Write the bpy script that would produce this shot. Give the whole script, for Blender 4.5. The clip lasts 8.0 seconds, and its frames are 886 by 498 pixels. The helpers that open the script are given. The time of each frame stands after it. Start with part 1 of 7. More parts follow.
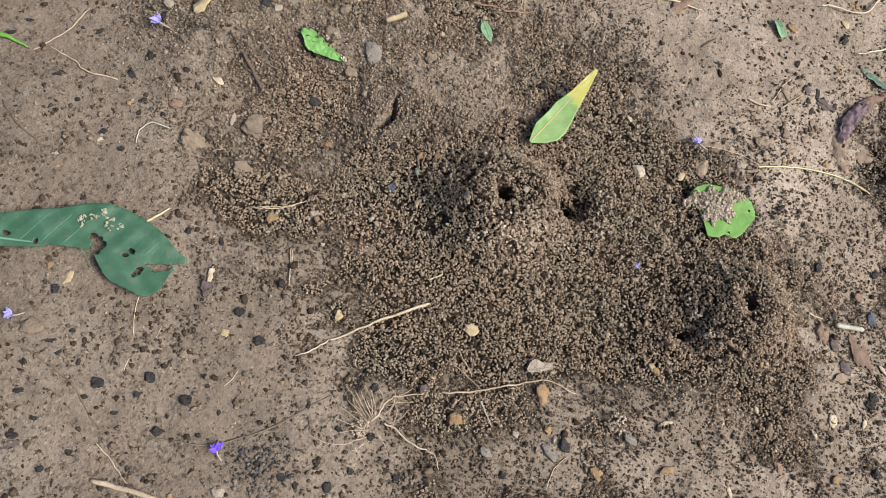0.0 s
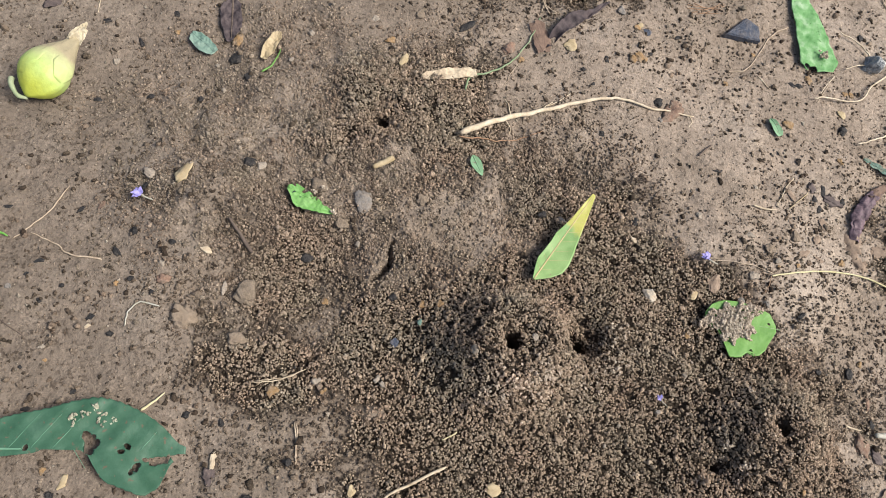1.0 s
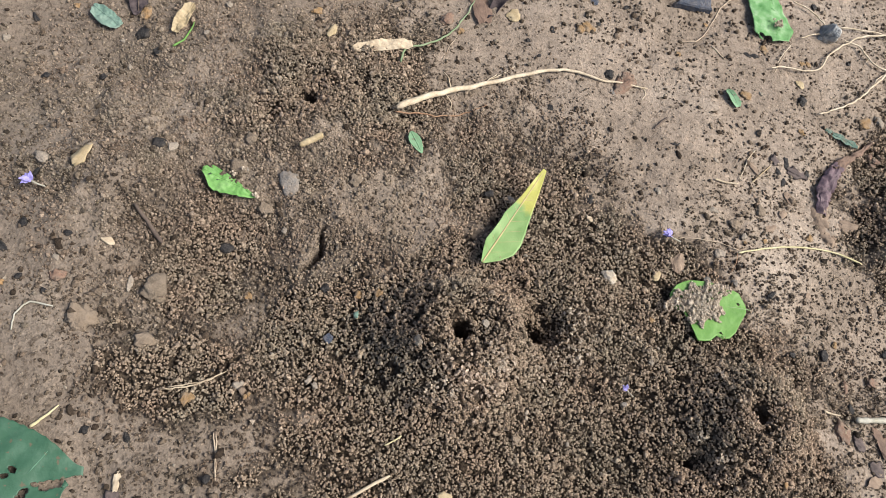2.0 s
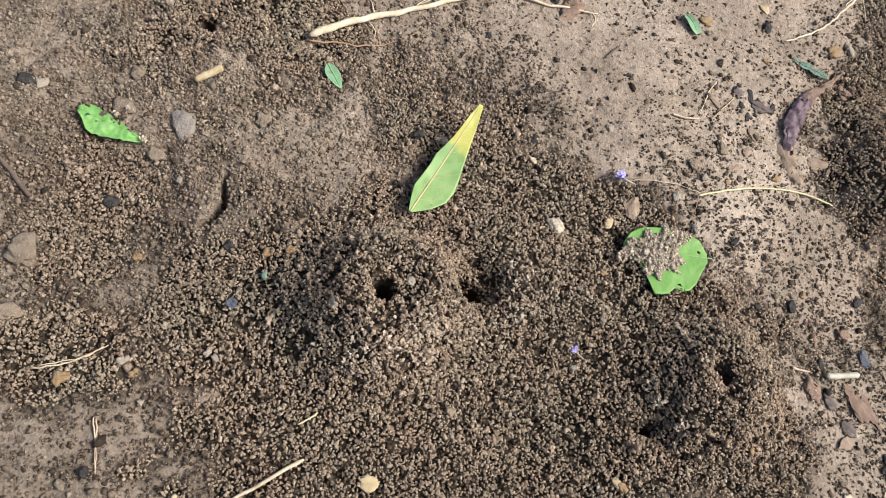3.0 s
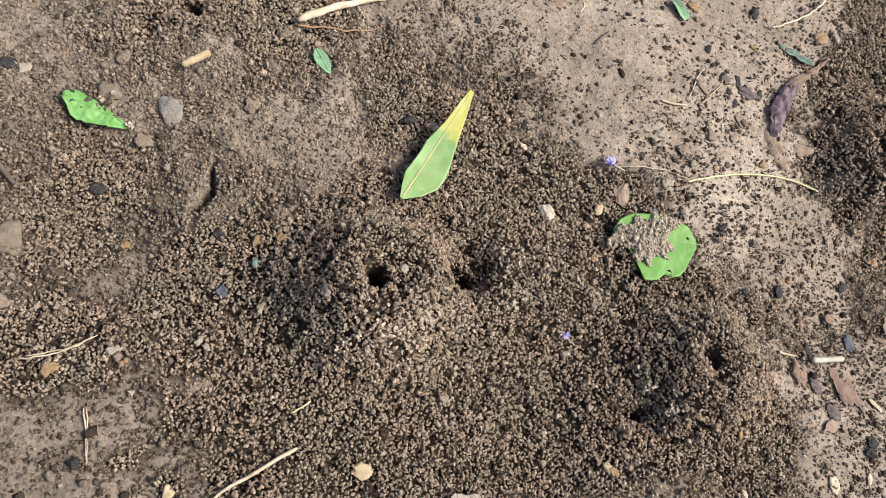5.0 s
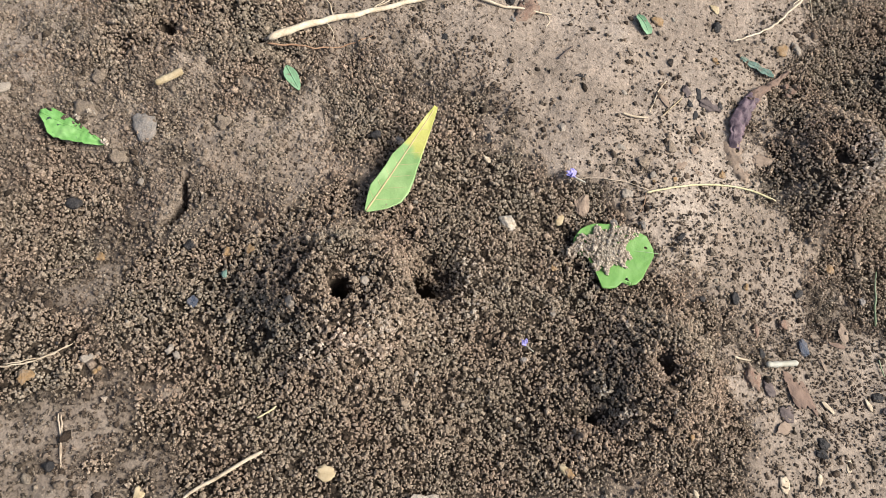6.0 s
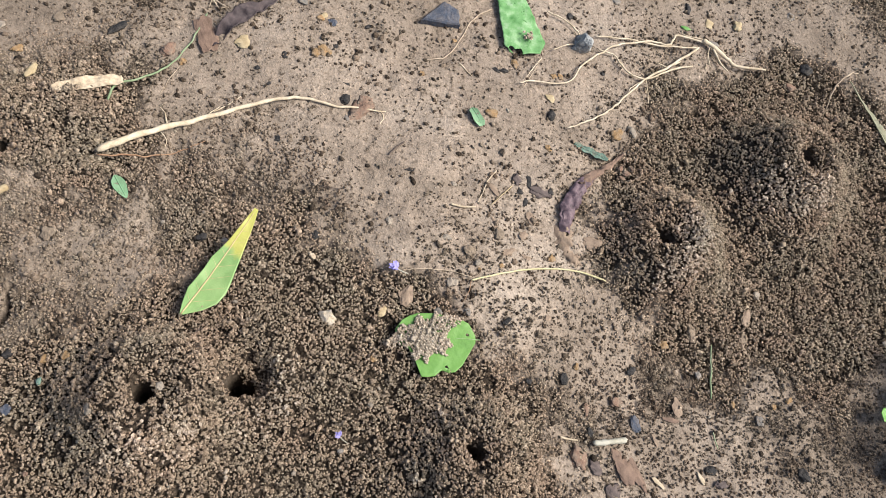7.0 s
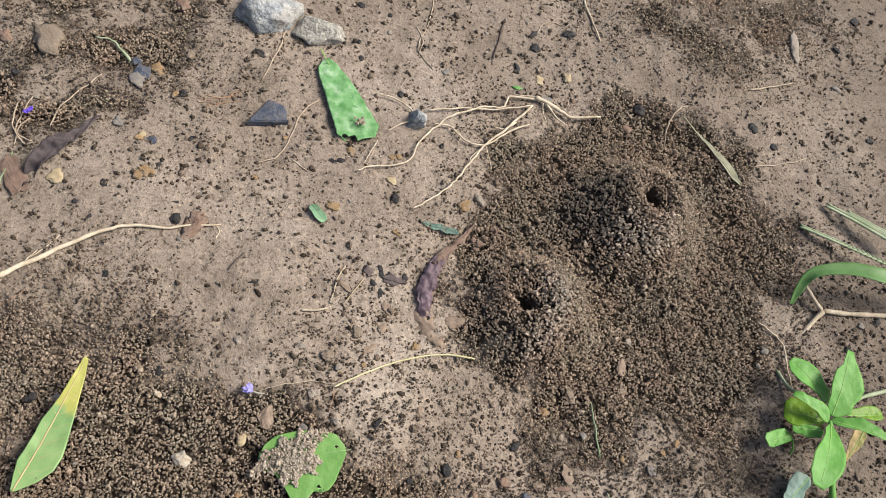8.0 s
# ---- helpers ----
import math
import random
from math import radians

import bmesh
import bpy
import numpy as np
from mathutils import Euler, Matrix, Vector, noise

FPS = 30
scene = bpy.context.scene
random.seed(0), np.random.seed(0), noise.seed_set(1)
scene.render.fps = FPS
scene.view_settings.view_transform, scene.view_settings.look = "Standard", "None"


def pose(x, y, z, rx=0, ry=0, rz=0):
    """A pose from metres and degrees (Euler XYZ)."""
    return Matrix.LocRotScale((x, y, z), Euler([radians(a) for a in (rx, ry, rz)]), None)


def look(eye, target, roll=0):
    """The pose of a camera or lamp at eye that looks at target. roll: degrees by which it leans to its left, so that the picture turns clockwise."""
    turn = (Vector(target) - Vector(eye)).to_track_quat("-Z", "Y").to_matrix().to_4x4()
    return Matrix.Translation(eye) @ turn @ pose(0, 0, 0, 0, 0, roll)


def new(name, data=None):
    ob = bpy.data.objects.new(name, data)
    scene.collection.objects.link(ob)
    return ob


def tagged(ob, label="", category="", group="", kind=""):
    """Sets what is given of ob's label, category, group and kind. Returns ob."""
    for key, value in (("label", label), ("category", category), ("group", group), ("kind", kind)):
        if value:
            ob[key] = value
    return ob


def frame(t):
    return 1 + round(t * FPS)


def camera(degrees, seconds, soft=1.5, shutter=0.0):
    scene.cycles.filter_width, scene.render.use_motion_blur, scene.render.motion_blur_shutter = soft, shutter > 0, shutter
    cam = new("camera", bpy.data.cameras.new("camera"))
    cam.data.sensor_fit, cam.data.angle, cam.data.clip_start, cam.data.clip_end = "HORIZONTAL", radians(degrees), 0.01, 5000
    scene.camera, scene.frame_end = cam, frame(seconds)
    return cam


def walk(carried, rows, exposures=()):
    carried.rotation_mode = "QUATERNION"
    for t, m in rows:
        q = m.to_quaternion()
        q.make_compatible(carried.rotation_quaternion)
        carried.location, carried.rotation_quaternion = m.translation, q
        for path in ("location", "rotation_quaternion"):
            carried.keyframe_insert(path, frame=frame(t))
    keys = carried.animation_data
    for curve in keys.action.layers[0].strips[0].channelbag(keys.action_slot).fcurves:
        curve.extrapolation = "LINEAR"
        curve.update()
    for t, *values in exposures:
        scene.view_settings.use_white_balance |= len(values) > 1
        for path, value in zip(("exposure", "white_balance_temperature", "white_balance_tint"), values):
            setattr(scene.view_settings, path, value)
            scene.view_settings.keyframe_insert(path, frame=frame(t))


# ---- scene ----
cam = camera(59.01, 8.0, soft=0.55)
# seconds, eye in metres, turn in degrees
PATH = [
    (0, -0.09632, -0.16923, 0.28865, 16.737, -10.407, 5.547),
    (0.2, -0.09534, -0.16384, 0.28737, 16.060, -9.559, 5.371),
    (0.5, -0.10329, -0.14713, 0.28091, 17.052, -9.428, 3.459),
    (0.7, -0.10082, -0.14253, 0.28304, 18.654, -8.792, 1.990),
    (0.8, -0.09955, -0.14029, 0.28432, 19.561, -8.599, 1.542),
    (0.9, -0.09856, -0.13677, 0.28512, 20.687, -8.341, 0.982),
    (1, -0.09792, -0.13085, 0.28778, 21.720, -8.290, 0.400),
    (1.2, -0.09659, -0.12404, 0.28888, 24.320, -8.533, -0.617),
    (1.5, -0.09628, -0.12833, 0.28037, 25.109, -9.480, -1.499),
    (2, -0.08750, -0.13284, 0.25417, 24.018, -10.637, -2.780),
    (2.2, -0.08225, -0.12984, 0.24565, 23.114, -11.167, -3.228),
    (3.3, -0.06618, -0.12270, 0.22046, 21.236, -12.922, -5.466),
    (3.5, -0.06577, -0.12278, 0.21946, 21.126, -13.204, -5.569),
    (4, -0.06609, -0.12197, 0.21940, 20.851, -13.535, -5.579),
    (4.5, -0.07196, -0.12143, 0.22147, 20.666, -13.937, -5.800),
    (5.8, -0.06999, -0.12203, 0.22935, 20.181, -13.757, -5.790),
    (6, -0.06239, -0.12147, 0.23670, 20.119, -13.730, -5.819),
    (6.5, -0.03742, -0.12064, 0.24617, 20.415, -13.537, -5.935),
    (6.6, -0.02943, -0.11666, 0.25126, 20.743, -13.397, -6.281),
    (6.8, -0.01386, -0.11534, 0.26086, 22.291, -13.603, -6.734),
    (7, -0.00423, -0.11797, 0.26782, 24.087, -12.959, -7.771),
    (7.4, 0.01258, -0.11084, 0.27212, 27.704, -14.141, -13.607),
    (7.5, 0.01628, -0.10759, 0.27535, 28.031, -14.331, -14.740),
    (7.8, 0.01687, -0.10412, 0.27148, 29.391, -13.902, -17.978),
    (8, 0.02461, -0.10341, 0.27366, 30.152, -13.817, -19.455),
]
walk(cam, [(t, pose(x, y, z, rx, ry, rz)) for t, x, y, z, rx, ry, rz in PATH],
     [(0.0, 0.12), (1.0, 0.12), (2.0, 0.14), (3.3, 0.32), (4.5, 0.34), (6.0, 0.30), (7.0, 0.27), (7.6, 0.19), (8.0, 0.07)])

# ---- light ----
SUN_ELEVATION, SUN_BEARING = 53.0, 106.0  # degrees; bearing clockwise from +y
world = bpy.data.worlds.new("sky")
scene.world = world
world.use_nodes = True
wn = world.node_tree.nodes
sky = wn.new("ShaderNodeTexSky")
sky.sky_type = "NISHITA"
sky.sun_disc = False
sky.sun_elevation = radians(SUN_ELEVATION)
sky.sun_rotation = radians(SUN_BEARING)
sky.air_density, sky.dust_density = 1.0, 4.0
wn["Background"].inputs["Strength"].default_value = 0.165
world.node_tree.links.new(sky.outputs["Color"], wn["Background"].inputs["Color"])
sun = new("sun", bpy.data.lights.new("sun", "SUN"))
sun.data.energy, sun.data.angle, sun.data.color = 5.35, radians(26), (1.0, 0.95, 0.87)
sb, se = radians(SUN_BEARING), radians(SUN_ELEVATION)
sun.matrix_world = look((0, 0, 3), Vector((0, 0, 3)) - Vector((math.sin(sb) * math.cos(se), math.cos(sb) * math.cos(se), math.sin(se))))


# ---- materials ----
class Nodes:
    """A short hand for a node material."""

    def __init__(self, name, roughness=0.9, specular=0.25):
        self.mat = bpy.data.materials.new(name)
        self.mat.use_nodes = True
        self.tree = self.mat.node_tree
        self.bsdf = self.tree.nodes["Principled BSDF"]
        self.bsdf.inputs["Roughness"].default_value = roughness
        self.bsdf.inputs["Specular IOR Level"].default_value = specular
        self.coords = self.tree.nodes.new("ShaderNodeTexCoord").outputs["Object"]

    def link(self, a, b):
        self.tree.links.new(a, b)
        return self

    def noise(self, scale, detail=4.0, rough=0.6, coords=None):
        n = self.tree.nodes.new("ShaderNodeTexNoise")
        n.inputs["Scale"].default_value, n.inputs["Detail"].default_value, n.inputs["Roughness"].default_value = scale, detail, rough
        self.link(coords or self.coords, n.inputs["Vector"])
        return n.outputs["Fac"]

    def cells(self, scale, feature="F1", coords=None):
        n = self.tree.nodes.new("ShaderNodeTexVoronoi")
        n.feature = feature
        n.inputs["Scale"].default_value = scale
        self.link(coords or self.coords, n.inputs["Vector"])
        return n

    def ramp(self, fac, *stops):
        n = self.tree.nodes.new("ShaderNodeValToRGB")
        n.color_ramp.elements[0].position, n.color_ramp.elements[0].color = stops[0][0], (*stops[0][1], 1)
        n.color_ramp.elements[1].position, n.color_ramp.elements[1].color = stops[-1][0], (*stops[-1][1], 1)
        for at, colour in stops[1:-1]:
            n.color_ramp.elements.new(at).color = (*colour, 1)
        self.link(fac, n.inputs["Fac"])
        return n.outputs["Color"]

    def mix(self, fac, a, b, how="MIX"):
        n = self.tree.nodes.new("ShaderNodeMix")
        n.data_type, n.blend_type = "RGBA", how
        for value, socket in ((fac, n.inputs["Factor"]), (a, n.inputs[6]), (b, n.inputs[7])):
            if isinstance(value, (int, float)):
                socket.default_value = value
            elif isinstance(value, tuple):
                socket.default_value = (*value, 1)
            else:
                self.link(value, socket)
        return n.outputs[2]

    def maths(self, op, a, b=0.0):
        n = self.tree.nodes.new("ShaderNodeMath")
        n.operation = op
        for value, socket in ((a, n.inputs[0]), (b, n.inputs[1])):
            if isinstance(value, (int, float)):
                socket.default_value = value
            else:
                self.link(value, socket)
        return n.outputs[0]

    def colour(self, socket):
        self.link(socket, self.bsdf.inputs["Base Color"])
        return self

    def bump(self, height, strength, distance):
        n = self.tree.nodes.new("ShaderNodeBump")
        n.inputs["Strength"].default_value, n.inputs["Distance"].default_value = strength, distance
        self.link(height, n.inputs["Height"])
        self.link(n.outputs["Normal"], self.bsdf.inputs["Normal"])
        return self

    def island(self):
        return self.tree.nodes.new("ShaderNodeNewGeometry").outputs["Random Per Island"]

    def each(self):
        return self.tree.nodes.new("ShaderNodeObjectInfo").outputs["Random"]


def sandy_soil():
    m = Nodes("sandy_soil", 0.92, 0.2)
    broad = m.noise(14.0, 6.0, 0.65)
    middle = m.noise(120.0, 5.0, 0.7)
    fine = m.noise(520.0, 4.0, 0.75)
    grains = m.cells(1300.0)
    base = m.ramp(broad, (0.30, (0.126, 0.102, 0.080)), (0.50, (0.180, 0.147, 0.117)), (0.70, (0.227, 0.192, 0.157)))
    base = m.mix(0.6, base, m.ramp(middle, (0.30, (0.66, 0.64, 0.62)), (0.55, (1.0, 1.0, 1.0)), (0.75, (1.12, 1.11, 1.10))), "MULTIPLY")
    base = m.mix(0.8, base, m.ramp(fine, (0.30, (0.68, 0.66, 0.64)), (0.50, (1.0, 1.0, 1.0)), (0.70, (1.18, 1.16, 1.14))), "MULTIPLY")
    base = m.mix(0.9, base, m.ramp(grains.outputs["Color"], (0.05, (0.55, 0.53, 0.51)), (0.30, (1.0, 1.0, 1.0)), (0.80, (1.10, 1.09, 1.08)), (0.97, (1.55, 1.53, 1.50))), "MULTIPLY")
    # the soil is palest round one spot on the bare flat and darker away from it
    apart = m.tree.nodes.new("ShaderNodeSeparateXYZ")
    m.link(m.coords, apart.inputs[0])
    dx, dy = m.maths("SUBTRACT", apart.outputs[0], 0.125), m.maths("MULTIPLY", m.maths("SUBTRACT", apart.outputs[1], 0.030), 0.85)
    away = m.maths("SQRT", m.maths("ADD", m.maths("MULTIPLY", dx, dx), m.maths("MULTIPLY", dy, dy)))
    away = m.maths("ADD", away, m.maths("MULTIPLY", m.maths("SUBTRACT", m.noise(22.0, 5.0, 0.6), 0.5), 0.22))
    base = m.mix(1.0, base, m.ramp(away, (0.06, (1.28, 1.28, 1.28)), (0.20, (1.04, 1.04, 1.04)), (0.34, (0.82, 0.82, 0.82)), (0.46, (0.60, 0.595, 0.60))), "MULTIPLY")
    # crumbs baked into the crust
    crumb = m.ramp(m.noise(430.0, 3.0, 0.55), (0.53, (0.0, 0.0, 0.0)), (0.60, (1.0, 1.0, 1.0)))
    patch = m.ramp(m.noise(38.0, 4.0, 0.6), (0.40, (0.25, 0.25, 0.25)), (0.60, (1.0, 1.0, 1.0)))
    crumb = m.maths("MULTIPLY", crumb, patch)
    base = m.mix(crumb, base, m.mix(1.0, base, m.ramp(m.noise(520.0, 2.0), (0.40, (0.50, 0.48, 0.46)), (0.62, (1.08, 1.07, 1.05))), "MULTIPLY"))
    high = m.maths("ADD", m.maths("ADD", m.maths("MULTIPLY", grains.outputs["Distance"], 0.25), m.maths("MULTIPLY", crumb, 0.40)), m.maths("ADD", m.maths("MULTIPLY", m.noise(900.0, 5.0, 0.7), 0.8), m.maths("MULTIPLY", m.noise(260.0, 4.0, 0.6), 0.45)))
    # shade between pellets put into the soil colour; damp crust and bed darken too
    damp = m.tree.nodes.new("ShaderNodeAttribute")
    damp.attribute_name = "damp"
    shade_damp = m.ramp(m.maths("ADD", damp.outputs["Fac"], m.maths("MULTIPLY", m.maths("SUBTRACT", m.noise(150.0, 4.0, 0.6), 0.5), 0.5)), (0.56, (0.0, 0.0, 0.0)), (1.00, (1.0, 1.0, 1.0)))
    shade_damp_soil = m.ramp(m.noise(500.0, 5.0, 0.7), (0.3, (0.038, 0.029, 0.021)), (0.7, (0.105, 0.081, 0.060)))
    return m.colour(m.mix(shade_damp, base, shade_damp_soil)).bump(high, 0.6, 0.0012).mat


def soil_crumb(name, dark, middle, light):
    m = Nodes(name, 0.95, 0.15)
    base = m.ramp(m.island(), (0.0, dark), (0.55, middle), (0.95, light), (1.0, (0.28, 0.235, 0.185)))
    base = m.mix(0.55, base, m.ramp(m.noise(900.0, 3.0), (0.3, (0.55, 0.53, 0.5)), (0.7, (1.25, 1.25, 1.25))), "MULTIPLY")
    base = m.mix(0.8, base, m.ramp(m.noise(45.0, 4.0, 0.6), (0.36, (1.06, 0.98, 0.94)), (0.64, (0.95, 0.99, 0.97))), "MULTIPLY")
    return m.colour(base).bump(m.noise(1900.0, 4.0, 0.7), 1.0, 0.0012).mat


def mineral(name, dark, light, scale=260.0, roughness=0.8, depth=0.0004, dust=0.75):
    m = Nodes(name, roughness, 0.3)
    base = m.ramp(m.noise(scale, 5.0, 0.65), (0.3, dark), (0.7, light))
    base = m.mix(m.each(), m.mix(1.0, base, (0.8, 0.8, 0.8), "MULTIPLY"), m.mix(1.0, base, (1.15, 1.12, 1.1), "MULTIPLY"))
    base = m.mix(m.ramp(m.noise(330.0, 5.0, 0.75), (0.42, (0.0, 0.0, 0.0)), (0.66, (dust, dust, dust))), base, (0.185, 0.148, 0.113))
    return m.colour(base).bump(m.noise(scale * 3, 5.0, 0.7), 1.0, depth * 2).mat


def weathered_rock(name, dark, middle, light):
    m = Nodes(name, 0.8, 0.3)
    base = m.ramp(m.noise(95.0, 7.0, 0.75), (0.32, dark), (0.48, middle), (0.62, light))
    base = m.mix(0.7, base, m.ramp(m.cells(620.0).outputs["Color"], (0.1, (0.55, 0.56, 0.58)), (0.5, (1.0, 1.0, 1.0)), (0.95, (1.35, 1.33, 1.3))), "MULTIPLY")
    base = m.mix(m.ramp(m.noise(60.0, 5.0, 0.7), (0.52, (0.0, 0.0, 0.0)), (0.68, (0.7, 0.7, 0.7))), base, (0.205, 0.170, 0.130))
    high = m.maths("ADD", m.noise(180.0, 6.0, 0.7), m.maths("MULTIPLY", m.noise(700.0, 4.0), 0.4))
    return m.colour(base).bump(high, 1.0, 0.0030).mat


def fibre(name, dark, light, roughness=0.75):
    m = Nodes(name, roughness, 0.3)
    base = m.ramp(m.noise(240.0, 5.0, 0.7), (0.3, dark), (0.68, light))
    return m.colour(base).bump(m.noise(1300.0, 4.0), 0.6, 0.0003).mat


def leafy(name, dark, middle, light, roughness=0.5, scale=90.0, spots=None):
    m = Nodes(name, roughness, 0.2)
    base = m.ramp(m.noise(scale, 5.0, 0.6), (0.28, dark), (0.5, middle), (0.72, light))
    if spots:
        base = m.mix(m.ramp(m.noise(430.0, 2.0), (0.64, (0.0, 0.0, 0.0)), (0.70, (1.0, 1.0, 1.0))), base, spots)
    m.bsdf.inputs["Subsurface Weight"].default_value = 0.0
    return m.colour(base).bump(m.noise(700.0, 3.0), 0.35, 0.0004).mat


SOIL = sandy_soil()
CRUMB = soil_crumb("soil_pellet", (0.198, 0.154, 0.114), (0.408, 0.325, 0.245), (0.525, 0.431, 0.335))
CRUMB_DARK = soil_crumb("damp_crumb", (0.042, 0.032, 0.024), (0.122, 0.094, 0.070), (0.260, 0.208, 0.160))
# pellet brown darkened for the shade deep between pellets
CRUMB_LOW = soil_crumb("gap_shade_crumb", (0.040, 0.031, 0.023), (0.080, 0.062, 0.046), (0.135, 0.106, 0.080))
CRUMB_THIN = soil_crumb("dull_pellet", (0.070, 0.054, 0.041), (0.175, 0.138, 0.105), (0.330, 0.268, 0.208))
# brown darkened a little for the shade between scattered pellets
CRUMB_MAT = soil_crumb("matted_crumb", (0.079, 0.062, 0.046), (0.160, 0.127, 0.097), (0.253, 0.205, 0.158))
CRUMB_LOAM = soil_crumb("crust_crumb", (0.160, 0.126, 0.096), (0.285, 0.230, 0.178), (0.400, 0.330, 0.260))
ASH = soil_crumb("ash_grain", (0.031, 0.031, 0.034), (0.093, 0.092, 0.095), (0.204, 0.196, 0.196))
GRIT = soil_crumb("mixed_grit", (0.061, 0.049, 0.039), (0.211, 0.173, 0.136), (0.381, 0.333, 0.272))
EGG = soil_crumb("white_crumb", (0.420, 0.420, 0.320), (0.520, 0.520, 0.410), (0.600, 0.600, 0.490))
CRUMB_PALE = soil_crumb("dry_pellet", (0.389, 0.321, 0.251), (0.554, 0.465, 0.377), (0.692, 0.597, 0.497))

# ---- ground ----
def lattice(i, j, seed):
    h = (i * 374761393 + j * 668265263 + seed * 974634777) & 0x7FFFFFFF
    h = ((h ^ (h >> 13)) * 1274126177) & 0x7FFFFFFF
    return ((h ^ (h >> 16)) & 0xFFFF) / 65535.0


def grain(x, y, size, seed):
    """Smooth random values from -1 to 1, with bumps of that size."""
    u, v = np.asarray(x) / size, np.asarray(y) / size
    i, j = np.floor(u).astype(np.int64), np.floor(v).astype(np.int64)
    a, b = u - i, v - j
    a, b = a * a * (3 - 2 * a), b * b * (3 - 2 * b)
    low = lattice(i, j, seed) * (1 - a) + lattice(i + 1, j, seed) * a
    high = lattice(i, j + 1, seed) * (1 - a) + lattice(i + 1, j + 1, seed) * a
    return 2 * (low * (1 - b) + high * b) - 1


# Mounds: centre, height, radius, power of the flank (metres).
MOUNDS = [
    (-0.0326, -0.0573, 0.0248, 0.0235, 2.9),
    (0.0044, -0.0444, 0.0089, 0.0246, 1.8),
    (0.0748, -0.0841, 0.0167, 0.0214, 2.9),
    (-0.0784, 0.0420, 0.0065, 0.0367, 2.3),
    (0.1714, -0.0072, 0.0225, 0.0234, 2.7),
    (0.2367, 0.0235, 0.0307, 0.0276, 2.5),
    (0.3200, 0.1150, 0.0085, 0.0600, 2.2),
]
# Broad swells and hollows of the soil: centre, height, radius.
SWELLS = [(0.085, 0.002, 0.0044, 0.045), (0.150, -0.075, -0.0087, 0.055), (-0.195, 0.068, -0.0079, 0.055), (-0.110, -0.030, -0.0070, 0.024),
          (0.022, -0.094, -0.0074, 0.022), (-0.150, 0.004, 0.0070, 0.030), (0.250, -0.050, -0.0092, 0.090)]
# Entrance holes: shaft centre, radius and depth, then the crater's centre, radius and depth.
HOLES = [
    (-0.0330, -0.0560, 0.0031, 0.0300, -0.0305, -0.0535, 0.0086, 0.0072),
    (-0.0042, -0.0515, 0.0043, 0.0300, -0.0010, -0.0490, 0.0088, 0.0130),
    (0.0720, -0.0830, 0.0027, 0.0260, 0.0720, -0.0830, 0.0060, 0.0035),
    (0.0510, -0.0970, 0.0016, 0.0180, 0.0520, -0.0960, 0.0065, 0.0050),
    (-0.0830, 0.0410, 0.0023, 0.0200, -0.0830, 0.0440, 0.0075, 0.0040),
    (0.1640, -0.0060, 0.0030, 0.0280, 0.1660, -0.0060, 0.0085, 0.0060),
    (0.2370, 0.0250, 0.0044, 0.0260, 0.2385, 0.0245, 0.0088, 0.0085),
]


def relief(x, y, holes=True):
    """Height of the soil, without its fine grain."""
    x, y = np.asarray(x, float), np.asarray(y, float)
    near = np.exp(-((x / 0.6) ** 2 + (y / 0.6) ** 2))
    u, v = x / 0.15, y / 0.15
    z = near * (-0.0013 - 0.0004 * v + 0.0010 * u - 0.0009 * u * u + 0.0035 * u * v + 0.0007 * v * v)
    for mx, my, h, r in SWELLS:
        z = z + h * np.exp(-((x - mx) ** 2 + (y - my) ** 2) / r**2)
    for mx, my, h, r, p in MOUNDS:
        z = z + h * np.exp(-(np.hypot(x - mx, y - my) / r) ** p)
    if holes:
        for sx, sy, s, deep, cx, cy, r, d in HOLES:
            q = np.hypot(x - cx, y - cy)
            z = z + 0.0010 * np.exp(-(((q - 1.5 * r) / (0.4 * r)) ** 2)) - d * np.exp(-(q / r) ** 2.6)
            ragged = s * (1 + 0.35 * grain(x, y, 0.0027, 15))
            z = z - deep / (1 + np.exp(np.minimum((np.hypot(x - sx, y - sy) - ragged) / 0.00035, 60)))
    return z


CRACK = [(-0.0772, -0.0120), (-0.0776, -0.0190), (-0.0785, -0.0226), (-0.0835, -0.0272), (-0.0792, -0.0228), (-0.0782, -0.0190)]


def inside(x, y, corners):
    """Signed distance to a closed outline, positive within."""
    x, y = np.asarray(x, float), np.asarray(y, float)
    far, within = np.full(x.shape, 1e9), np.zeros(x.shape, bool)
    for (ax, ay), (bx, by) in zip(corners, corners[1:] + corners[:1]):
        dx, dy = bx - ax, by - ay
        s = np.clip(((x - ax) * dx + (y - ay) * dy) / (dx * dx + dy * dy), 0, 1)
        far = np.minimum(far, np.hypot(x - ax - s * dx, y - ay - s * dy))
        cross = ((ay > y) != (by > y)) & (x < (bx - ax) * (y - ay) / (by - ay + 1e-12) + ax)
        within ^= cross
    return np.where(within, far, -far)


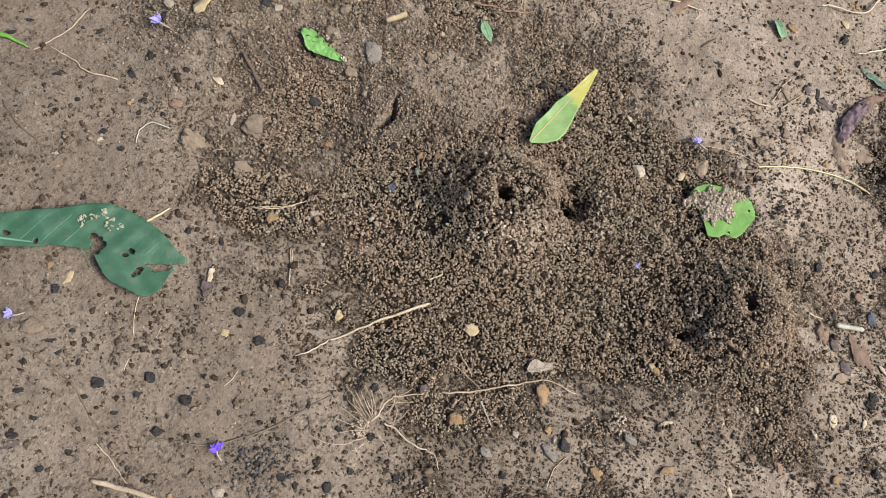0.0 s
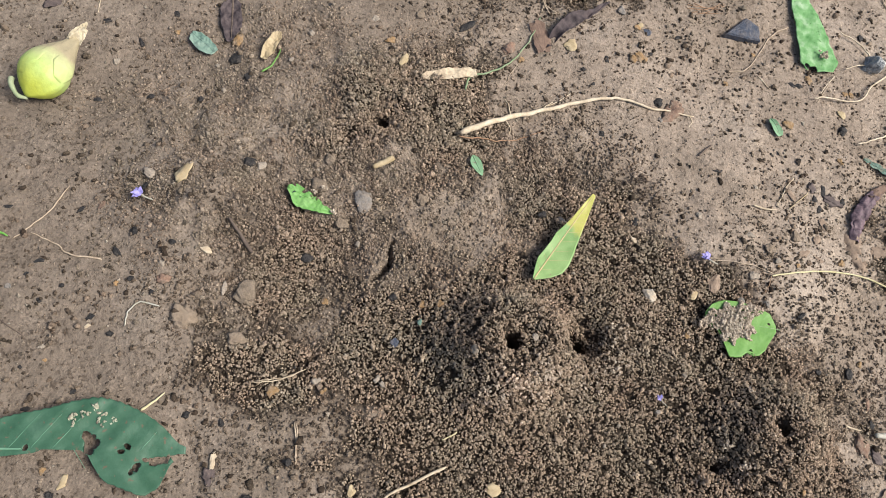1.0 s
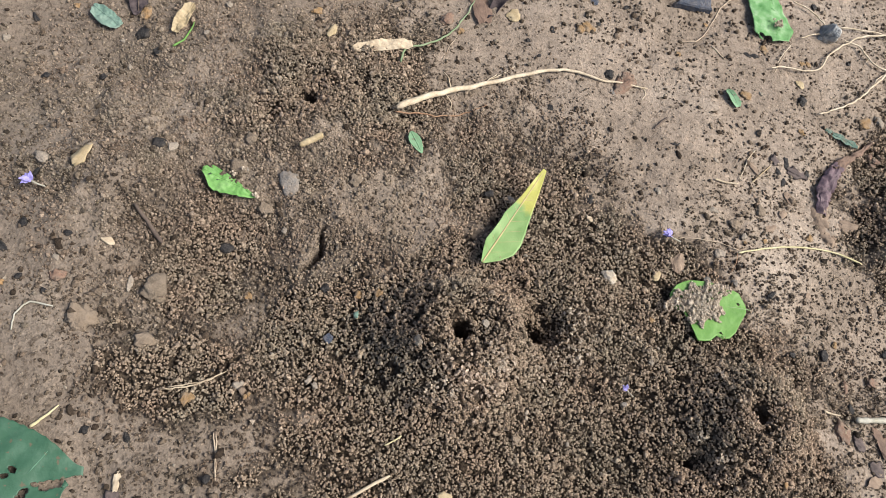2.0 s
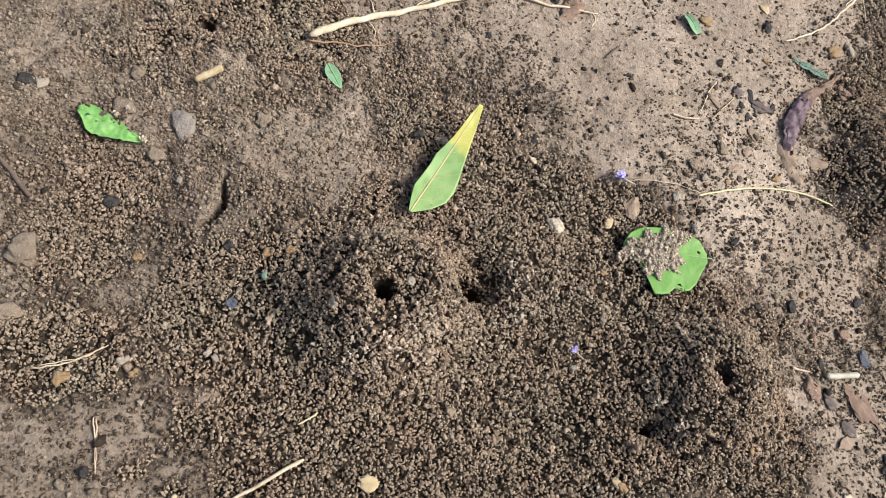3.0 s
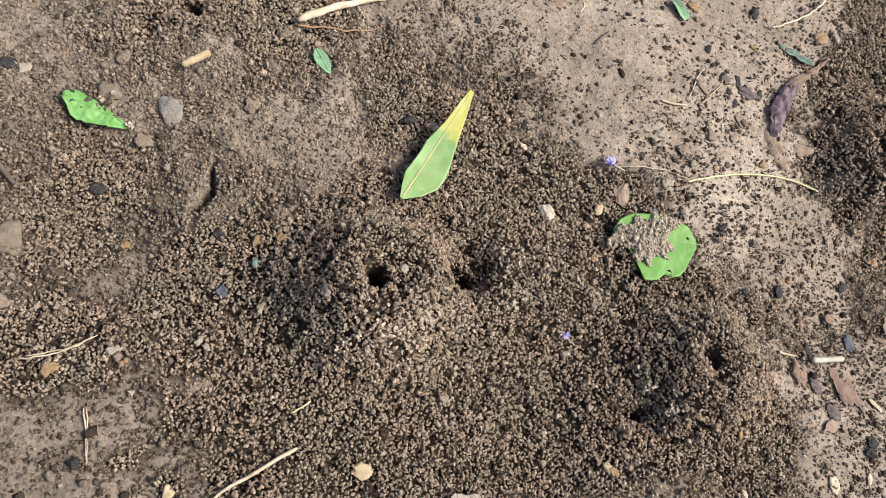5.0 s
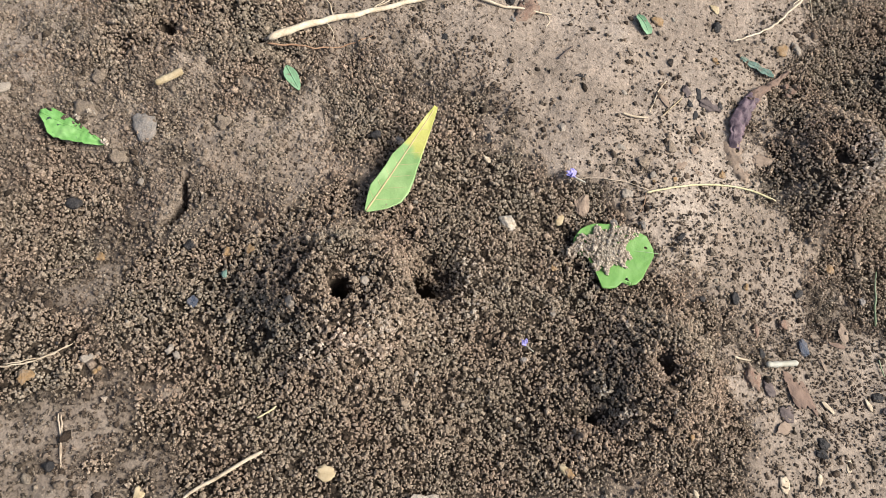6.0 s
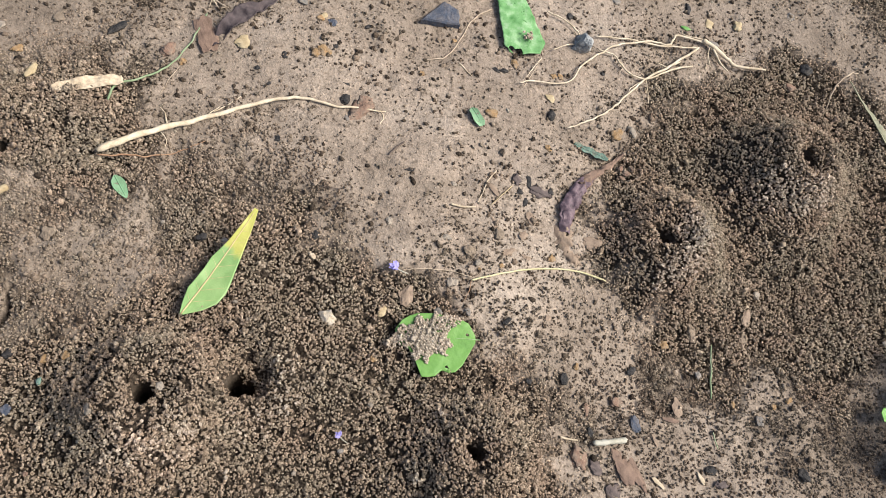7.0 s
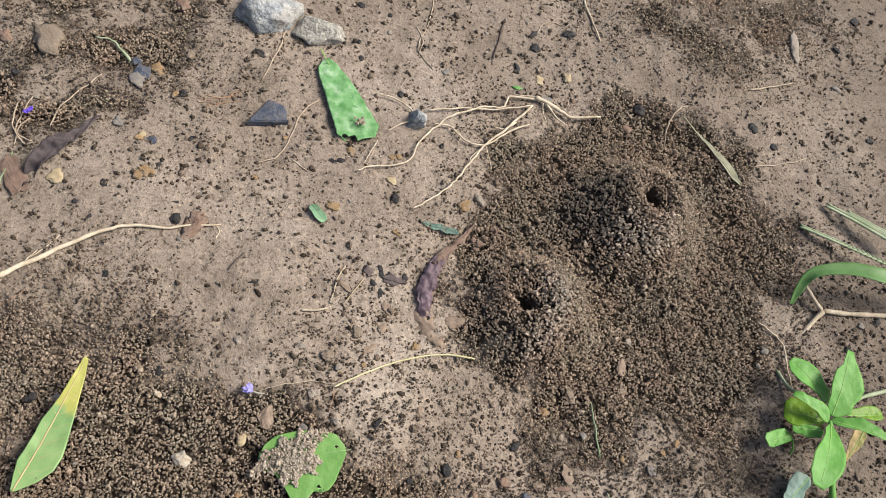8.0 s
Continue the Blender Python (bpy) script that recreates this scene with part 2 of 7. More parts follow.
# Outlines of the ground that pellets cover, one for each patch.
TIP = [(-0.097, -0.109), (-0.077, -0.134), (-0.043, -0.128), (0.024, -0.126), (0.097, -0.131), (0.112, -0.103), (0.118, -0.064), (0.083, -0.034), (0.051, -0.011), (0.029, 0.017), (-0.018, 0.000), (-0.044, -0.013), (-0.071, -0.015), (-0.094, -0.035), (-0.103, -0.059)]
WEST = [(-0.154, -0.035), (-0.153, -0.071), (-0.133, -0.090), (-0.096, -0.113), (-0.057, -0.088), (-0.033, -0.048), (-0.055, -0.004), (-0.071, 0.025), (-0.115, 0.016), (-0.147, -0.010)]
NEST = [(-0.116, 0.059), (-0.098, 0.078), (-0.064, 0.082), (-0.038, 0.076), (-0.028, 0.059), (-0.014, 0.049), (-0.029, 0.029), (-0.063, 0.012), (-0.09, 0.013), (-0.119, 0.028)]
EAST = [(0.131, 0.018), (0.147, 0.031), (0.173, 0.059), (0.195, 0.084), (0.235, 0.098), (0.291, 0.092), (0.324, 0.046), (0.319, -0.013), (0.284, -0.055), (0.245, -0.081), (0.21, -0.076), (0.167, -0.055), (0.145, -0.035), (0.129, -0.012)]
RISE = [(-0.032, 0.033), (0.013, 0.024), (0.036, 0.01), (0.057, -0.004), (0.084, -0.019), (0.092, -0.037), (0.073, -0.06), (-0.036, -0.027)]
SOUTHEAST = [(0.142, -0.037), (0.173, -0.035), (0.271, -0.015), (0.316, -0.016), (0.307, -0.063), (0.267, -0.118), (0.137, -0.079)]
STRIP = [(0.098, -0.06), (0.165, -0.059), (0.215, -0.064), (0.189, -0.137), (0.099, -0.128)]
ASHBED = [(-0.211, -0.125), (-0.156, -0.126), (-0.101, -0.139), (-0.087, -0.18), (-0.194, -0.19)]
LEAFSIDE = [(0.006, 0.011), (0.021, 0.005), (0.043, -0.009), (0.052, -0.017), (0.054, -0.032), (0.074, -0.056), (0.092, -0.064), (0.104, -0.079), (0.067, -0.086), (0.024, -0.057), (-0.023, -0.031), (-0.011, -0.004)]
SCATTER = [(0.001, 0.022), (0.023, 0.019), (0.044, 0.007), (0.062, -0.01), (0.061, -0.029), (0.01, -0.026), (-0.005, -0.002)]
FIELD = [(-0.031, 0.041), (0.005, 0.032), (0.038, 0.021), (0.061, -0.005), (0.08, -0.025), (0.076, -0.061), (-0.036, -0.028)]
MIXED = [(0.079, -0.009), (0.105, -0.025), (0.145, -0.042), (0.143, -0.081), (0.066, -0.058)]
ROOTSIDE = [(-0.063, 0.039), (-0.027, 0.048), (0.008, 0.052), (0.021, 0.034), (0.019, 0.016), (0.033, 0.004), (0.003, -0.018), (-0.023, -0.022), (-0.036, 0.001), (-0.051, 0.014)]
WEEDBED = [(0.32, 0.035), (0.331, -0.001), (0.349, -0.008), (0.463, -0.009), (0.32, -0.166), (0.175, -0.12), (0.219, -0.09), (0.288, -0.043)]
FAR = [(0.264, 0.185), (0.271, 0.120), (0.325, 0.086), (0.422, 0.105), (0.443, 0.176)]
NORTH = [(-0.039, 0.107), (0.009, 0.109), (0.044, 0.115), (0.079, 0.129), (0.089, 0.198), (-0.040, 0.210)]
MIDDLE = [(0.036, 0.012), (0.098, 0.016), (0.132, -0.011), (0.139, -0.035), (0.165, -0.063), (0.152, -0.094), (0.019, -0.057)]
CRUST = [(-0.147, 0.035), (-0.087, 0.019), (-0.042, 0.032), (-0.013, 0.011), (-0.029, -0.007), (-0.044, -0.013), (-0.094, -0.035), (-0.138, -0.039)]
ROUND = [(0.123, 0.035), (0.176, 0.095), (0.236, 0.107), (0.311, 0.073), (0.348, -0.003), (0.286, -0.102), (0.212, -0.100), (0.152, -0.065), (0.125, -0.018)]
SOUTH = [(-0.090, -0.110), (-0.076, -0.150), (-0.062, -0.205), (0.130, -0.205), (0.160, -0.140), (0.100, -0.110), (-0.044, -0.115)]
WIDE = [(-0.191, 0.023), (-0.176, -0.03), (-0.16, -0.068), (-0.142, -0.096), (-0.108, -0.117), (-0.086, -0.127), (-0.071, -0.18), (0.103, -0.165), (0.105, -0.115), (0.097, -0.073), (0.072, -0.055), (0.043, -0.026), (0.033, -0.001), (-0.007, 0.031), (-0.056, 0.055)]


# the crumbly crust between the mounds
LOAM = [(-0.193, 0.048), (-0.154, 0.085), (-0.12, 0.101), (-0.06, 0.089), (-0.036, 0.044), (-0.002, 0.041), (0.008, 0.012), (-0.052, -0.025), (-0.086, -0.044), (-0.14, -0.045), (-0.169, -0.012)]


def crust(x, y):
    """Where the soil is a damp crumbly crust, from 0 to 1."""
    return np.clip((inside(x, y, LOAM) + 0.016 * grain(x, y, 0.03, 27) + 0.006 * grain(x, y, 0.008, 28)) / 0.03 + 0.5, 0, 1)


def cover(x, y):
    """How thickly pellets lie, from 0 to 1."""
    jag = 0.013 * grain(x, y, 0.026, 21) + 0.008 * grain(x, y, 0.009, 22) + 0.004 * grain(x, y, 0.004, 25)
    out = np.zeros(np.shape(x))
    for corners, most, soft in ((TIP, 1.0, 0.020), (NEST, 1.0, 0.024), (EAST, 1.0, 0.022), (FAR, 0.84, 0.055), (WEST, 0.84, 0.03), (NORTH, 0.88, 0.035), (SOUTH, 0.80, 0.04), (MIDDLE, 0.54, 0.04), (CRUST, 0.72, 0.04), (WIDE, 0.66, 0.06), (SOUTHEAST, 0.86, 0.06), (LEAFSIDE, 0.97, 0.025), (ROOTSIDE, 0.74, 0.04), (SCATTER, 0.84, 0.03), (STRIP, 0.50, 0.04), (FIELD, 0.95, 0.03), (MIXED, 0.74, 0.05), (RISE, 0.78, 0.04), (ROUND, 0.28, 0.03)):
        here = most * np.clip((inside(x, y, corners) + jag) / soft + 0.45, 0, 1)
        if most < 0.92 and most > 0.5:
            here = here * np.clip(0.88 + 0.6 * grain(x, y, 0.017, 23) + 0.25 * grain(x, y, 0.006, 24), 0.25, 1.15)
        out = np.maximum(out, here)
    return np.clip(out, 0, 1)


def shade_and_damp(x, y):
    """Ground darkening, 0 to 1: shade put under pellets; damp crust and weed bed."""
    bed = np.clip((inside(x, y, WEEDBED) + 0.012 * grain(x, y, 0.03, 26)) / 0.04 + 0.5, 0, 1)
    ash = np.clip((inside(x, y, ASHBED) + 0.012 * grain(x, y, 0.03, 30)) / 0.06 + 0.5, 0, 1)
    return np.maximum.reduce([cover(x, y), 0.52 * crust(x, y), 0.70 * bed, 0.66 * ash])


def soil(x, y, sunk=False):
    """Height of the soil with its lumps; sunk: under the pellets."""
    x, y = np.asarray(x, float), np.asarray(y, float)
    lumps = 0.0013 * grain(x, y, 0.031, 3) + 0.0010 * grain(x, y, 0.012, 4) + 0.0005 * grain(x, y, 0.005, 5) + 0.0003 * grain(x, y, 0.0031, 6)
    lumps = lumps + crust(x, y) * (0.0011 * grain(x, y, 0.0085, 7) + 0.0009 * grain(x, y, 0.0042, 8))
    deep = np.clip(1 - np.maximum(-inside(x + 0.0011 * grain(x, y, 0.0024, 16), y, CRACK), 0) / 0.0012, 0, 1)
    return relief(x, y) + lumps - 0.009 * deep - (0.0030 * np.clip((cover(x, y) - 0.35) / 0.65, 0, 1) ** 2 if sunk else 0.0)


def lie(x, y):
    """Height on which a loose thing lies."""
    return float(relief(x, y, False) + 0.0013 * grain(x, y, 0.031, 3) + 0.0010 * grain(x, y, 0.012, 4))


def side(near, fine, far):
    """Even steps over the seen ground, then growing ones out to the horizon."""
    inner = list(np.arange(near[0], near[1], fine))
    out, step, at = [], fine, near[1]
    while at < far:
        out.append(at)
        step *= 1.22
        at += step
    back, step, at = [], fine * 1.22, near[0] - fine * 1.22
    while at > -far:
        back.append(at)
        step *= 1.22
        at -= step
    return np.array(back[::-1] + inner + out)


def sheet_mesh(name, verts, faces, material, smooth=True):
    me = bpy.data.meshes.new(name)
    n, k = len(faces), faces.shape[1]
    me.vertices.add(len(verts))
    me.vertices.foreach_set("co", np.asarray(verts, np.float32).ravel())
    me.loops.add(n * k)
    me.loops.foreach_set("vertex_index", faces.astype(np.int32).ravel())
    me.polygons.add(n)
    me.polygons.foreach_set("loop_start", np.arange(0, n * k, k, dtype=np.int32))
    me.polygons.foreach_set("use_smooth", np.full(n, smooth))
    me.update(calc_edges=True)
    me.materials.append(material)
    return me


def build_ground():
    gx, gy = side((-0.25, 0.38), 0.0021, 60.0), side((-0.19, 0.18), 0.0021, 60.0)
    gx = np.unique(np.round(np.concatenate([gx, np.arange(-0.088, -0.072, 0.0014) + 0.0007, np.arange(-0.048, 0.016, 0.0014) + 0.0007, np.arange(0.044, 0.086, 0.0014) + 0.0007, np.arange(0.154, 0.180, 0.0014) + 0.0007, np.arange(0.228, 0.250, 0.0014) + 0.0007]), 5))
    gy = np.unique(np.round(np.concatenate([gy, np.arange(-0.106, -0.036, 0.0014) + 0.0007, np.arange(-0.032, 0.038, 0.0014) + 0.0007]), 5))
    xx, yy = np.meshgrid(gx, gy)
    verts = np.stack([xx, yy, soil(xx, yy, True)], -1).reshape(-1, 3)
    w, h = len(gx), len(gy)
    i = (np.arange(h - 1)[:, None] * w + np.arange(w - 1)[None]).ravel()
    faces = np.stack([i, i + 1, i + w + 1, i + w], 1)
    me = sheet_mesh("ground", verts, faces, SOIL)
    me.attributes.new("damp", "FLOAT", "POINT").data.foreach_set("value", shade_and_damp(verts[:, 0], verts[:, 1]).astype(np.float32))
    ob = new("ground", me)
    tagged(ob, "pale brown sandy soil, bare, uneven and slightly damp", "ground", kind="structure")


build_ground()


# ---- soil pellets ----
def lump_shapes(count, level, seed):
    """Lumpy little stones of unit radius, sharing one set of faces."""
    bm = bmesh.new()
    if level:
        bmesh.ops.create_icosphere(bm, subdivisions=level, radius=1.0)
    else:
        ends = [bm.verts.new(p) for p in ((1, 0, 0), (0, 1, 0), (-1, 0, 0), (0, -1, 0), (0, 0, 1), (0, 0, -1))]
        for k in range(4):
            bm.faces.new((ends[k], ends[(k + 1) % 4], ends[4]))
            bm.faces.new((ends[(k + 1) % 4], ends[k], ends[5]))
    bm.verts.ensure_lookup_table()
    bm.verts.index_update()
    base = np.array([v.co[:] for v in bm.verts])
    faces = np.array([[v.index for v in f.verts] for f in bm.faces])
    bm.free()
    rng = np.random.default_rng(seed)
    shapes = []
    for _ in range(count):
        kick = sum(a * np.sin(base @ rng.normal(0, f, 3) + rng.uniform(0, 6.3))[:, None] for a, f in ((0.22, 1.6), (0.24, 3.2), (0.18, 5.5)))
        shapes.append(base * (1 + kick + rng.normal(0, 0.17, (len(base), 1))))
    return np.array(shapes), faces


def pile(name, x, y, z, r, material, level, seed, smooth=True):
    """Many pellets as one mesh; at level 2 each is a clump of small crumbs."""
    rng = np.random.default_rng(seed)
    if level == 2:
        level, crumbs = 0, [(x, y, z, 0.88 * r)]
        for share in (1.0, 0.9, 0.25):
            some = rng.uniform(0, 1, len(x)) < share
            way = rng.normal(size=(some.sum(), 3))
            way[:, 2] = np.abs(way[:, 2]) * 0.9
            way *= (rng.uniform(0.62, 0.95, len(way)) * r[some] / np.linalg.norm(way, axis=1))[:, None]
            crumbs.append((x[some] + way[:, 0], y[some] + way[:, 1], z[some] + way[:, 2], r[some] * rng.uniform(0.45, 0.72, len(way))))
        x, y, z, r = (np.concatenate(v) for v in zip(*crumbs))
    shapes, faces = lump_shapes(24, level, seed)
    n = len(x)
    local = shapes[rng.integers(0, len(shapes), n)] * (r[:, None] * rng.uniform(0.60, 1.38, (n, 3)))[:, None, :]
    q = rng.normal(size=(n, 4))
    q /= np.linalg.norm(q, axis=1, keepdims=True)
    a, b, c, d = q.T
    turn = np.stack([1 - 2 * (c * c + d * d), 2 * (b * c - d * a), 2 * (b * d + c * a), 2 * (b * c + d * a), 1 - 2 * (b * b + d * d), 2 * (c * d - b * a),
                     2 * (b * d - c * a), 2 * (c * d + b * a), 1 - 2 * (b * b + c * c)], -1).reshape(n, 3, 3)
    verts = np.einsum("nij,nkj->nki", turn, local) + np.stack([x, y, z], -1)[:, None, :]
    all_faces = (faces[None] + (np.arange(n) * shapes.shape[1])[:, None, None]).reshape(-1, faces.shape[1])
    return new(name, sheet_mesh(name, verts.reshape(-1, 3), all_faces, material, smooth))


def steep(x, y):
    return np.hypot(relief(x + 0.0006, y) - relief(x - 0.0006, y), relief(x, y + 0.0006) - relief(x, y - 0.0006)) / 0.0012


def strewn(rng, x0, x1, step):
    """A loose lattice of places between x0 and x1."""
    i, j = np.meshgrid(np.arange(x0, x1, step), np.arange(-0.185, 0.23, 0.866 * step))
    i = i + 0.5 * step * (np.arange(i.shape[0]) % 2)[:, None]
    return (i + rng.uniform(-0.42, 0.42, i.shape) * step).ravel(), (j + rng.uniform(-0.42, 0.42, j.shape) * step).ravel()


def build_pellets():
    rng = np.random.default_rng(11)
    xs, ys, rs = [], [], []
    # pellets lie side by side with open gaps; the second pass fills the slopes, those of the far mounds are finer
    for x0, x1, d, size in ((-0.26, 0.125, 0.00102, 0.00052), (0.125, 0.46, 0.00104, 0.00053)):
        for again in (False, True):
            i, j = strewn(rng, x0, x1, d)
            if again:
                slope = np.minimum(steep(i, j), 2.6)
                some = rng.uniform(0, 1, len(i)) < 1.6 * (np.sqrt(1 + slope**2) - 1)
                i, j = i[some], j[some]
            xs.append(i)
            ys.append(j)
            rs.append(size * np.exp(rng.normal(0, 0.22, len(i))))
    x, y, r = np.concatenate(xs), np.concatenate(ys), np.concatenate(rs)
    gaps = 0.50 * grain(x, y, 0.0032, 61) + 0.80 * grain(x, y, 0.0017, 62)
    thick = cover(x, y)
    baked = crust(x, y) * np.clip((0.97 - thick) / 0.2, 0, 1)
    keep = (rng.uniform(0, 1, len(x)) < thick**1.2 * 1.1 * (1 - 0.45 * baked)) & ((gaps > -0.37) | (rng.uniform(0, 1, len(x)) < 0.2))
    for sx, sy, radius, deep, *crater in HOLES:
        keep &= np.hypot(x - sx, y - sy) > radius * (1 + 0.35 * grain(x, y, 0.0027, 15)) + 0.0005
    keep &= inside(x, y, CRACK) < -0.0004
    keep &= rng.uniform(0, 1, len(x)) < np.where(np.hypot(x - 0.34, y - 0.13) < 0.09, 0.7, 1.0)
    x, y, r, gaps, thick, baked = x[keep], y[keep], r[keep], gaps[keep], thick[keep], baked[keep]
    r = r * (0.72 + 0.28 * thick) * np.where(rng.uniform(0, 1, len(x)) < 0.02 + 0.10 * (np.hypot(x + 0.08, y - 0.042) < 0.045), 1.7, 1.0)
    z = soil(x, y) + 0.0012 * gaps * thick + r * (rng.uniform(-0.7, 0.9, len(x)) * thick - 0.1 * (1 - thick) - 0.6 * baked)
    # fine crumbs fill the joints below; their dark colours stand for shade there
    i, j = strewn(rng, -0.24, 0.40, 0.00150)
    under = cover(i, j)
    some = (under > 0.80) & (rng.uniform(0, 1, len(i)) < under**2)
    for sx, sy, radius, deep, *crater in HOLES:
        some &= np.hypot(i - sx, j - sy) > radius * (1 + 0.35 * grain(i, j, 0.0027, 15)) + 0.0005
    i, j, under = i[some], j[some], under[some]
    q = 0.00078 * np.exp(rng.normal(0, 0.2, len(i)))
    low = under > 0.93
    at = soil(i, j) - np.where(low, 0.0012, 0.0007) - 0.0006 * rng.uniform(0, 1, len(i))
    tagged(pile("packed_crumbs", i[low], j[low], at[low], q[low], CRUMB_LOW, 0, 49), "crumbs packed under the loose pellets, coloured dark as gap shade", "soil crumbs", kind="stuff")
    tagged(pile("matted_crumbs", i[~low], j[~low], at[~low], q[~low], CRUMB_MAT, 0, 47), "brown crumbs matted between scattered pellets", "soil crumbs", kind="stuff")
    centres = np.array([(m[0], m[1]) for m in MOUNDS])
    gap = np.hypot(x[:, None] - centres[None, :, 0], y[:, None] - centres[None, :, 1])
    gap[:, 0] = np.minimum(gap[:, 0], gap[:, 1])
    gap[:, 1] = 9
    which, nearest = gap.argmin(1), gap.min(1)
    reach = {0: 0.062, 2: 0.050, 3: 0.044, 4: 0.048, 5: 0.085, 6: 0.090}
    words = {0: "tall crumbly ant mound of brown soil pellets with two dark holes", 2: "low ant mound of dark brown pellets with two small holes",
             3: "low crumbly ant mound of brown pellets with one hole", 4: "crater-shaped ant mound of brown pellets with one round hole",
             5: "broad ant mound of brown pellets with a dark hole", 6: "wide flat ant mound of fine brown pellets"}
    left = np.ones(len(x), bool)
    for m, far in reach.items():
        mine = (which == m) & (nearest < far)
        left &= ~mine
        ob = pile("ant_mound", x[mine], y[mine], z[mine], r[mine], CRUMB, 2, 40 + m)
        tagged(ob, words[m], "ant mound", "ant mounds on the soil", "stuff")
    sparse = left & (cover(x, y) < 0.80)
    left &= ~sparse
    tagged(pile("soil_pellets", x[left], y[left], z[left], r[left], CRUMB, 2, 50), "loose brown soil pellets strewn between the ant mounds", "soil pellets", kind="stuff")
    tagged(pile("soil_pellets", x[sparse], y[sparse], z[sparse], r[sparse], CRUMB_THIN, 2, 54), "dull dark soil pellets strewn thinly on bare soil", "soil pellets", kind="stuff")
    # small crumbs half baked into the crust
    i, j = strewn(rng, -0.22, 0.06, 0.00080)
    some = rng.uniform(0, 1, len(i)) < crust(i, j) * np.clip(0.72 + 0.6 * grain(i, j, 0.007, 29), 0.25, 1)
    some &= inside(i, j, CRACK) < -0.0004
    i, j = i[some], j[some]
    q = 0.00045 * np.exp(rng.normal(0, 0.35, len(i)))
    tagged(pile("crust_crumbs", i, j, soil(i, j) + q * rng.uniform(-0.5, 0.5, len(i)), q, CRUMB_LOAM, 0, 48), "small brown crumbs baked into a damp crust", "soil crumbs", kind="stuff")
    # crumbs and grit on the bare soil
    n = 120000
    x, y = rng.uniform(-0.30, 0.50, n), rng.uniform(-0.20, 0.24, n)
    thick = 0.25 + 0.30 * grain(x, y, 0.03, 31) + 0.40 * grain(x, y, 0.0085, 32) + 0.42 * grain(x, y, 0.0036, 33) + 0.20 * np.clip((-0.09 - y) / 0.04, 0, 1)
    keep = (rng.uniform(0, 1, n) < np.clip(thick, 0.02, 1)) & (cover(x, y) < 0.85)
    x, y = x[keep], y[keep]
    r = 0.00053 * np.exp(rng.normal(0, 0.34, len(x)))
    big = r > 0.00066
    for name, some, level, words in (("soil_crumbs", big, 1, "dark damp crumbs scattered over bare soil"), ("fine_crumbs", ~big, 0, "fine dark crumbs scattered over bare soil")):
        xs, ys, rs = x[some], y[some], r[some]
        tagged(pile(name, xs, ys, soil(xs, ys) + rs * rng.uniform(-0.2, 0.5, len(xs)), rs, CRUMB_DARK, level, 51), words, "soil crumbs", kind="stuff")
    n = 17000
    x, y = rng.uniform(-0.28, 0.42, n), rng.uniform(-0.19, 0.22, n)
    keep = cover(x, y) < 0.8
    x, y = x[keep], y[keep]
    r = 0.00036 * np.exp(rng.normal(0, 0.40, len(x)))
    tagged(pile("sand_grit", x, y, soil(x, y) + r * 0.4, r, GRIT, 0, 52, False), "coarse brown and pale sand grains on bare soil", "sand", kind="stuff")


build_pellets()


# ---- materials of the things ----
CHARCOAL = mineral("charcoal", (0.008, 0.008, 0.009), (0.030, 0.029, 0.029), 320.0, 0.6, dust=0.15)
OCHRE = mineral("ochre_stone", (0.205, 0.125, 0.056), (0.330, 0.218, 0.106), 240.0, dust=0.85)
PALE = mineral("pale_stone", (0.204, 0.175, 0.139), (0.340, 0.306, 0.255), 260.0)
GREY = mineral("grey_stone", (0.129, 0.122, 0.112), (0.224, 0.211, 0.194), 220.0)
CREAM = mineral("cream_stone", (0.425, 0.340, 0.230), (0.629, 0.578, 0.493), 330.0, dust=0.2)
SLATE = mineral("blue_slate", (0.027, 0.038, 0.061), (0.065, 0.082, 0.116), 260.0, 0.6, dust=0.4)
CLOD = mineral("dry_clod", (0.156, 0.122, 0.088), (0.245, 0.197, 0.146), 300.0, 0.95)
RUST = mineral("rusty_stone", (0.156, 0.095, 0.068), (0.231, 0.153, 0.112), 240.0)
GRANITE = weathered_rock("speckled_rock", (0.078, 0.096, 0.115), (0.275, 0.289, 0.294), (0.478, 0.468, 0.432))
SANDROCK = weathered_rock("sandy_rock", (0.157, 0.147, 0.124), (0.302, 0.285, 0.243), (0.459, 0.440, 0.386))
PALERIB = leafy("pale_leaf_rib", (0.156, 0.245, 0.109), (0.204, 0.299, 0.143), (0.258, 0.347, 0.184), 0.5)
DARKRIB = leafy("dark_leaf_rib", (0.064, 0.160, 0.099), (0.090, 0.195, 0.128), (0.128, 0.240, 0.163), 0.5)
WEEDRIB = leafy("weed_rib", (0.180, 0.304, 0.083), (0.209, 0.340, 0.101), (0.237, 0.368, 0.120), 0.6)
HUSK = fibre("straw_husk", (0.249, 0.190, 0.104), (0.365, 0.300, 0.190))
STRAW = fibre("pale_straw", (0.247, 0.190, 0.124), (0.477, 0.407, 0.300))
ROOT = fibre("tan_root", (0.203, 0.152, 0.104), (0.416, 0.341, 0.252))
CREAMROOT = fibre("cream_root", (0.300, 0.234, 0.151), (0.549, 0.477, 0.363))
REDROOT = fibre("reddish_root", (0.184, 0.102, 0.058), (0.286, 0.184, 0.116))
WHITE = fibre("white_stem", (0.262, 0.248, 0.188), (0.356, 0.346, 0.300))
CHIP = fibre("wood_splinter", (0.129, 0.092, 0.067), (0.245, 0.184, 0.133))
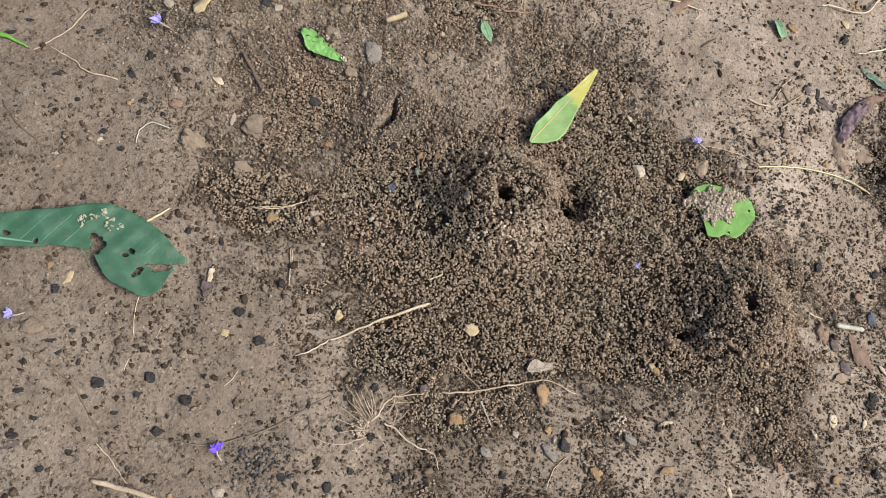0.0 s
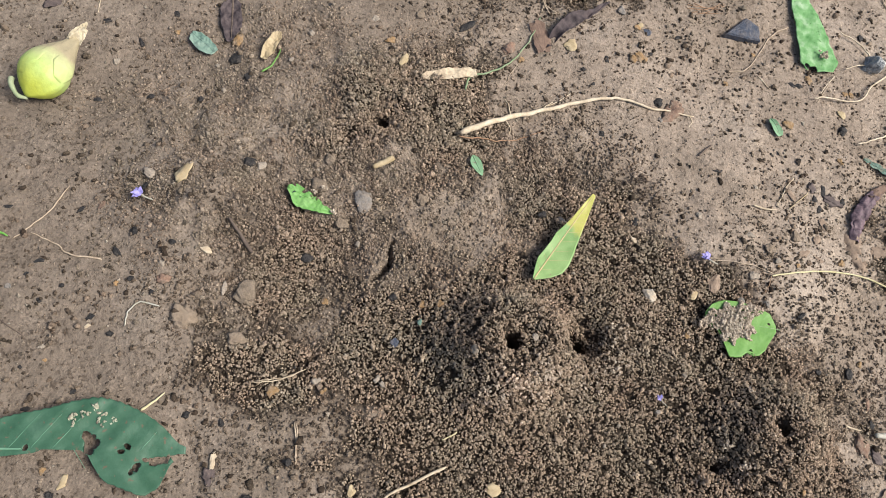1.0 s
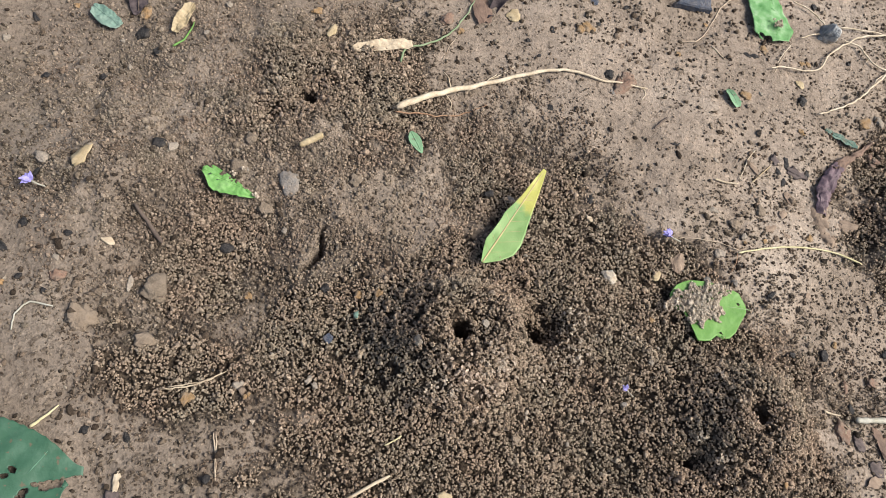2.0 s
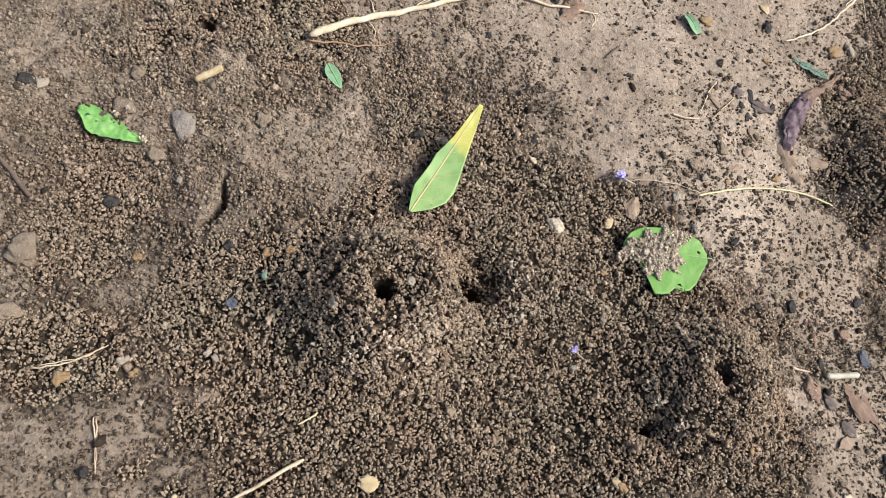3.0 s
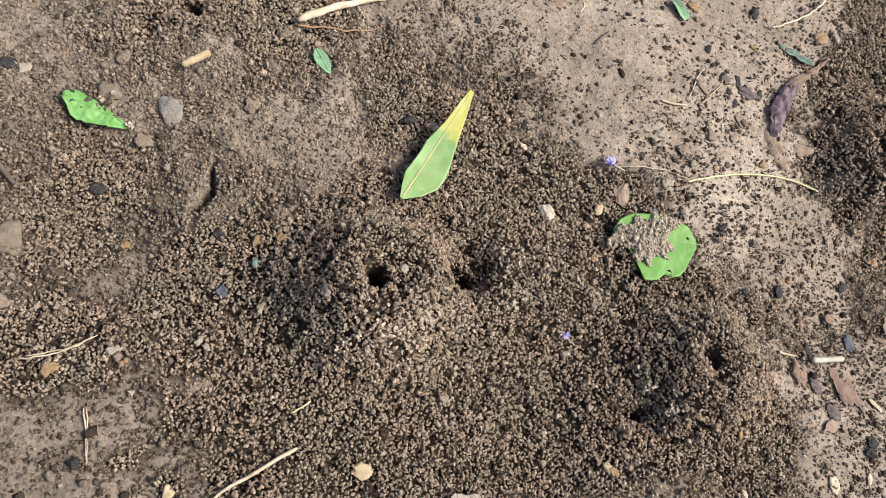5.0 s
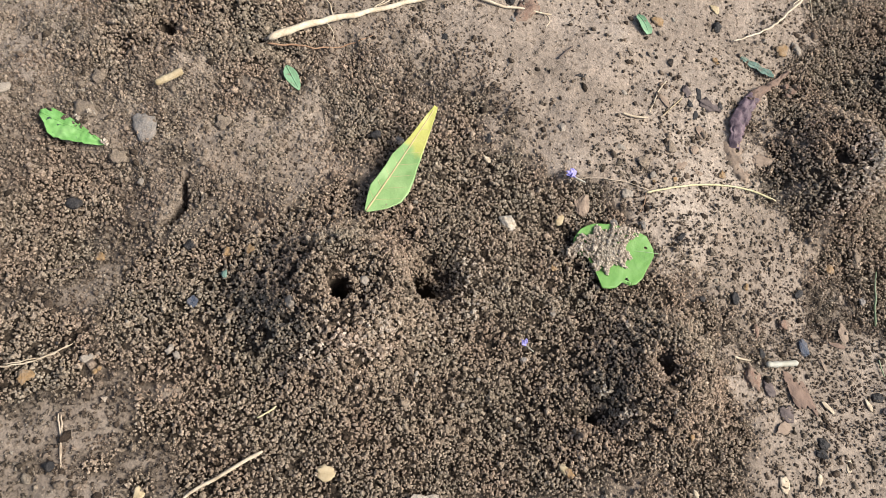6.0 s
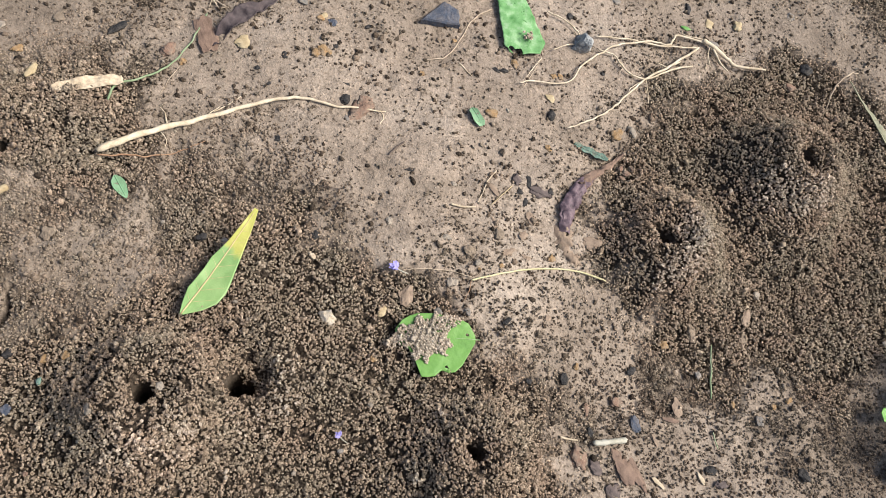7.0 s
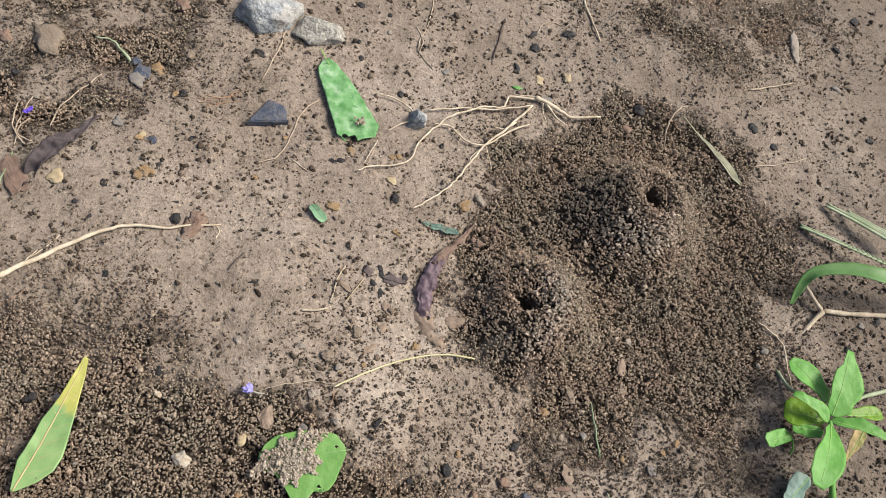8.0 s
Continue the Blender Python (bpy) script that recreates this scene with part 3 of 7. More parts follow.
BARK = fibre("dead_bark", (0.075, 0.048, 0.035), (0.177, 0.119, 0.088))
DRYBLADE = fibre("dry_grass_blade", (0.136, 0.136, 0.082), (0.252, 0.245, 0.170))
FADEDROOT = fibre("faded_root", (0.078, 0.060, 0.045), (0.160, 0.126, 0.097))
DARKROOT = fibre("dark_root", (0.048, 0.035, 0.029), (0.116, 0.088, 0.068))
DARKLITTER = fibre("black_dead_leaf", (0.018, 0.014, 0.017), (0.078, 0.060, 0.060))
PURPLE = fibre("purple_dead_leaf", (0.040, 0.026, 0.034), (0.150, 0.105, 0.120), 0.6)
LITTER = fibre("dark_dead_leaf", (0.031, 0.024, 0.024), (0.126, 0.097, 0.087))
GRASS = leafy("grass_green", (0.054, 0.122, 0.031), (0.082, 0.170, 0.051), (0.122, 0.211, 0.078))
PALEGRASS = leafy("pale_grass", (0.150, 0.190, 0.102), (0.231, 0.272, 0.163), (0.320, 0.347, 0.238), 0.7)
GREYGRASS = leafy("grey_green_grass", (0.102, 0.146, 0.075), (0.156, 0.204, 0.116), (0.218, 0.262, 0.170), 0.7)
YELLOWSTEM = fibre("yellow_stem", (0.345, 0.309, 0.159), (0.504, 0.460, 0.291))
DARKLEAF = leafy("dark_green_leaf", (0.023, 0.068, 0.039), (0.036, 0.090, 0.056), (0.065, 0.125, 0.086), 0.45, 110.0, (0.090, 0.081, 0.054))
LIME = leafy("bright_green_leaf", (0.088, 0.197, 0.048), (0.112, 0.235, 0.058), (0.146, 0.265, 0.082), 0.45)
SCRAP = leafy("green_scrap", (0.075, 0.197, 0.048), (0.112, 0.252, 0.068), (0.156, 0.292, 0.102), 0.5, 150.0, (0.020, 0.031, 0.027))
MINT = leafy("mint_green_leaf", (0.095, 0.150, 0.085), (0.120, 0.225, 0.125), (0.175, 0.285, 0.170), 0.6, 160.0, (0.120, 0.120, 0.085))
CHEWED = leafy("chewed_green_leaf", (0.047, 0.153, 0.039), (0.121, 0.258, 0.101), (0.274, 0.375, 0.243), 0.55, 170.0, (0.047, 0.133, 0.039))
WEED = leafy("weed_leaf", (0.055, 0.171, 0.024), (0.086, 0.232, 0.038), (0.128, 0.282, 0.067), 0.5, 130.0)
WEED_OLD = leafy("old_weed_leaf", (0.075, 0.150, 0.008), (0.102, 0.197, 0.014), (0.136, 0.231, 0.020), 0.45, 120.0, (0.020, 0.041, 0.008))
WEED_SICK = leafy("yellowing_leaf", (0.163, 0.224, 0.054), (0.326, 0.252, 0.109), (0.394, 0.286, 0.150), 0.6)
TEAL = leafy("dusty_teal_leaf", (0.150, 0.125, 0.095), (0.075, 0.125, 0.100), (0.130, 0.190, 0.155), 0.7, 240.0, (0.180, 0.150, 0.115))
BLUELEAF = leafy("grey_green_leaf", (0.088, 0.156, 0.122), (0.136, 0.211, 0.170), (0.197, 0.258, 0.211), 0.55)
PETAL = leafy("violet_petal", (0.184, 0.163, 0.422), (0.258, 0.238, 0.503), (0.354, 0.340, 0.558), 0.6)
PETAL_DEEP = leafy("deep_violet_petal", (0.088, 0.041, 0.381), (0.129, 0.068, 0.476), (0.204, 0.150, 0.530), 0.6)
PAPER = fibre("papery_bract", (0.286, 0.238, 0.150), (0.435, 0.388, 0.286))


def fading_leaf():
    """Green near the stalk, yellow towards the tip."""
    m = Nodes("fading_leaf", 0.5, 0.35)
    apart = m.tree.nodes.new("ShaderNodeSeparateXYZ")
    m.link(m.coords, apart.inputs[0])
    green = m.ramp(m.noise(90.0, 4.0), (0.3, (0.122, 0.228, 0.071)), (0.7, (0.204, 0.306, 0.119)))
    yellow = m.ramp(m.noise(90.0, 4.0), (0.3, (0.286, 0.299, 0.061)), (0.7, (0.360, 0.347, 0.095)))
    along = m.maths("ADD", m.maths("MULTIPLY", apart.outputs[0], 26.0), m.maths("MULTIPLY", m.noise(120.0, 3.0), 0.4))
    return m.colour(m.mix(m.ramp(along, (0.92, (0.0, 0.0, 0.0)), (1.60, (1.0, 1.0, 1.0))), green, yellow)).bump(m.noise(700.0, 3.0), 0.3, 0.0004).mat


def bud_skin():
    """Yellow below, lime in the middle, papery at the end."""
    m = Nodes("bud_skin", 0.5, 0.25)
    apart = m.tree.nodes.new("ShaderNodeSeparateXYZ")
    m.link(m.coords, apart.inputs[0])
    along_it = m.maths("ADD", m.maths("MULTIPLY", apart.outputs[0], 36.0), m.maths("MULTIPLY", m.noise(110.0, 4.0), 0.35))
    base = m.ramp(along_it, (0.30, (0.380, 0.420, 0.060)), (0.55, (0.350, 0.450, 0.140)), (0.80, (0.380, 0.410, 0.200)), (0.98, (0.292, 0.252, 0.163)))
    return m.colour(m.mix(0.5, base, m.ramp(m.noise(160.0, 5.0), (0.3, (0.7, 0.7, 0.7)), (0.7, (1.15, 1.15, 1.15))), "MULTIPLY")).bump(m.noise(420.0, 4.0), 0.5, 0.0008).mat


BUDSKIN = bud_skin()
FADING = fading_leaf()
PINKRIB = fibre("pinkish_rib", (0.326, 0.245, 0.122), (0.422, 0.340, 0.184))


# ---- shapes ----
def thing(name, label, category, group="", at=(0, 0, 0)):
    ob = new(name)
    ob.location = at
    ob.empty_display_size = 0.01
    return tagged(ob, label, category, group)


def part(name, bm, material, parent, label="", smooth=True):
    """Links a bmesh as one mesh object under a thing or a part."""
    me = bpy.data.meshes.new(name)
    bm.normal_update()
    bm.to_mesh(me)
    bm.free()
    me.materials.append(material)
    for face in me.polygons:
        face.use_smooth = smooth
    ob = new(name, me)
    ob.parent = parent
    return tagged(ob, label)


def stone_bm(a, b, c, seed, level=3, rough=1.0, facets=5):
    """A worn stone or lump with flattened faces."""
    rng = np.random.default_rng(seed)
    bm = bmesh.new()
    bmesh.ops.create_icosphere(bm, subdivisions=level, radius=1.0)
    cuts = [(Vector(rng.normal(0, 1, 3)).normalized(), rng.uniform(0.55, 0.85)) for _ in range(facets)]
    off = Vector(rng.uniform(-50, 50, 3))
    for v in bm.verts:
        p = v.co.copy()
        for n, d in cuts:
            over = p.dot(n) - d
            if over > 0:
                p -= n * over * 0.85
        p *= 1 + rough * (0.16 * noise.noise(p * 1.7 + off) + 0.08 * noise.noise(p * 4.1 + off) + 0.05 * noise.noise(p * 9.3 + off))
        v.co = Vector((p.x * a, p.y * b, p.z * c))
    return bm


KINDS = {
    "charcoal_bit": (CHARCOAL, "small black charcoal lump lying on bare soil", "charcoal"),
    "ochre_pebble": (OCHRE, "small orange-brown ochre pebble half sunk in soil", "pebble"),
    "pale_pebble": (PALE, "small whitish pebble lying on the soil", "pebble"),
    "grey_pebble": (GREY, "dull grey stone half sunk in soil", "pebble"),
    "slate_chip": (SLATE, "dark blue-grey slate chip lying on soil", "stone chip"),
    "soil_clod": (CLOD, "flat dry brown clod of hardened soil", "soil clod"),
    "rusty_pebble": (RUST, "dull reddish-brown stone half sunk in soil", "pebble"),
    "cream_pebble": (CREAM, "cream-white lumpy pebble with an ochre stain", "pebble"),
    "husk": (HUSK, "yellowish dry seed husk lying on soil", "husk"),
    "pale_seed": (STRAW, "pale flat seed lying on soil", "seed"),
    "bark_chip": (BARK, "brown chip of dead bark on soil", "bark chip"),
    "wood_chip": (CHIP, "tan splinter of dry wood on soil", "wood chip"),
    "litter_scrap": (LITTER, "crumpled dark scrap of dead leaf on soil", "dead leaf"),
    "leaf_scrap": (SCRAP, "small torn scrap of green leaf on soil", "leaf scrap"),
    "dusty_leaf_scrap": (BLUELEAF, "tiny dusty grey-green leaf scrap on soil", "leaf scrap"),
    "white_crumb": (CRUMB_PALE, "whitish lumpy crumb on the soil", "crumb"),
}
COUNT = [100]


def bit(kind, x, y, a, b, c, turn=0.0, lift=0.0):
    """A small loose thing, a by b by c metres, that lies at x, y."""
    material, label, category = KINDS[kind]
    COUNT[0] += 1
    if kind == "wood_chip":
        b, c = 0.75 * b, 0.6 * c
    if kind == "ochre_pebble":
        a, b, c = 0.8 * a, 0.8 * b, 0.8 * c
    if kind == "charcoal_bit":
        a, b = 0.86 * a, 0.86 * b
    if kind in ("litter_scrap", "bark_chip"):
        c = 0.6 * c
    bm = stone_bm(a / 2, b / 2, c / 2, COUNT[0], 3 if a > 0.0024 else 2, 3.2 if kind in ("white_crumb", "soil_clod", "litter_scrap", "cream_pebble", "rusty_pebble", "ochre_pebble") else 2.2, 13)
    ob = part(kind, bm, material, None, smooth=kind not in ("slate_chip", "bark_chip", "wood_chip"))
    nx = float(relief(x + 0.002, y, False) - relief(x - 0.002, y, False)) / 0.004
    ny = float(relief(x, y + 0.002, False) - relief(x, y - 0.002, False)) / 0.004
    up = Vector((-nx, -ny, 1)).normalized()
    ob.matrix_world = Matrix.Translation((x, y, lie(x, y) + 0.06 * c + lift + 0.0009 * float(cover(x, y)))) @ up.to_track_quat("Z", "Y").to_matrix().to_4x4() @ pose(0, 0, 0, 0, 0, turn)
    return tagged(ob, label, category, category + "s strewn on the soil" if kind in ("charcoal_bit", "ochre_pebble", "pale_pebble") else "")


def crumb_lump(x, y, size, lift=0.0, material=CRUMB_PALE, label="lumpy pale clod stuck to the pellets"):
    """A lump of pale crumbs stuck together."""
    COUNT[0] += 1
    rng = np.random.default_rng(COUNT[0])
    n = max(4, int(16 * (size / 0.004) ** 2))
    a, q = rng.uniform(0, 6.283, n), np.sqrt(rng.uniform(0, 1, n)) * size / 2
    px, py = x + q * np.cos(a), y + q * np.sin(a)
    r = 0.00055 * np.exp(rng.normal(0, 0.25, n))
    z = np.array([lie(u, v) for u, v in zip(px, py)]) + 0.0012 + lift + rng.uniform(0, 0.0009, n)
    return tagged(pile("crumb_lump", px, py, z, r, material, 2, COUNT[0], material is EGG), label, "crumb", "pale crumbs")


def rim_pellets(x, y, radius, start, end, n):
    """Freshly dropped pale pellets on the rim of a crater."""
    COUNT[0] += 1
    rng = np.random.default_rng(COUNT[0])
    a = np.radians(rng.uniform(start, end, n))
    q = radius * (1 + rng.normal(0, 0.22, n))
    px, py = x + q * np.cos(a), y + q * np.sin(a)
    r = 0.00052 * np.exp(rng.normal(0, 0.25, n))
    z = soil(px, py) + 0.0005 + r * rng.uniform(0.5, 2.0, n)
    tagged(pile("rim_pellets", px, py, z, r, CRUMB_PALE, 2, COUNT[0], False), "fresh pale pellets along the rim of an ant hole", "soil pellets", kind="stuff")


def ash_patch(x, y, size):
    """Crushed charcoal and ash trodden into the soil."""
    rng = np.random.default_rng(91)
    n = 330
    a, q = rng.uniform(0, 6.283, n), rng.uniform(0, 1, n) ** 0.7
    px, py = x + size * q * np.cos(a), y + 0.85 * size * q * np.sin(a)
    r = 0.00044 * np.exp(rng.normal(0, 0.5, n))
    tagged(pile("ash_patch", px, py, soil(px, py) + 0.1 * r, r, ASH, 0, 92), "patch of dark grey ash and crushed charcoal on soil", "ash", kind="stuff")


def smooth_line(points, steps):
    """A rounded line through the points, with even steps between them."""
    p = [2 * Vector(points[0]) - Vector(points[1])] + [Vector(q) for q in points] + [2 * Vector(points[-1]) - Vector(points[-2])]
    out = []
    for i in range(1, len(p) - 2):
        for k in range(steps):
            t = k / steps
            out.append(0.5 * (2 * p[i] + (p[i + 1] - p[i - 1]) * t + (2 * p[i - 1] - 5 * p[i] + 4 * p[i + 1] - p[i + 2]) * t * t + (3 * p[i] - p[i - 1] - 3 * p[i + 1] + p[i + 2]) * t**3))
    return out + [p[-2]]


def tube_bm(line, r0, r1, seed=0, sides=7, flat=1.0, knobs=0.3):
    """A tapering, slightly knobbly stem along a line."""
    bm = bmesh.new()
    rings = []
    for i, at in enumerate(line):
        way = (line[min(i + 1, len(line) - 1)] - line[max(i - 1, 0)]).normalized()
        out = way.cross(Vector((0, 0, 1)))
        out = out.normalized() if out.length > 1e-4 else Vector((1, 0, 0))
        up = out.cross(way)
        s = i / (len(line) - 1)
        r = (r0 + (r1 - r0) * s) * (1 + knobs * noise.noise(Vector((i * 0.45, seed * 7.3, 0)))) * (0.55 if i in (0, len(line) - 1) else 1)
        rings.append([bm.verts.new(at + (out * math.cos(6.2832 * k / sides) + up * math.sin(6.2832 * k / sides) * flat) * r) for k in range(sides)])
    for a, b in zip(rings, rings[1:]):
        for k in range(sides):
            bm.faces.new((a[k], a[(k + 1) % sides], b[(k + 1) % sides], b[k]))
    bm.faces.new(rings[0][::-1])
    bm.faces.new(rings[-1])
    return bm


def laid(points, r, lift=0.0):
    """Points on the soil as places in space, for a stem of that radius; a third number is the height over the soil."""
    return [Vector((p[0], p[1], lie(p[0], p[1]) + 0.7 * r + lift + 0.0012 * float(cover(p[0], p[1])) + (p[2] if len(p) > 2 else 0.0))) for p in points]


def waver(line, amount, seed):
    return [p + Vector((amount * noise.noise(Vector((i * 0.37, seed, 1.5))), amount * noise.noise(Vector((i * 0.37, seed, 9.5))), 0.4 * amount * noise.noise(Vector((i * 0.37, seed, 5.5))))) for i, p in enumerate(line)]


def strand(name, points, r0, r1, material, label, category, lift=0.0, parent=None, flat=1.0):
    """A root, twig or stalk that lies along points on the soil."""
    COUNT[0] += 1
    line = smooth_line(laid(points, max(r0, r1), lift), 8)
    span = sum((q - p).length for p, q in zip(line, line[1:]))
    line = waver(line, min(0.0006, 0.02 * span) * (0.3 if name == "stalk" else 1.0), COUNT[0])
    for p in line:
        p.z = max(p.z, float(soil(p.x, p.y)) + 0.35 * flat * max(r0, r1))
    ob = part(name, tube_bm(line, r0, r1, COUNT[0], flat=flat, knobs=0.2), material, parent)
    return tagged(ob, label, category) if parent is None else ob


def leaf_height(u, v, length, wide, fold=0.0, arch=0.0, curl=0.0, ribs=0, rib_depth=1.0, wave=0.0, seed=1):
    """How high the blade stands at u along and v across it."""
    z = fold * (math.sqrt(v * v + 0.04 * wide * wide) - 0.2 * wide) + arch * 4 * u * (1 - u) * length + curl * v * v / wide
    z += wave * (noise.noise(Vector((u * 5, v / length * 6, seed * 3.1))) + 0.5 * noise.noise(Vector((u * 13, v / length * 15, seed * 3.1))))
    if ribs:
        z += 0.004 * rib_depth * length / ribs * abs(((u * ribs - abs(v) / length * ribs * 0.8) % 1.0) - 0.5) * 6
    return z


def leaf_bm(length, left, right, teeth=0, holes=(), thick=0.0003, nu=64, nv=22, **form):
    """A leaf blade along +x: left and right are half widths at even steps from stalk to tip."""
    bm = bmesh.new()
    us = np.linspace(0, 1, nu + 1)
    half = [np.interp(us, np.linspace(0, 1, len(w)), w) for w in (right, left)]
    if teeth:
        saw = 1 - 0.035 * ((us * teeth) % 1.0)
        half = [h * saw for h in half]
    wide = max(max(left), max(right))
    top, gone = [], set()
    for i, u in enumerate(us):
        row = []
        for j in range(nv + 1):
            s = 2 * j / nv - 1
            x, v = u * length, s * (half[1][i] if s > 0 else half[0][i])
            out = False
            for hx, hy, r in holes:
                a = math.atan2(v - hy, x - hx)
                r = r * (1 + 0.22 * math.sin(2 * a + hx * 900) + 0.12 * math.sin(5 * a + hy * 900))
                d = math.hypot(x - hx, v - hy)
                if d < r:
                    out = True
                    x, v = hx + r * math.cos(a), hy + r * math.sin(a)
            row.append(bm.verts.new((x, v, leaf_height(x / length, v, length, wide, **form))))
            if out:
                gone.add(row[-1])
        top.append(row)
    for i in range(nu):
        for j in range(nv):
            quad = (top[i][j], top[i + 1][j], top[i + 1][j + 1], top[i][j + 1])
            if all(q in gone for q in quad):
                continue
            bm.faces.new(quad)
    bmesh.ops.delete(bm, geom=[v for v in bm.verts if not v.link_faces], context="VERTS")
    bmesh.ops.remove_doubles(bm, verts=bm.verts, dist=1e-6)
    rim = [e for e in bm.edges if e.is_boundary]
    low = bmesh.ops.duplicate(bm, geom=bm.verts[:] + bm.edges[:] + bm.faces[:])
    twin = low["vert_map"]
    for v in [g for g in low["geom"] if isinstance(g, bmesh.types.BMVert)]:
        v.co.z -= thick
    for f in [g for g in low["geom"] if isinstance(g, bmesh.types.BMFace)]:
        f.normal_flip()
    for e in rim:
        a, b = e.verts
        if a in twin and b in twin:
            try:
                bm.faces.new((a, b, twin[b], twin[a]))
            except ValueError:
                pass
    bmesh.ops.recalc_face_normals(bm, faces=bm.faces)
    return bm


def along(base, tip, roll=0.0):
    """The pose of a leaf whose stalk is at base and whose tip is at tip."""
    base, tip = Vector(base), Vector(tip)
    x = (tip - base).normalized()
    y = Vector((0, 0, 1)).cross(x).normalized()
    z = x.cross(y)
    return Matrix.Translation(base) @ Matrix((x, y, z)).transposed().to_4x4() @ pose(0, 0, 0, roll)


def leaf(name, base, tip, left, right, material, rib, label, category="leaf", roll=0.0, rib_r=0.0005, rib_end=0.92, parent=None, stalk=0.0, veins=True, **shape):
    """A leaf with blade, midrib and side veins; under a parent it is one of its parts."""
    length = (Vector(tip) - Vector(base)).length
    top = thing(name, label, category) if parent is None else None
    blade = part("blade" if top else name, leaf_bm(length, left, right, **shape), material, top or parent)
    if parent is not None and label:
        tagged(blade, label)
    form = {k: shape[k] for k in ("fold", "arch", "curl", "ribs", "rib_depth", "wave", "seed") if k in shape}
    wide, holes = max(max(left), max(right)), shape.get("holes", ())
    whole = lambda line: all((p.x - hx) ** 2 + (p.y - hy) ** 2 > (1.25 * r) ** 2 for p in line for hx, hy, r in holes)
    line = [Vector((u * length, 0, leaf_height(u, 0, length, wide, **form) + 0.2 * rib_r)) for u in [-stalk + (rib_end + stalk) * k / 30 for k in range(31)]]
    runs = [[]]
    for p in line:
        if whole([p]):
            runs[-1].append(p)
        elif runs[-1]:
            runs.append([])
    for run in runs:
        if len(run) > 3:
            part("midrib", tube_bm(run, rib_r, rib_r * 0.45, 3, flat=0.5, knobs=0.05), rib, top or blade)
    steps = np.linspace(0, 1, len(left))
    for k in range(1, shape.get("ribs", 0) + 1 if veins else 0):
        for edge, way in ((left, 1), (right, -1)):
            u0 = 0.9 * k / (shape["ribs"] + 1)
            line = []
            for s in np.linspace(0, 0.9, 7):
                w = float(np.interp(min(u0 + 0.5 * s * wide / length, 1), steps, edge)) * s
                u = u0 + 0.75 * w / length
                line.append(Vector((u * length, way * w, leaf_height(u, way * w, length, wide, **form) + 0.00002)))
            if whole(line) and (line[-1] - line[0]).length > 0.0015:
                part("vein", tube_bm(line, rib_r * 0.26, rib_r * 0.10, k, 5, 0.5, 0.05), rib, top or blade)
    m = along(base, tip, roll)
    if top:
        top.matrix_world = m
    else:
        blade.matrix_local = m
    return top or blade


def ribbon_bm(line, widths, cup=0.25, thick=0.00025, across=6):
    """A grass blade along a line in space."""
    bm = bmesh.new()
    rows = []
    for i, at in enumerate(line):
        way = (line[min(i + 1, len(line) - 1)] - line[max(i - 1, 0)]).normalized()
        out = way.cross(Vector((0, 0, 1))).normalized()
        up = out.cross(way)
        w = float(np.interp(i / (len(line) - 1), np.linspace(0, 1, len(widths)), widths)) / 2
        rows.append([[bm.verts.new(at + out * w * s + up * (cup * w * s * s - d)) for s in np.linspace(-1, 1, across + 1)] for d in (0, thick)])
    for a, b in zip(rows, rows[1:]):
        for j in range(across):
            bm.faces.new((a[0][j], a[0][j + 1], b[0][j + 1], b[0][j]))
            bm.faces.new((a[1][j], b[1][j], b[1][j + 1], a[1][j + 1]))
        bm.faces.new((a[0][0], b[0][0], b[1][0], a[1][0]))
        bm.faces.new((a[0][across], a[1][across], b[1][across], b[0][across]))
    bmesh.ops.recalc_face_normals(bm, faces=bm.faces)
    return bm


def flower(x, y, turn, size, material, label, tail=1.0):
    """A fallen floret: a small corolla of five lobes on a pale tube."""
    top = thing("fallen_flower", label, "flower", "fallen flowers on the soil")
    rng = np.random.default_rng(int(abs(x) * 1e5))
    for k in range(5):
        a = radians(-62 + 31 * k + rng.uniform(-8, 8))
        bm = leaf_bm(size * rng.uniform(0.75, 1.0), [0.08 * size, 0.20 * size, 0.25 * size, 0.16 * size, 0.03 * size], [0.08 * size, 0.20 * size, 0.25 * size, 0.16 * size, 0.03 * size],
                     fold=0.3, arch=0.16, wave=0.0005, nu=10, nv=6, thick=0.00015, seed=k)
        petal = part("petal", bm, material, top)
        petal.matrix_local = pose(0, 0, 0.0004, 0, rng.uniform(-58, -12), math.degrees(a))
    if tail:
        line = smooth_line([(0, 0, 0.0004), (-0.5 * size * tail, 0.05 * size, 0.0007), (-1.2 * size * tail, -0.08 * size, 0.0003)], 6)
        part("tube", tube_bm(line, 0.10 * size, 0.05 * size, 2), WHITE, top)
    top.matrix_world = pose(x, y, lie(x, y) + 0.0016 + 0.0014 * float(cover(x, y)), 0, 0, turn)
    return top


def withered(name, points, widths, material, parent, seed):
    """A crumpled strip of a dead leaf along points; the third number is the height over the soil."""
    line = smooth_line([Vector((x, y, lie(x, y) + h)) for x, y, h in points], 10)
    bm = ribbon_bm(line, widths, cup=-0.35, thick=0.0004, across=14)
    for v in bm.verts:
        p = v.co * 520 + Vector((seed, 0, 0))
        v.co += 0.0011 * Vector((noise.noise(p), noise.noise(p + Vector((9, 0, 0))), 1.3 * noise.noise(p + Vector((0, 9, 0))))) + Vector((0, 0, 0.0005 * noise.noise(p * 2.7)))
    return part(name, bm, material, parent)


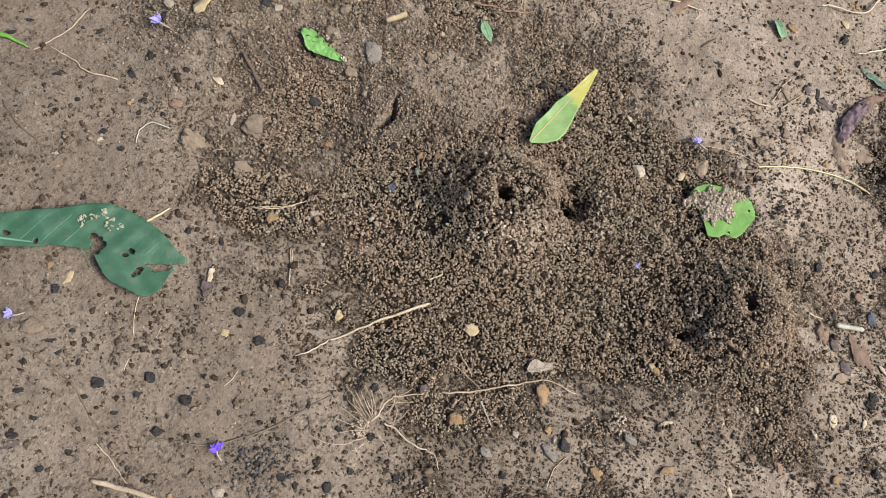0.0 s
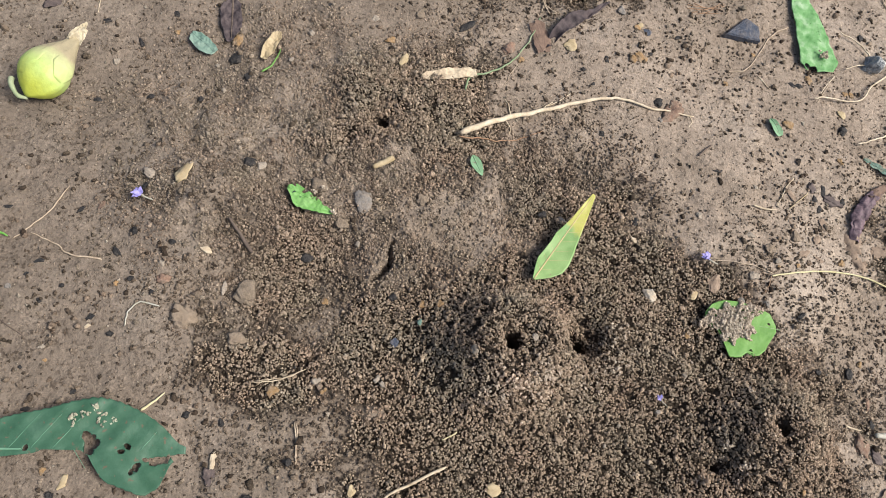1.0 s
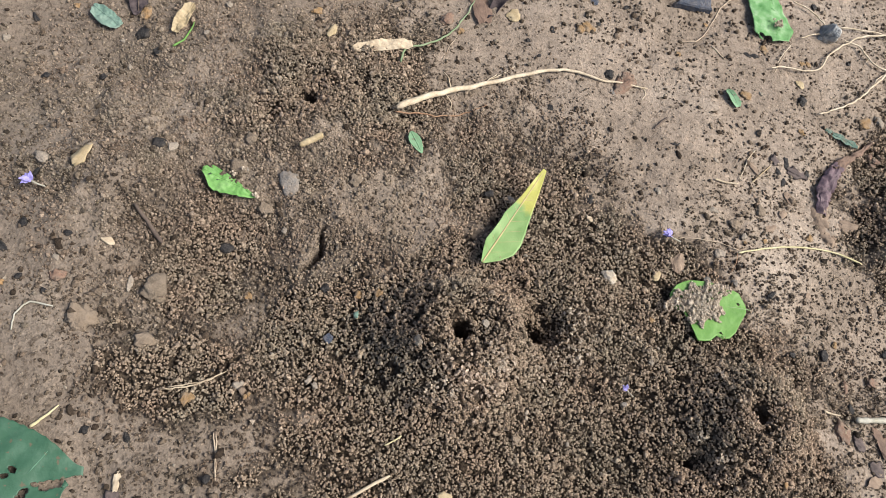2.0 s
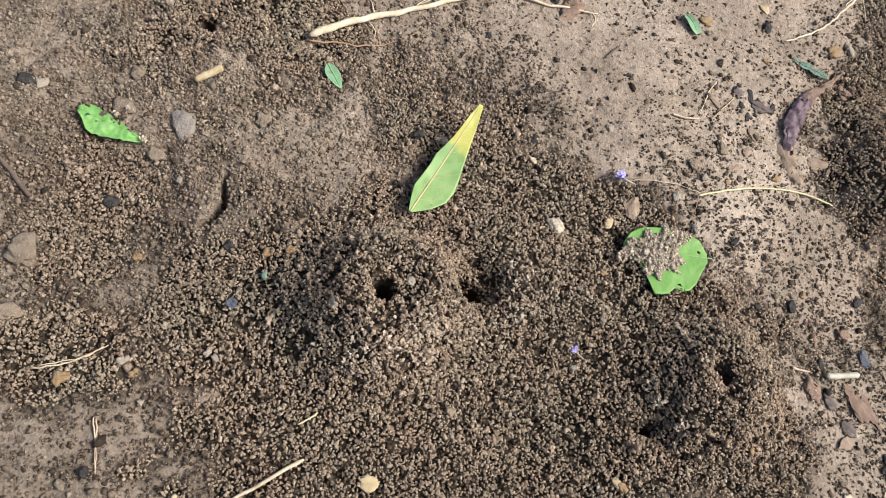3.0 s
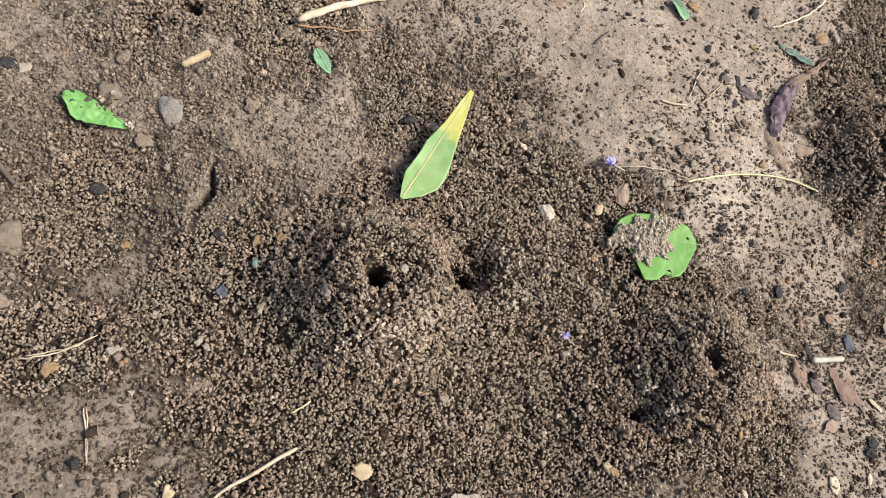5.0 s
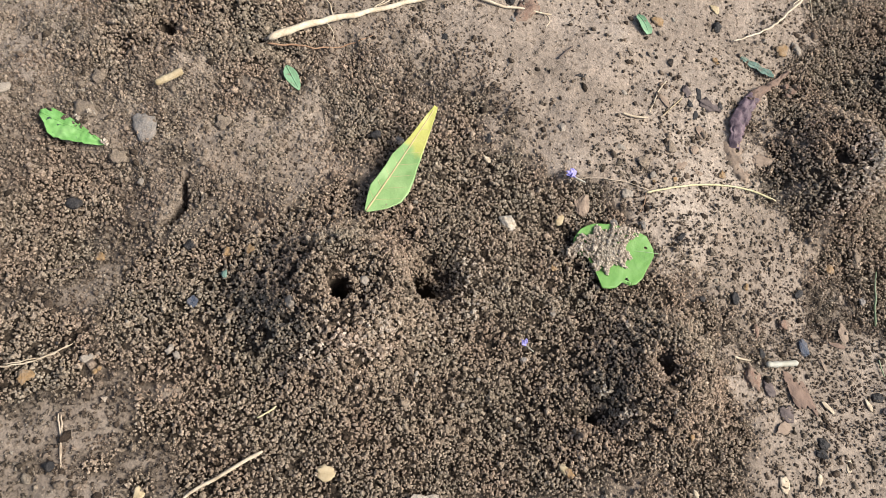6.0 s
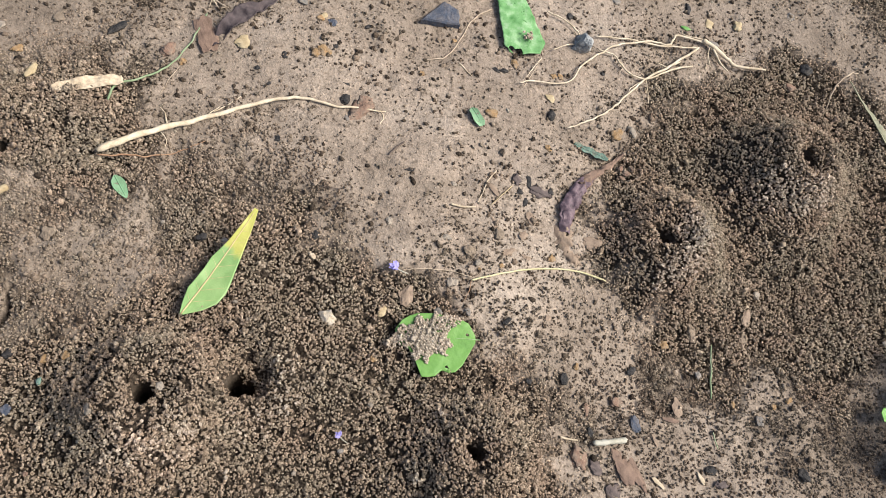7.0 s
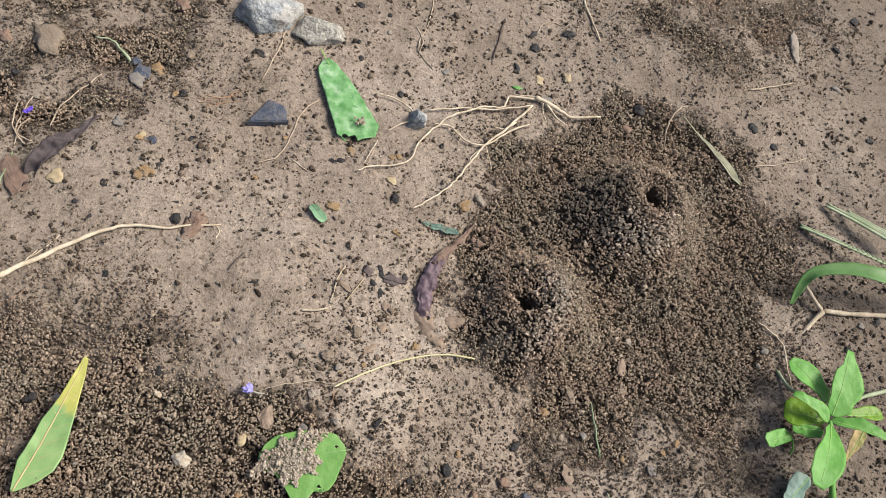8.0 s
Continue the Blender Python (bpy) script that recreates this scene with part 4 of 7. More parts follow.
# ---- the things on the ground ----
def slab(points, thick, material, label):
    """A flat broken stone plate with the given corners."""
    COUNT[0] += 1
    bm = bmesh.new()
    mid = sum((Vector(p) for p in points), Vector((0, 0))) / len(points)
    ring = []
    for p, q in zip(points, points[1:] + points[:1]):
        for k in range(6):
            at = Vector(p).lerp(Vector(q), k / 6) - mid
            ring.append(at * (1 + 0.10 * noise.noise(Vector((at.x * 500, at.y * 500, COUNT[0])))))
    rows = [[bm.verts.new((v.x * s, v.y * s, z + 0.25 * thick * noise.noise(Vector((v.x * 300 * s, v.y * 300 * s, 4.0))))) for v in ring] for s, z in ((1.0, -thick), (1.03, 0.5 * thick), (0.92, 0.85 * thick), (0.6, thick), (0.25, 1.05 * thick))]
    for a, b in zip(rows, rows[1:]):
        for k in range(len(ring)):
            bm.faces.new((a[k], a[(k + 1) % len(ring)], b[(k + 1) % len(ring)], b[k]))
    bm.faces.new(rows[-1])
    bmesh.ops.recalc_face_normals(bm, faces=bm.faces)
    ob = part("slate_plate", bm, material, None, smooth=False)
    ob.location = (mid.x, mid.y, lie(mid.x, mid.y) + 0.0005)
    return tagged(ob, label, "stone plate")


def rock(x, y, a, b, c, turn, material, label):
    COUNT[0] += 1
    ob = part("rock", stone_bm(a / 2, b / 2, c, COUNT[0], 4, 1.1, 16), material, None)
    ob.matrix_world = pose(x, y, lie(x, y) + 0.1 * c, 4, -3, turn)
    return tagged(ob, label, "rock")


def grass_spike(points, width):
    """A pale grass flower spike: a stem set with small spikelets."""
    top = thing("grass_spike", "pale green grass seed head leaning over soil", "grass", "grass seed heads")
    line = smooth_line([Vector(p) for p in points], 14)
    part("stem", tube_bm(line, 0.0004, 0.0006, 3), PALEGRASS, top)
    bm = bmesh.new()
    rng = np.random.default_rng(int(width * 1e6))
    for i, p in enumerate(line[1:-1]):
        way = (line[i + 2] - line[i]).normalized()
        out = way.cross(Vector((0, 0, 1))).normalized()
        for s in (-1, 1):
            m = Matrix.Translation(p + out * s * width * 0.28 + Vector((0, 0, 0.0003))) @ (-way + out * s * 0.35).to_track_quat("X", "Z").to_matrix().to_4x4() @ Matrix.Diagonal((0.0021, 0.0007 * rng.uniform(0.7, 1.2), 0.0005, 1))
            bmesh.ops.create_icosphere(bm, subdivisions=1, radius=1.0, matrix=m)
    part("spike", bm, PALEGRASS, top)


def leaf_heap(x, y):
    """Pale pellets that the ants dropped on the round leaf."""
    rng = np.random.default_rng(77)
    n = 1750
    a, q = rng.uniform(0, 6.283, n), rng.uniform(0, 1, n) ** 0.62
    px, py = 0.0112 * q * np.cos(a) * (1 + 0.30 * np.sin(3 * a) + 0.16 * np.sin(7 * a) + 0.10 * np.sin(13 * a)), 0.0092 * q * np.sin(a) * (1 + 0.20 * np.cos(2 * a) + 0.14 * np.sin(9 * a))
    px, py = px * 0.96 - py * 0.28, px * 0.28 + py * 0.96
    r = 0.00046 * np.exp(rng.normal(0, 0.28, n))
    base = float(relief(x, y, False)) + 0.0022
    z = base + 0.0020 * (1 - q**2) * rng.uniform(0.2, 1, n) + r * 0.5
    tagged(pile("pellet_heap", x + px, y + py, z, r, CRUMB_PALE, 2, 78), "heap of pale dry soil pellets on a round leaf", "soil pellets", kind="stuff")


def bud(low, high):
    """A fallen yellow flower bud with a papery end."""
    low, high = Vector(low), Vector(high)
    length = (high - low).length
    top = thing("flower_bud", "plump yellow-green fallen flower bud with papery tip", "flower bud")
    bm = bmesh.new()
    rings, sides = [], 40
    shape = (0.10, 0.52, 0.78, 0.93, 1.0, 0.99, 0.92, 0.80, 0.64, 0.47, 0.33, 0.24, 0.12)
    for i in range(41):
        u = i / 40
        r = float(np.interp(u, np.linspace(0, 1, len(shape)), shape)) * 0.31 * length
        ring = []
        for k in range(sides):
            a = 6.2832 * k / sides
            w = r * (1 + 0.05 * math.sin(5 * a + 2.2 * u) * min(1, u * 2) + 0.12 * noise.noise(Vector((1.6 * math.cos(a), 1.6 * math.sin(a), 3 * u))) + 0.04 * noise.noise(Vector((5 * math.cos(a), 5 * math.sin(a), 7 * u))))
            ring.append(bm.verts.new((u * length, w * math.cos(a), 0.80 * w * math.sin(a) + 0.0015 * math.sin(3.1 * u))))
        rings.append(ring)
    for p, q in zip(rings, rings[1:]):
        for k in range(sides):
            bm.faces.new((p[k], p[(k + 1) % sides], q[(k + 1) % sides], q[k]))
    bm.faces.new(rings[0][::-1])
    bm.faces.new(rings[-1])
    body = part("bud_body", bm, BUDSKIN, top)
    for turn, wide, start, mat, name in ((60, 0.20, 0.30, BUDSKIN, "sepal"), (-40, 0.22, 0.16, BUDSKIN, "sepal")):
        size = length * (1.0 - start)
        bm = leaf_bm(size, [0.4 * wide * length, wide * length, 0.9 * wide * length, 0.5 * wide * length, 0.04 * wide * length], [0.4 * wide * length, wide * length, 0.9 * wide * length, 0.5 * wide * length, 0.04 * wide * length],
                     arch=0.0, nu=24, nv=14, thick=0.0003)
        for v in bm.verts:
            u = start + v.co.x / length
            r = float(np.interp(u, np.linspace(0, 1, len(shape)), shape)) * 0.31 * length * 1.015 + 0.0001 + v.co.z
            a = radians(90 + turn) + v.co.y / (0.31 * length)
            v.co = Vector((u * length, r * math.cos(a), 0.80 * r * math.sin(a) + 0.0015 * math.sin(3.1 * u)))
        part(name, bm, mat, top)
    for k, (dy, dz, size) in enumerate(((-0.12, 0.05, 0.30), (0.10, 0.0, 0.34), (0.02, 0.12, 0.24))):
        bm = leaf_bm(size * length, [0.002, 0.0026, 0.0018, 0.0003], [0.002, 0.0026, 0.0018, 0.0003], fold=0.5, wave=0.0012, nu=14, nv=8, seed=k)
        bract = part("bract", bm, PAPER, top)
        bract.matrix_local = pose(0.88 * length, dy * length * 0.4, dz * length * 0.4, 20 * k, -8, 14 - 16 * k)
    line = smooth_line([(0.0, 0.0, -0.002), (-0.0015, 0.003, 0.000), (0.001, 0.0075, 0.001), (0.004, 0.010, 0.000)], 6)
    part("stalk", tube_bm(line, 0.0008, 0.0012, 4), PALEGRASS, top)
    top.matrix_world = along(low, high)



# fallen leaves
leaf("yellowing_leaf", (-0.0220, -0.0280, 0.0075), (0.0040, 0.0090, 0.0105), [0.0005, 0.0023, 0.0037, 0.0034, 0.0032, 0.0035, 0.0026, 0.0018, 0.0015, 0.0012, 0.0006], [0.0005, 0.0051, 0.0079, 0.0083, 0.0075, 0.0063, 0.0053, 0.0042, 0.0032, 0.0021, 0.0008], FADING, PINKRIB, "narrow green leaf fading to yellow at its tip", fold=0.12, arch=-0.05, ribs=7, wave=0.0005, rib_r=0.0003, rib_end=0.97)
leaf("round_leaf", (0.0801, -0.0420, 0.0022), (0.0508, -0.0375, 0.0012), [0.0013, 0.0058, 0.0103, 0.0128, 0.0133, 0.0124, 0.0147, 0.0153, 0.0153, 0.0091, 0.0046, 0.0042, 0.0025], [0.0014, 0.0058, 0.0069, 0.0076, 0.0079, 0.0085, 0.0089, 0.0087, 0.0085, 0.0082, 0.0072, 0.0056, 0.0019], LIME, PALERIB, "bright green round leaf partly buried under pale pellets", fold=0.05, wave=0.0003, stalk=0.06, rib_r=0.00018, rib_end=0.25, veins=False, nu=80, nv=34, holes=((0.0106, 0.0115, 0.0009), (0.0098, 0.0126, 0.0008), (0.0030, -0.0016, 0.0006),))
leaf("toothed_leaf", (-0.2244, -0.0972, 0.0022), (-0.1460, -0.0963, 0.0016), [0.0012, 0.0048, 0.0050, 0.0064, 0.0077, 0.0088, 0.0094, 0.0101, 0.0108, 0.0115, 0.0121, 0.0126, 0.0132, 0.0138, 0.0145, 0.0153, 0.0161, 0.0169, 0.0174, 0.0179, 0.0178, 0.0174, 0.0170, 0.0161, 0.0150, 0.0139, 0.0126, 0.0113, 0.0095, 0.0075, 0.0049, 0.0026, 0.0016], [0.0008, 0.0033, 0.0033, 0.0032, 0.0032, 0.0031, 0.0030, 0.0029, 0.0026, 0.0022, 0.0019, 0.0016, 0.0013, 0.0001, 0.0001, 0.0001, 0.0001, 0.0001, 0.0001, 0.0011, 0.0050, 0.0083, 0.0108, 0.0116, 0.0125, 0.0134, 0.0143, 0.0152, 0.0140, 0.0122, 0.0051, 0.0016, 0.0010], DARKLEAF, DARKRIB, "dark green toothed leaf, torn and chewed, lying on soil", fold=0.05, arch=0.02, teeth=26, ribs=9, rib_depth=4.5, wave=0.0009, rib_r=0.0007, rib_end=0.35, nu=110, nv=44, holes=((0.0165, 0.0022, 0.0012), (0.0298, 0.0046, 0.0008), (0.0269, 0.0005, 0.0010), (0.0458, 0.0043, 0.0018), (0.0473, 0.0028, 0.0020), (0.0488, 0.0019, 0.0016), (0.0471, 0.0006, 0.0020), (0.0565, 0.0012, 0.0008), (0.0614, -0.0072, 0.0010), (0.0629, -0.0068, 0.0010), (0.0674, -0.0035, 0.0012), (0.0655, -0.0029, 0.0010), (0.0689, -0.0033, 0.0014), (0.0705, -0.0031, 0.0014), (0.0720, -0.0029, 0.0014), (0.0734, -0.0028, 0.0012), (0.0746, -0.0022, 0.0010), (0.0760, -0.0018, 0.0010), (0.0773, -0.0014, 0.0008), (0.0594, 0.0012, 0.0012), (0.0630, -0.0050, 0.0013), (0.0575, -0.0004, 0.0010)))
leaf("torn_leaf", (-0.1196, 0.0067, 0.0032), (-0.1005, -0.0022, 0.0014), [0.0006, 0.0030, 0.0027, 0.0023, 0.0023, 0.0016, 0.0006, 0.0003, 0.0002], [0.0007, 0.0026, 0.0054, 0.0057, 0.0051, 0.0043, 0.0036, 0.0024, 0.0010], SCRAP, SCRAP, "torn piece of bright green leaf with dark stains", fold=0.08, wave=0.0010, rib_r=0.0002, holes=((0.0070, 0.0018, 0.0010), (0.0086, -0.0060, 0.0010), (0.0147, -0.0045, 0.0010), (0.0160, 0.0007, 0.0008), (0.0107, -0.0010, 0.0003), (0.0020, 0.0020, 0.0007),))
leaf("small_leaf", (-0.0447, 0.0277, 0.0021), (-0.0406, 0.0190, 0.0011), [0.0004, 0.0017, 0.0022, 0.0022, 0.0018, 0.0013, 0.0003], [0.0005, 0.0020, 0.0025, 0.0024, 0.0019, 0.0013, 0.0003], MINT, MINT, "tiny pointed green leaf lying on soil", fold=0.04, rib_r=0.0003)
leaf("chewed_leaf", (0.1205, 0.1333, 0.0027), (0.1243, 0.0868, 0.0027), [0.0008, 0.0038, 0.0052, 0.0062, 0.0070, 0.0077, 0.0084, 0.0091, 0.0094, 0.0098, 0.0061], [0.0013, 0.0057, 0.0067, 0.0072, 0.0077, 0.0082, 0.0088, 0.0093, 0.0098, 0.0101, 0.0060], CHEWED, WEEDRIB, "chewed green leaf curled up over the soil", fold=-0.05, arch=0.015, wave=0.0011, teeth=14, ribs=5, stalk=0.14, rib_r=0.00035, rib_end=0.1, veins=False, roll=-2, holes=((0.0288, -0.0048, 0.0007), (0.0326, 0.0106, 0.0008), (0.0458, -0.0047, 0.0023), (0.0440, -0.0072, 0.0016), (0.0499, 0.0006, 0.0026),))
leaf("green_scrap_leaf", (0.0943, 0.0589, 0.0015), (0.0972, 0.0498, 0.0018), [0.0004, 0.0016, 0.0016, 0.0015, 0.0017, 0.0020, 0.0013], [0.0006, 0.0023, 0.0024, 0.0026, 0.0028, 0.0023, 0.0012], MINT, MINT, "tiny curled green leaf scrap on bare soil", fold=0.3, arch=0.1, rib_r=0.0003)
leaf("grey_leaf", (-0.1674, 0.0841, -0.0088), (-0.1562, 0.0741, -0.0075), [0.0006, 0.0026, 0.0028, 0.0030, 0.0027, 0.0024, 0.0015], [0.0009, 0.0036, 0.0039, 0.0044, 0.0046, 0.0037, 0.0021], BLUELEAF, BLUELEAF, "small grey-green leaf lying on soil", fold=0.1, wave=0.0008, rib_r=0.0003)
leaf("curled_leaf", (-0.0520, 0.1337, -0.0005), (-0.0490, 0.1178, -0.0004), [0.0004, 0.0016, 0.0010, 0.0003, 0.0001, 0.0001, 0.0001], [0.0012, 0.0046, 0.0047, 0.0054, 0.0056, 0.0047, 0.0027], MINT, MINT, "small curled pale green leaf on soil", fold=0.3, rib_r=0.0003)
leaf("green_bit_leaf", (-0.1087, 0.1192, -0.0023), (-0.1019, 0.1291, -0.0021), [0.0007, 0.0028, 0.0029, 0.0030, 0.0031, 0.0026, 0.0014], [0.0004, 0.0018, 0.0017, 0.0016, 0.0015, 0.0013, 0.0007], LIME, LIME, "tiny bright green leaf on soil", fold=0.2, rib_r=0.0003)
leaf("shrivelled_leaf", (0.0218, 0.1147, 0.0018), (-0.0097, 0.0877, -0.0000), [0.0001, 0.0001, 0.0001, 0.0001, 0.0001, 0.0001, 0.0001, 0.0001, 0.0001, 0.0001, 0.0001, 0.0006, 0.0004], [0.0004, 0.0012, 0.0016, 0.0022, 0.0030, 0.0042, 0.0054, 0.0060, 0.0056, 0.0050, 0.0044, 0.0030, 0.0014], DARKLITTER, DARKLITTER, "shrivelled dark purple dead leaf lying on soil", fold=0.55, arch=0.04, wave=0.0045, rib_r=0.0005)
dead_leaf = thing("dead_leaf", "shrivelled purplish brown dead leaf, twisted and half buried", "dead leaf")
withered("leaf_tip", [(0.1610, 0.0380, 0.0010), (0.1530, 0.0320, 0.0015), (0.1440, 0.0270, 0.0020), (0.1360, 0.0210, 0.0022)], [0.0012, 0.0022, 0.0036, 0.0052], BARK, dead_leaf, 3)
withered("leaf_fold", [(0.1440, 0.0270, 0.0010), (0.1360, 0.0210, 0.0026), (0.1310, 0.0150, 0.0030), (0.1270, 0.0080, 0.0028), (0.1250, 0.0010, 0.0016)], [0.0024, 0.0058, 0.0072, 0.0066, 0.0044], PURPLE, dead_leaf, 5)
withered("leaf_base", [(0.1310, 0.0150, 0.0004), (0.1270, 0.0080, 0.0010), (0.1255, 0.0010, 0.0010), (0.1275, -0.0090, 0.0006), (0.1290, -0.0130, 0.0002)], [0.0070, 0.0112, 0.0116, 0.0080, 0.0030], CHIP, dead_leaf, 7)
leaf("litter_leaf", (-0.1516, 0.1032, -0.0074), (-0.1503, 0.0808, -0.0081), [0.0009, 0.0037, 0.0037, 0.0041, 0.0046, 0.0043, 0.0038, 0.0017, 0.0001], [0.0008, 0.0041, 0.0053, 0.0054, 0.0050, 0.0047, 0.0036, 0.0031, 0.0019], DARKLITTER, DARKROOT, "crumpled dark dead leaf on bare soil", fold=0.1, arch=0.0, wave=0.0014, rib_r=0.0005)
leaf("brown_leaf_tip", (-0.1288, 0.0842, -0.0028), (-0.1355, 0.0708, -0.0045), [0.0005, 0.0020, 0.0021, 0.0024, 0.0027, 0.0022, 0.0012], [0.0006, 0.0026, 0.0027, 0.0030, 0.0028, 0.0022, 0.0012], HUSK, HUSK, "dry tan leaf tip lying on soil", fold=0.4, wave=0.0010, rib_r=0.0003)
leaf("straw_sheath", (-0.0671, 0.0632, 0.0036), (-0.0428, 0.0692, 0.0020), [0.0006, 0.0023, 0.0024, 0.0027, 0.0031, 0.0029, 0.0025, 0.0023, 0.0014], [0.0004, 0.0017, 0.0019, 0.0023, 0.0025, 0.0024, 0.0023, 0.0023, 0.0014], STRAW, STRAW, "frayed dry straw leaf sheath on soil", fold=0.25, wave=0.0012, rib_r=0.0002)
leaf("grey_chip_leaf", (-0.0155, -0.1198, 0.0010), (-0.0049, -0.1170, 0.0005), [0.0006, 0.0029, 0.0040, 0.0033, 0.0022, 0.0020, 0.0012], [0.0002, 0.0010, 0.0010, 0.0010, 0.0010, 0.0009, 0.0005], PALE, PALE, "pale grey papery scrap lying on soil", fold=0.2, wave=0.0006, rib_r=0.0003)
leaf("teal_scrap_leaf", (0.1378, 0.0424, 0.0002), (0.1525, 0.0348, -0.0006), [0.0004, 0.0016, 0.0010, 0.0018, 0.0012, 0.0016, 0.0006], [0.0004, 0.0014, 0.0020, 0.0012, 0.0022, 0.0010, 0.0006], TEAL, TEAL, "dusty bluish green leaf scrap in soil", fold=0.15, wave=0.0008, rib_r=0.0003)

# roots, twigs and stalks
long_root = thing("long_root", "long pale tan root lying across bare soil", "root")
strand("main_root", [(-0.0504, 0.0365, 0.0015), (-0.0361, 0.0443, 0.0020), (-0.0233, 0.0500, 0.0020), (-0.0077, 0.0562), (0.0107, 0.0614, 0.0010), (0.0240, 0.0628), (0.0368, 0.0595), (0.0573, 0.0575)], 0.00140, 0.00034, CREAMROOT, "", "", parent=long_root)
strand("rootlet", [(-0.0207, 0.0511), (-0.0142, 0.0545), (-0.0074, 0.0598)], 0.00041, 0.00018, CREAMROOT, "", "", parent=long_root)
strand("rootlet", [(-0.0102, 0.0571), (-0.0048, 0.0603), (0.0021, 0.0659)], 0.00025, 0.00018, CREAMROOT, "", "", parent=long_root)
strand("rootlet", [(0.0557, 0.0582), (0.0564, 0.0546), (0.0546, 0.0515)], 0.00026, 0.00019, CREAMROOT, "", "", parent=long_root)
strand("rootlet", [(-0.0298, 0.0486), (-0.0274, 0.0446), (-0.0281, 0.0412)], 0.00025, 0.00013, CREAMROOT, "", "", parent=long_root)
strand("rootlet", [(-0.0272, 0.0518), (-0.0280, 0.0566), (-0.0299, 0.0593)], 0.00033, 0.00018, CREAMROOT, "", "", parent=long_root)
strand("root", [(-0.0506, 0.0355), (-0.0414, 0.0364), (-0.0339, 0.0360), (-0.0239, 0.0395), (-0.0131, 0.0437)], 0.00034, 0.00020, REDROOT, "thin reddish root lying on soil", "root")
root_tangle = thing("root_tangle", "tangle of pale branching roots lying on soil", "root")
strand("root_strand", [(0.2425, 0.0799), (0.2297, 0.0827), (0.2250, 0.0866), (0.2190, 0.0913), (0.2130, 0.0960)], 0.00055, 0.00113, CREAMROOT, "", "", lift=0.0015, parent=root_tangle)
strand("root_strand", [(0.2159, 0.0936), (0.2018, 0.0990), (0.1952, 0.0935), (0.1868, 0.0951), (0.1699, 0.0930), (0.1608, 0.0893), (0.1493, 0.0814), (0.1396, 0.0721), (0.1252, 0.0725), (0.1171, 0.0713)], 0.00055, 0.00033, CREAMROOT, "", "", lift=0.0015, parent=root_tangle)
strand("root_strand", [(0.2107, 0.0917), (0.2001, 0.0863), (0.1886, 0.0797), (0.1797, 0.0755), (0.1718, 0.0694), (0.1621, 0.0617), (0.1549, 0.0568), (0.1453, 0.0523), (0.1355, 0.0485)], 0.00062, 0.00033, CREAMROOT, "", "", lift=0.0015, parent=root_tangle)
strand("root_strand", [(0.2053, 0.0826), (0.1933, 0.0801), (0.1797, 0.0755), (0.1708, 0.0787), (0.1665, 0.0871), (0.1594, 0.0910)], 0.00046, 0.00037, CREAMROOT, "", "", lift=0.0015, parent=root_tangle)
strand("root_strand", [(0.2101, 0.0924), (0.1906, 0.0933), (0.1769, 0.0961), (0.1589, 0.0984)], 0.00039, 0.00038, CREAMROOT, "", "", lift=0.0015, parent=root_tangle)
strand("root_strand", [(0.1377, 0.1106), (0.1448, 0.1071), (0.1502, 0.1017), (0.1527, 0.0966)], 0.00034, 0.00036, CREAMROOT, "", "", lift=0.0015, parent=root_tangle)
strand("root_strand", [(0.1308, 0.0853), (0.1262, 0.0804), (0.1214, 0.0744)], 0.00022, 0.00017, CREAMROOT, "", "", lift=0.0015, parent=root_tangle)
strand("root_strand", [(0.1369, 0.0897), (0.1431, 0.0921), (0.1480, 0.0931)], 0.00029, 0.00026, CREAMROOT, "", "", lift=0.0015, parent=root_tangle)
strand("root_strand", [(0.2167, 0.0936), (0.2145, 0.0879), (0.2144, 0.0821)], 0.00031, 0.00019, CREAMROOT, "", "", lift=0.0015, parent=root_tangle)
strand("root_strand", [(0.1797, 0.0755), (0.1796, 0.0693), (0.1782, 0.0625)], 0.00022, 0.00018, CREAMROOT, "", "", lift=0.0015, parent=root_tangle)
strand("root_strand", [(0.1781, 0.0748), (0.1713, 0.0704), (0.1681, 0.0668)], 0.00022, 0.00018, CREAMROOT, "", "", lift=0.0015, parent=root_tangle)
strand("root_strand", [(0.2175, 0.0915), (0.2207, 0.0839), (0.2239, 0.0802)], 0.00063, 0.00028, CREAMROOT, "", "", lift=0.0015, parent=root_tangle)
strand("root_strand", [(0.1995, 0.0848), (0.1926, 0.0824), (0.1872, 0.0840)], 0.00038, 0.00028, CREAMROOT, "", "", lift=0.0015, parent=root_tangle)
strand("root_strand", [(0.2161, 0.0960), (0.2052, 0.0996), (0.2046, 0.1024)], 0.00032, 0.00019, CREAMROOT, "", "", lift=0.0015, parent=root_tangle)
strand("root_strand", [(0.1677, 0.0863), (0.1697, 0.0820), (0.1672, 0.0783)], 0.00023, 0.00014, CREAMROOT, "", "", lift=0.0015, parent=root_tangle)
fibrous_roots = thing("fibrous_root_tuft", "tuft of fine tan fibrous roots on soil", "root")
strand("rootlet", [(-0.0724, -0.1457), (-0.0694, -0.1414), (-0.0668, -0.1371), (-0.0639, -0.1355), (-0.0547, -0.1337)], 0.00041, 0.00024, ROOT, "", "", lift=0.0024, parent=fibrous_roots)
strand("rootlet", [(-0.0680, -0.1453), (-0.0627, -0.1475), (-0.0549, -0.1523), (-0.0486, -0.1540), (-0.0460, -0.1593)], 0.00041, 0.00021, ROOT, "", "", lift=0.0024, parent=fibrous_roots)
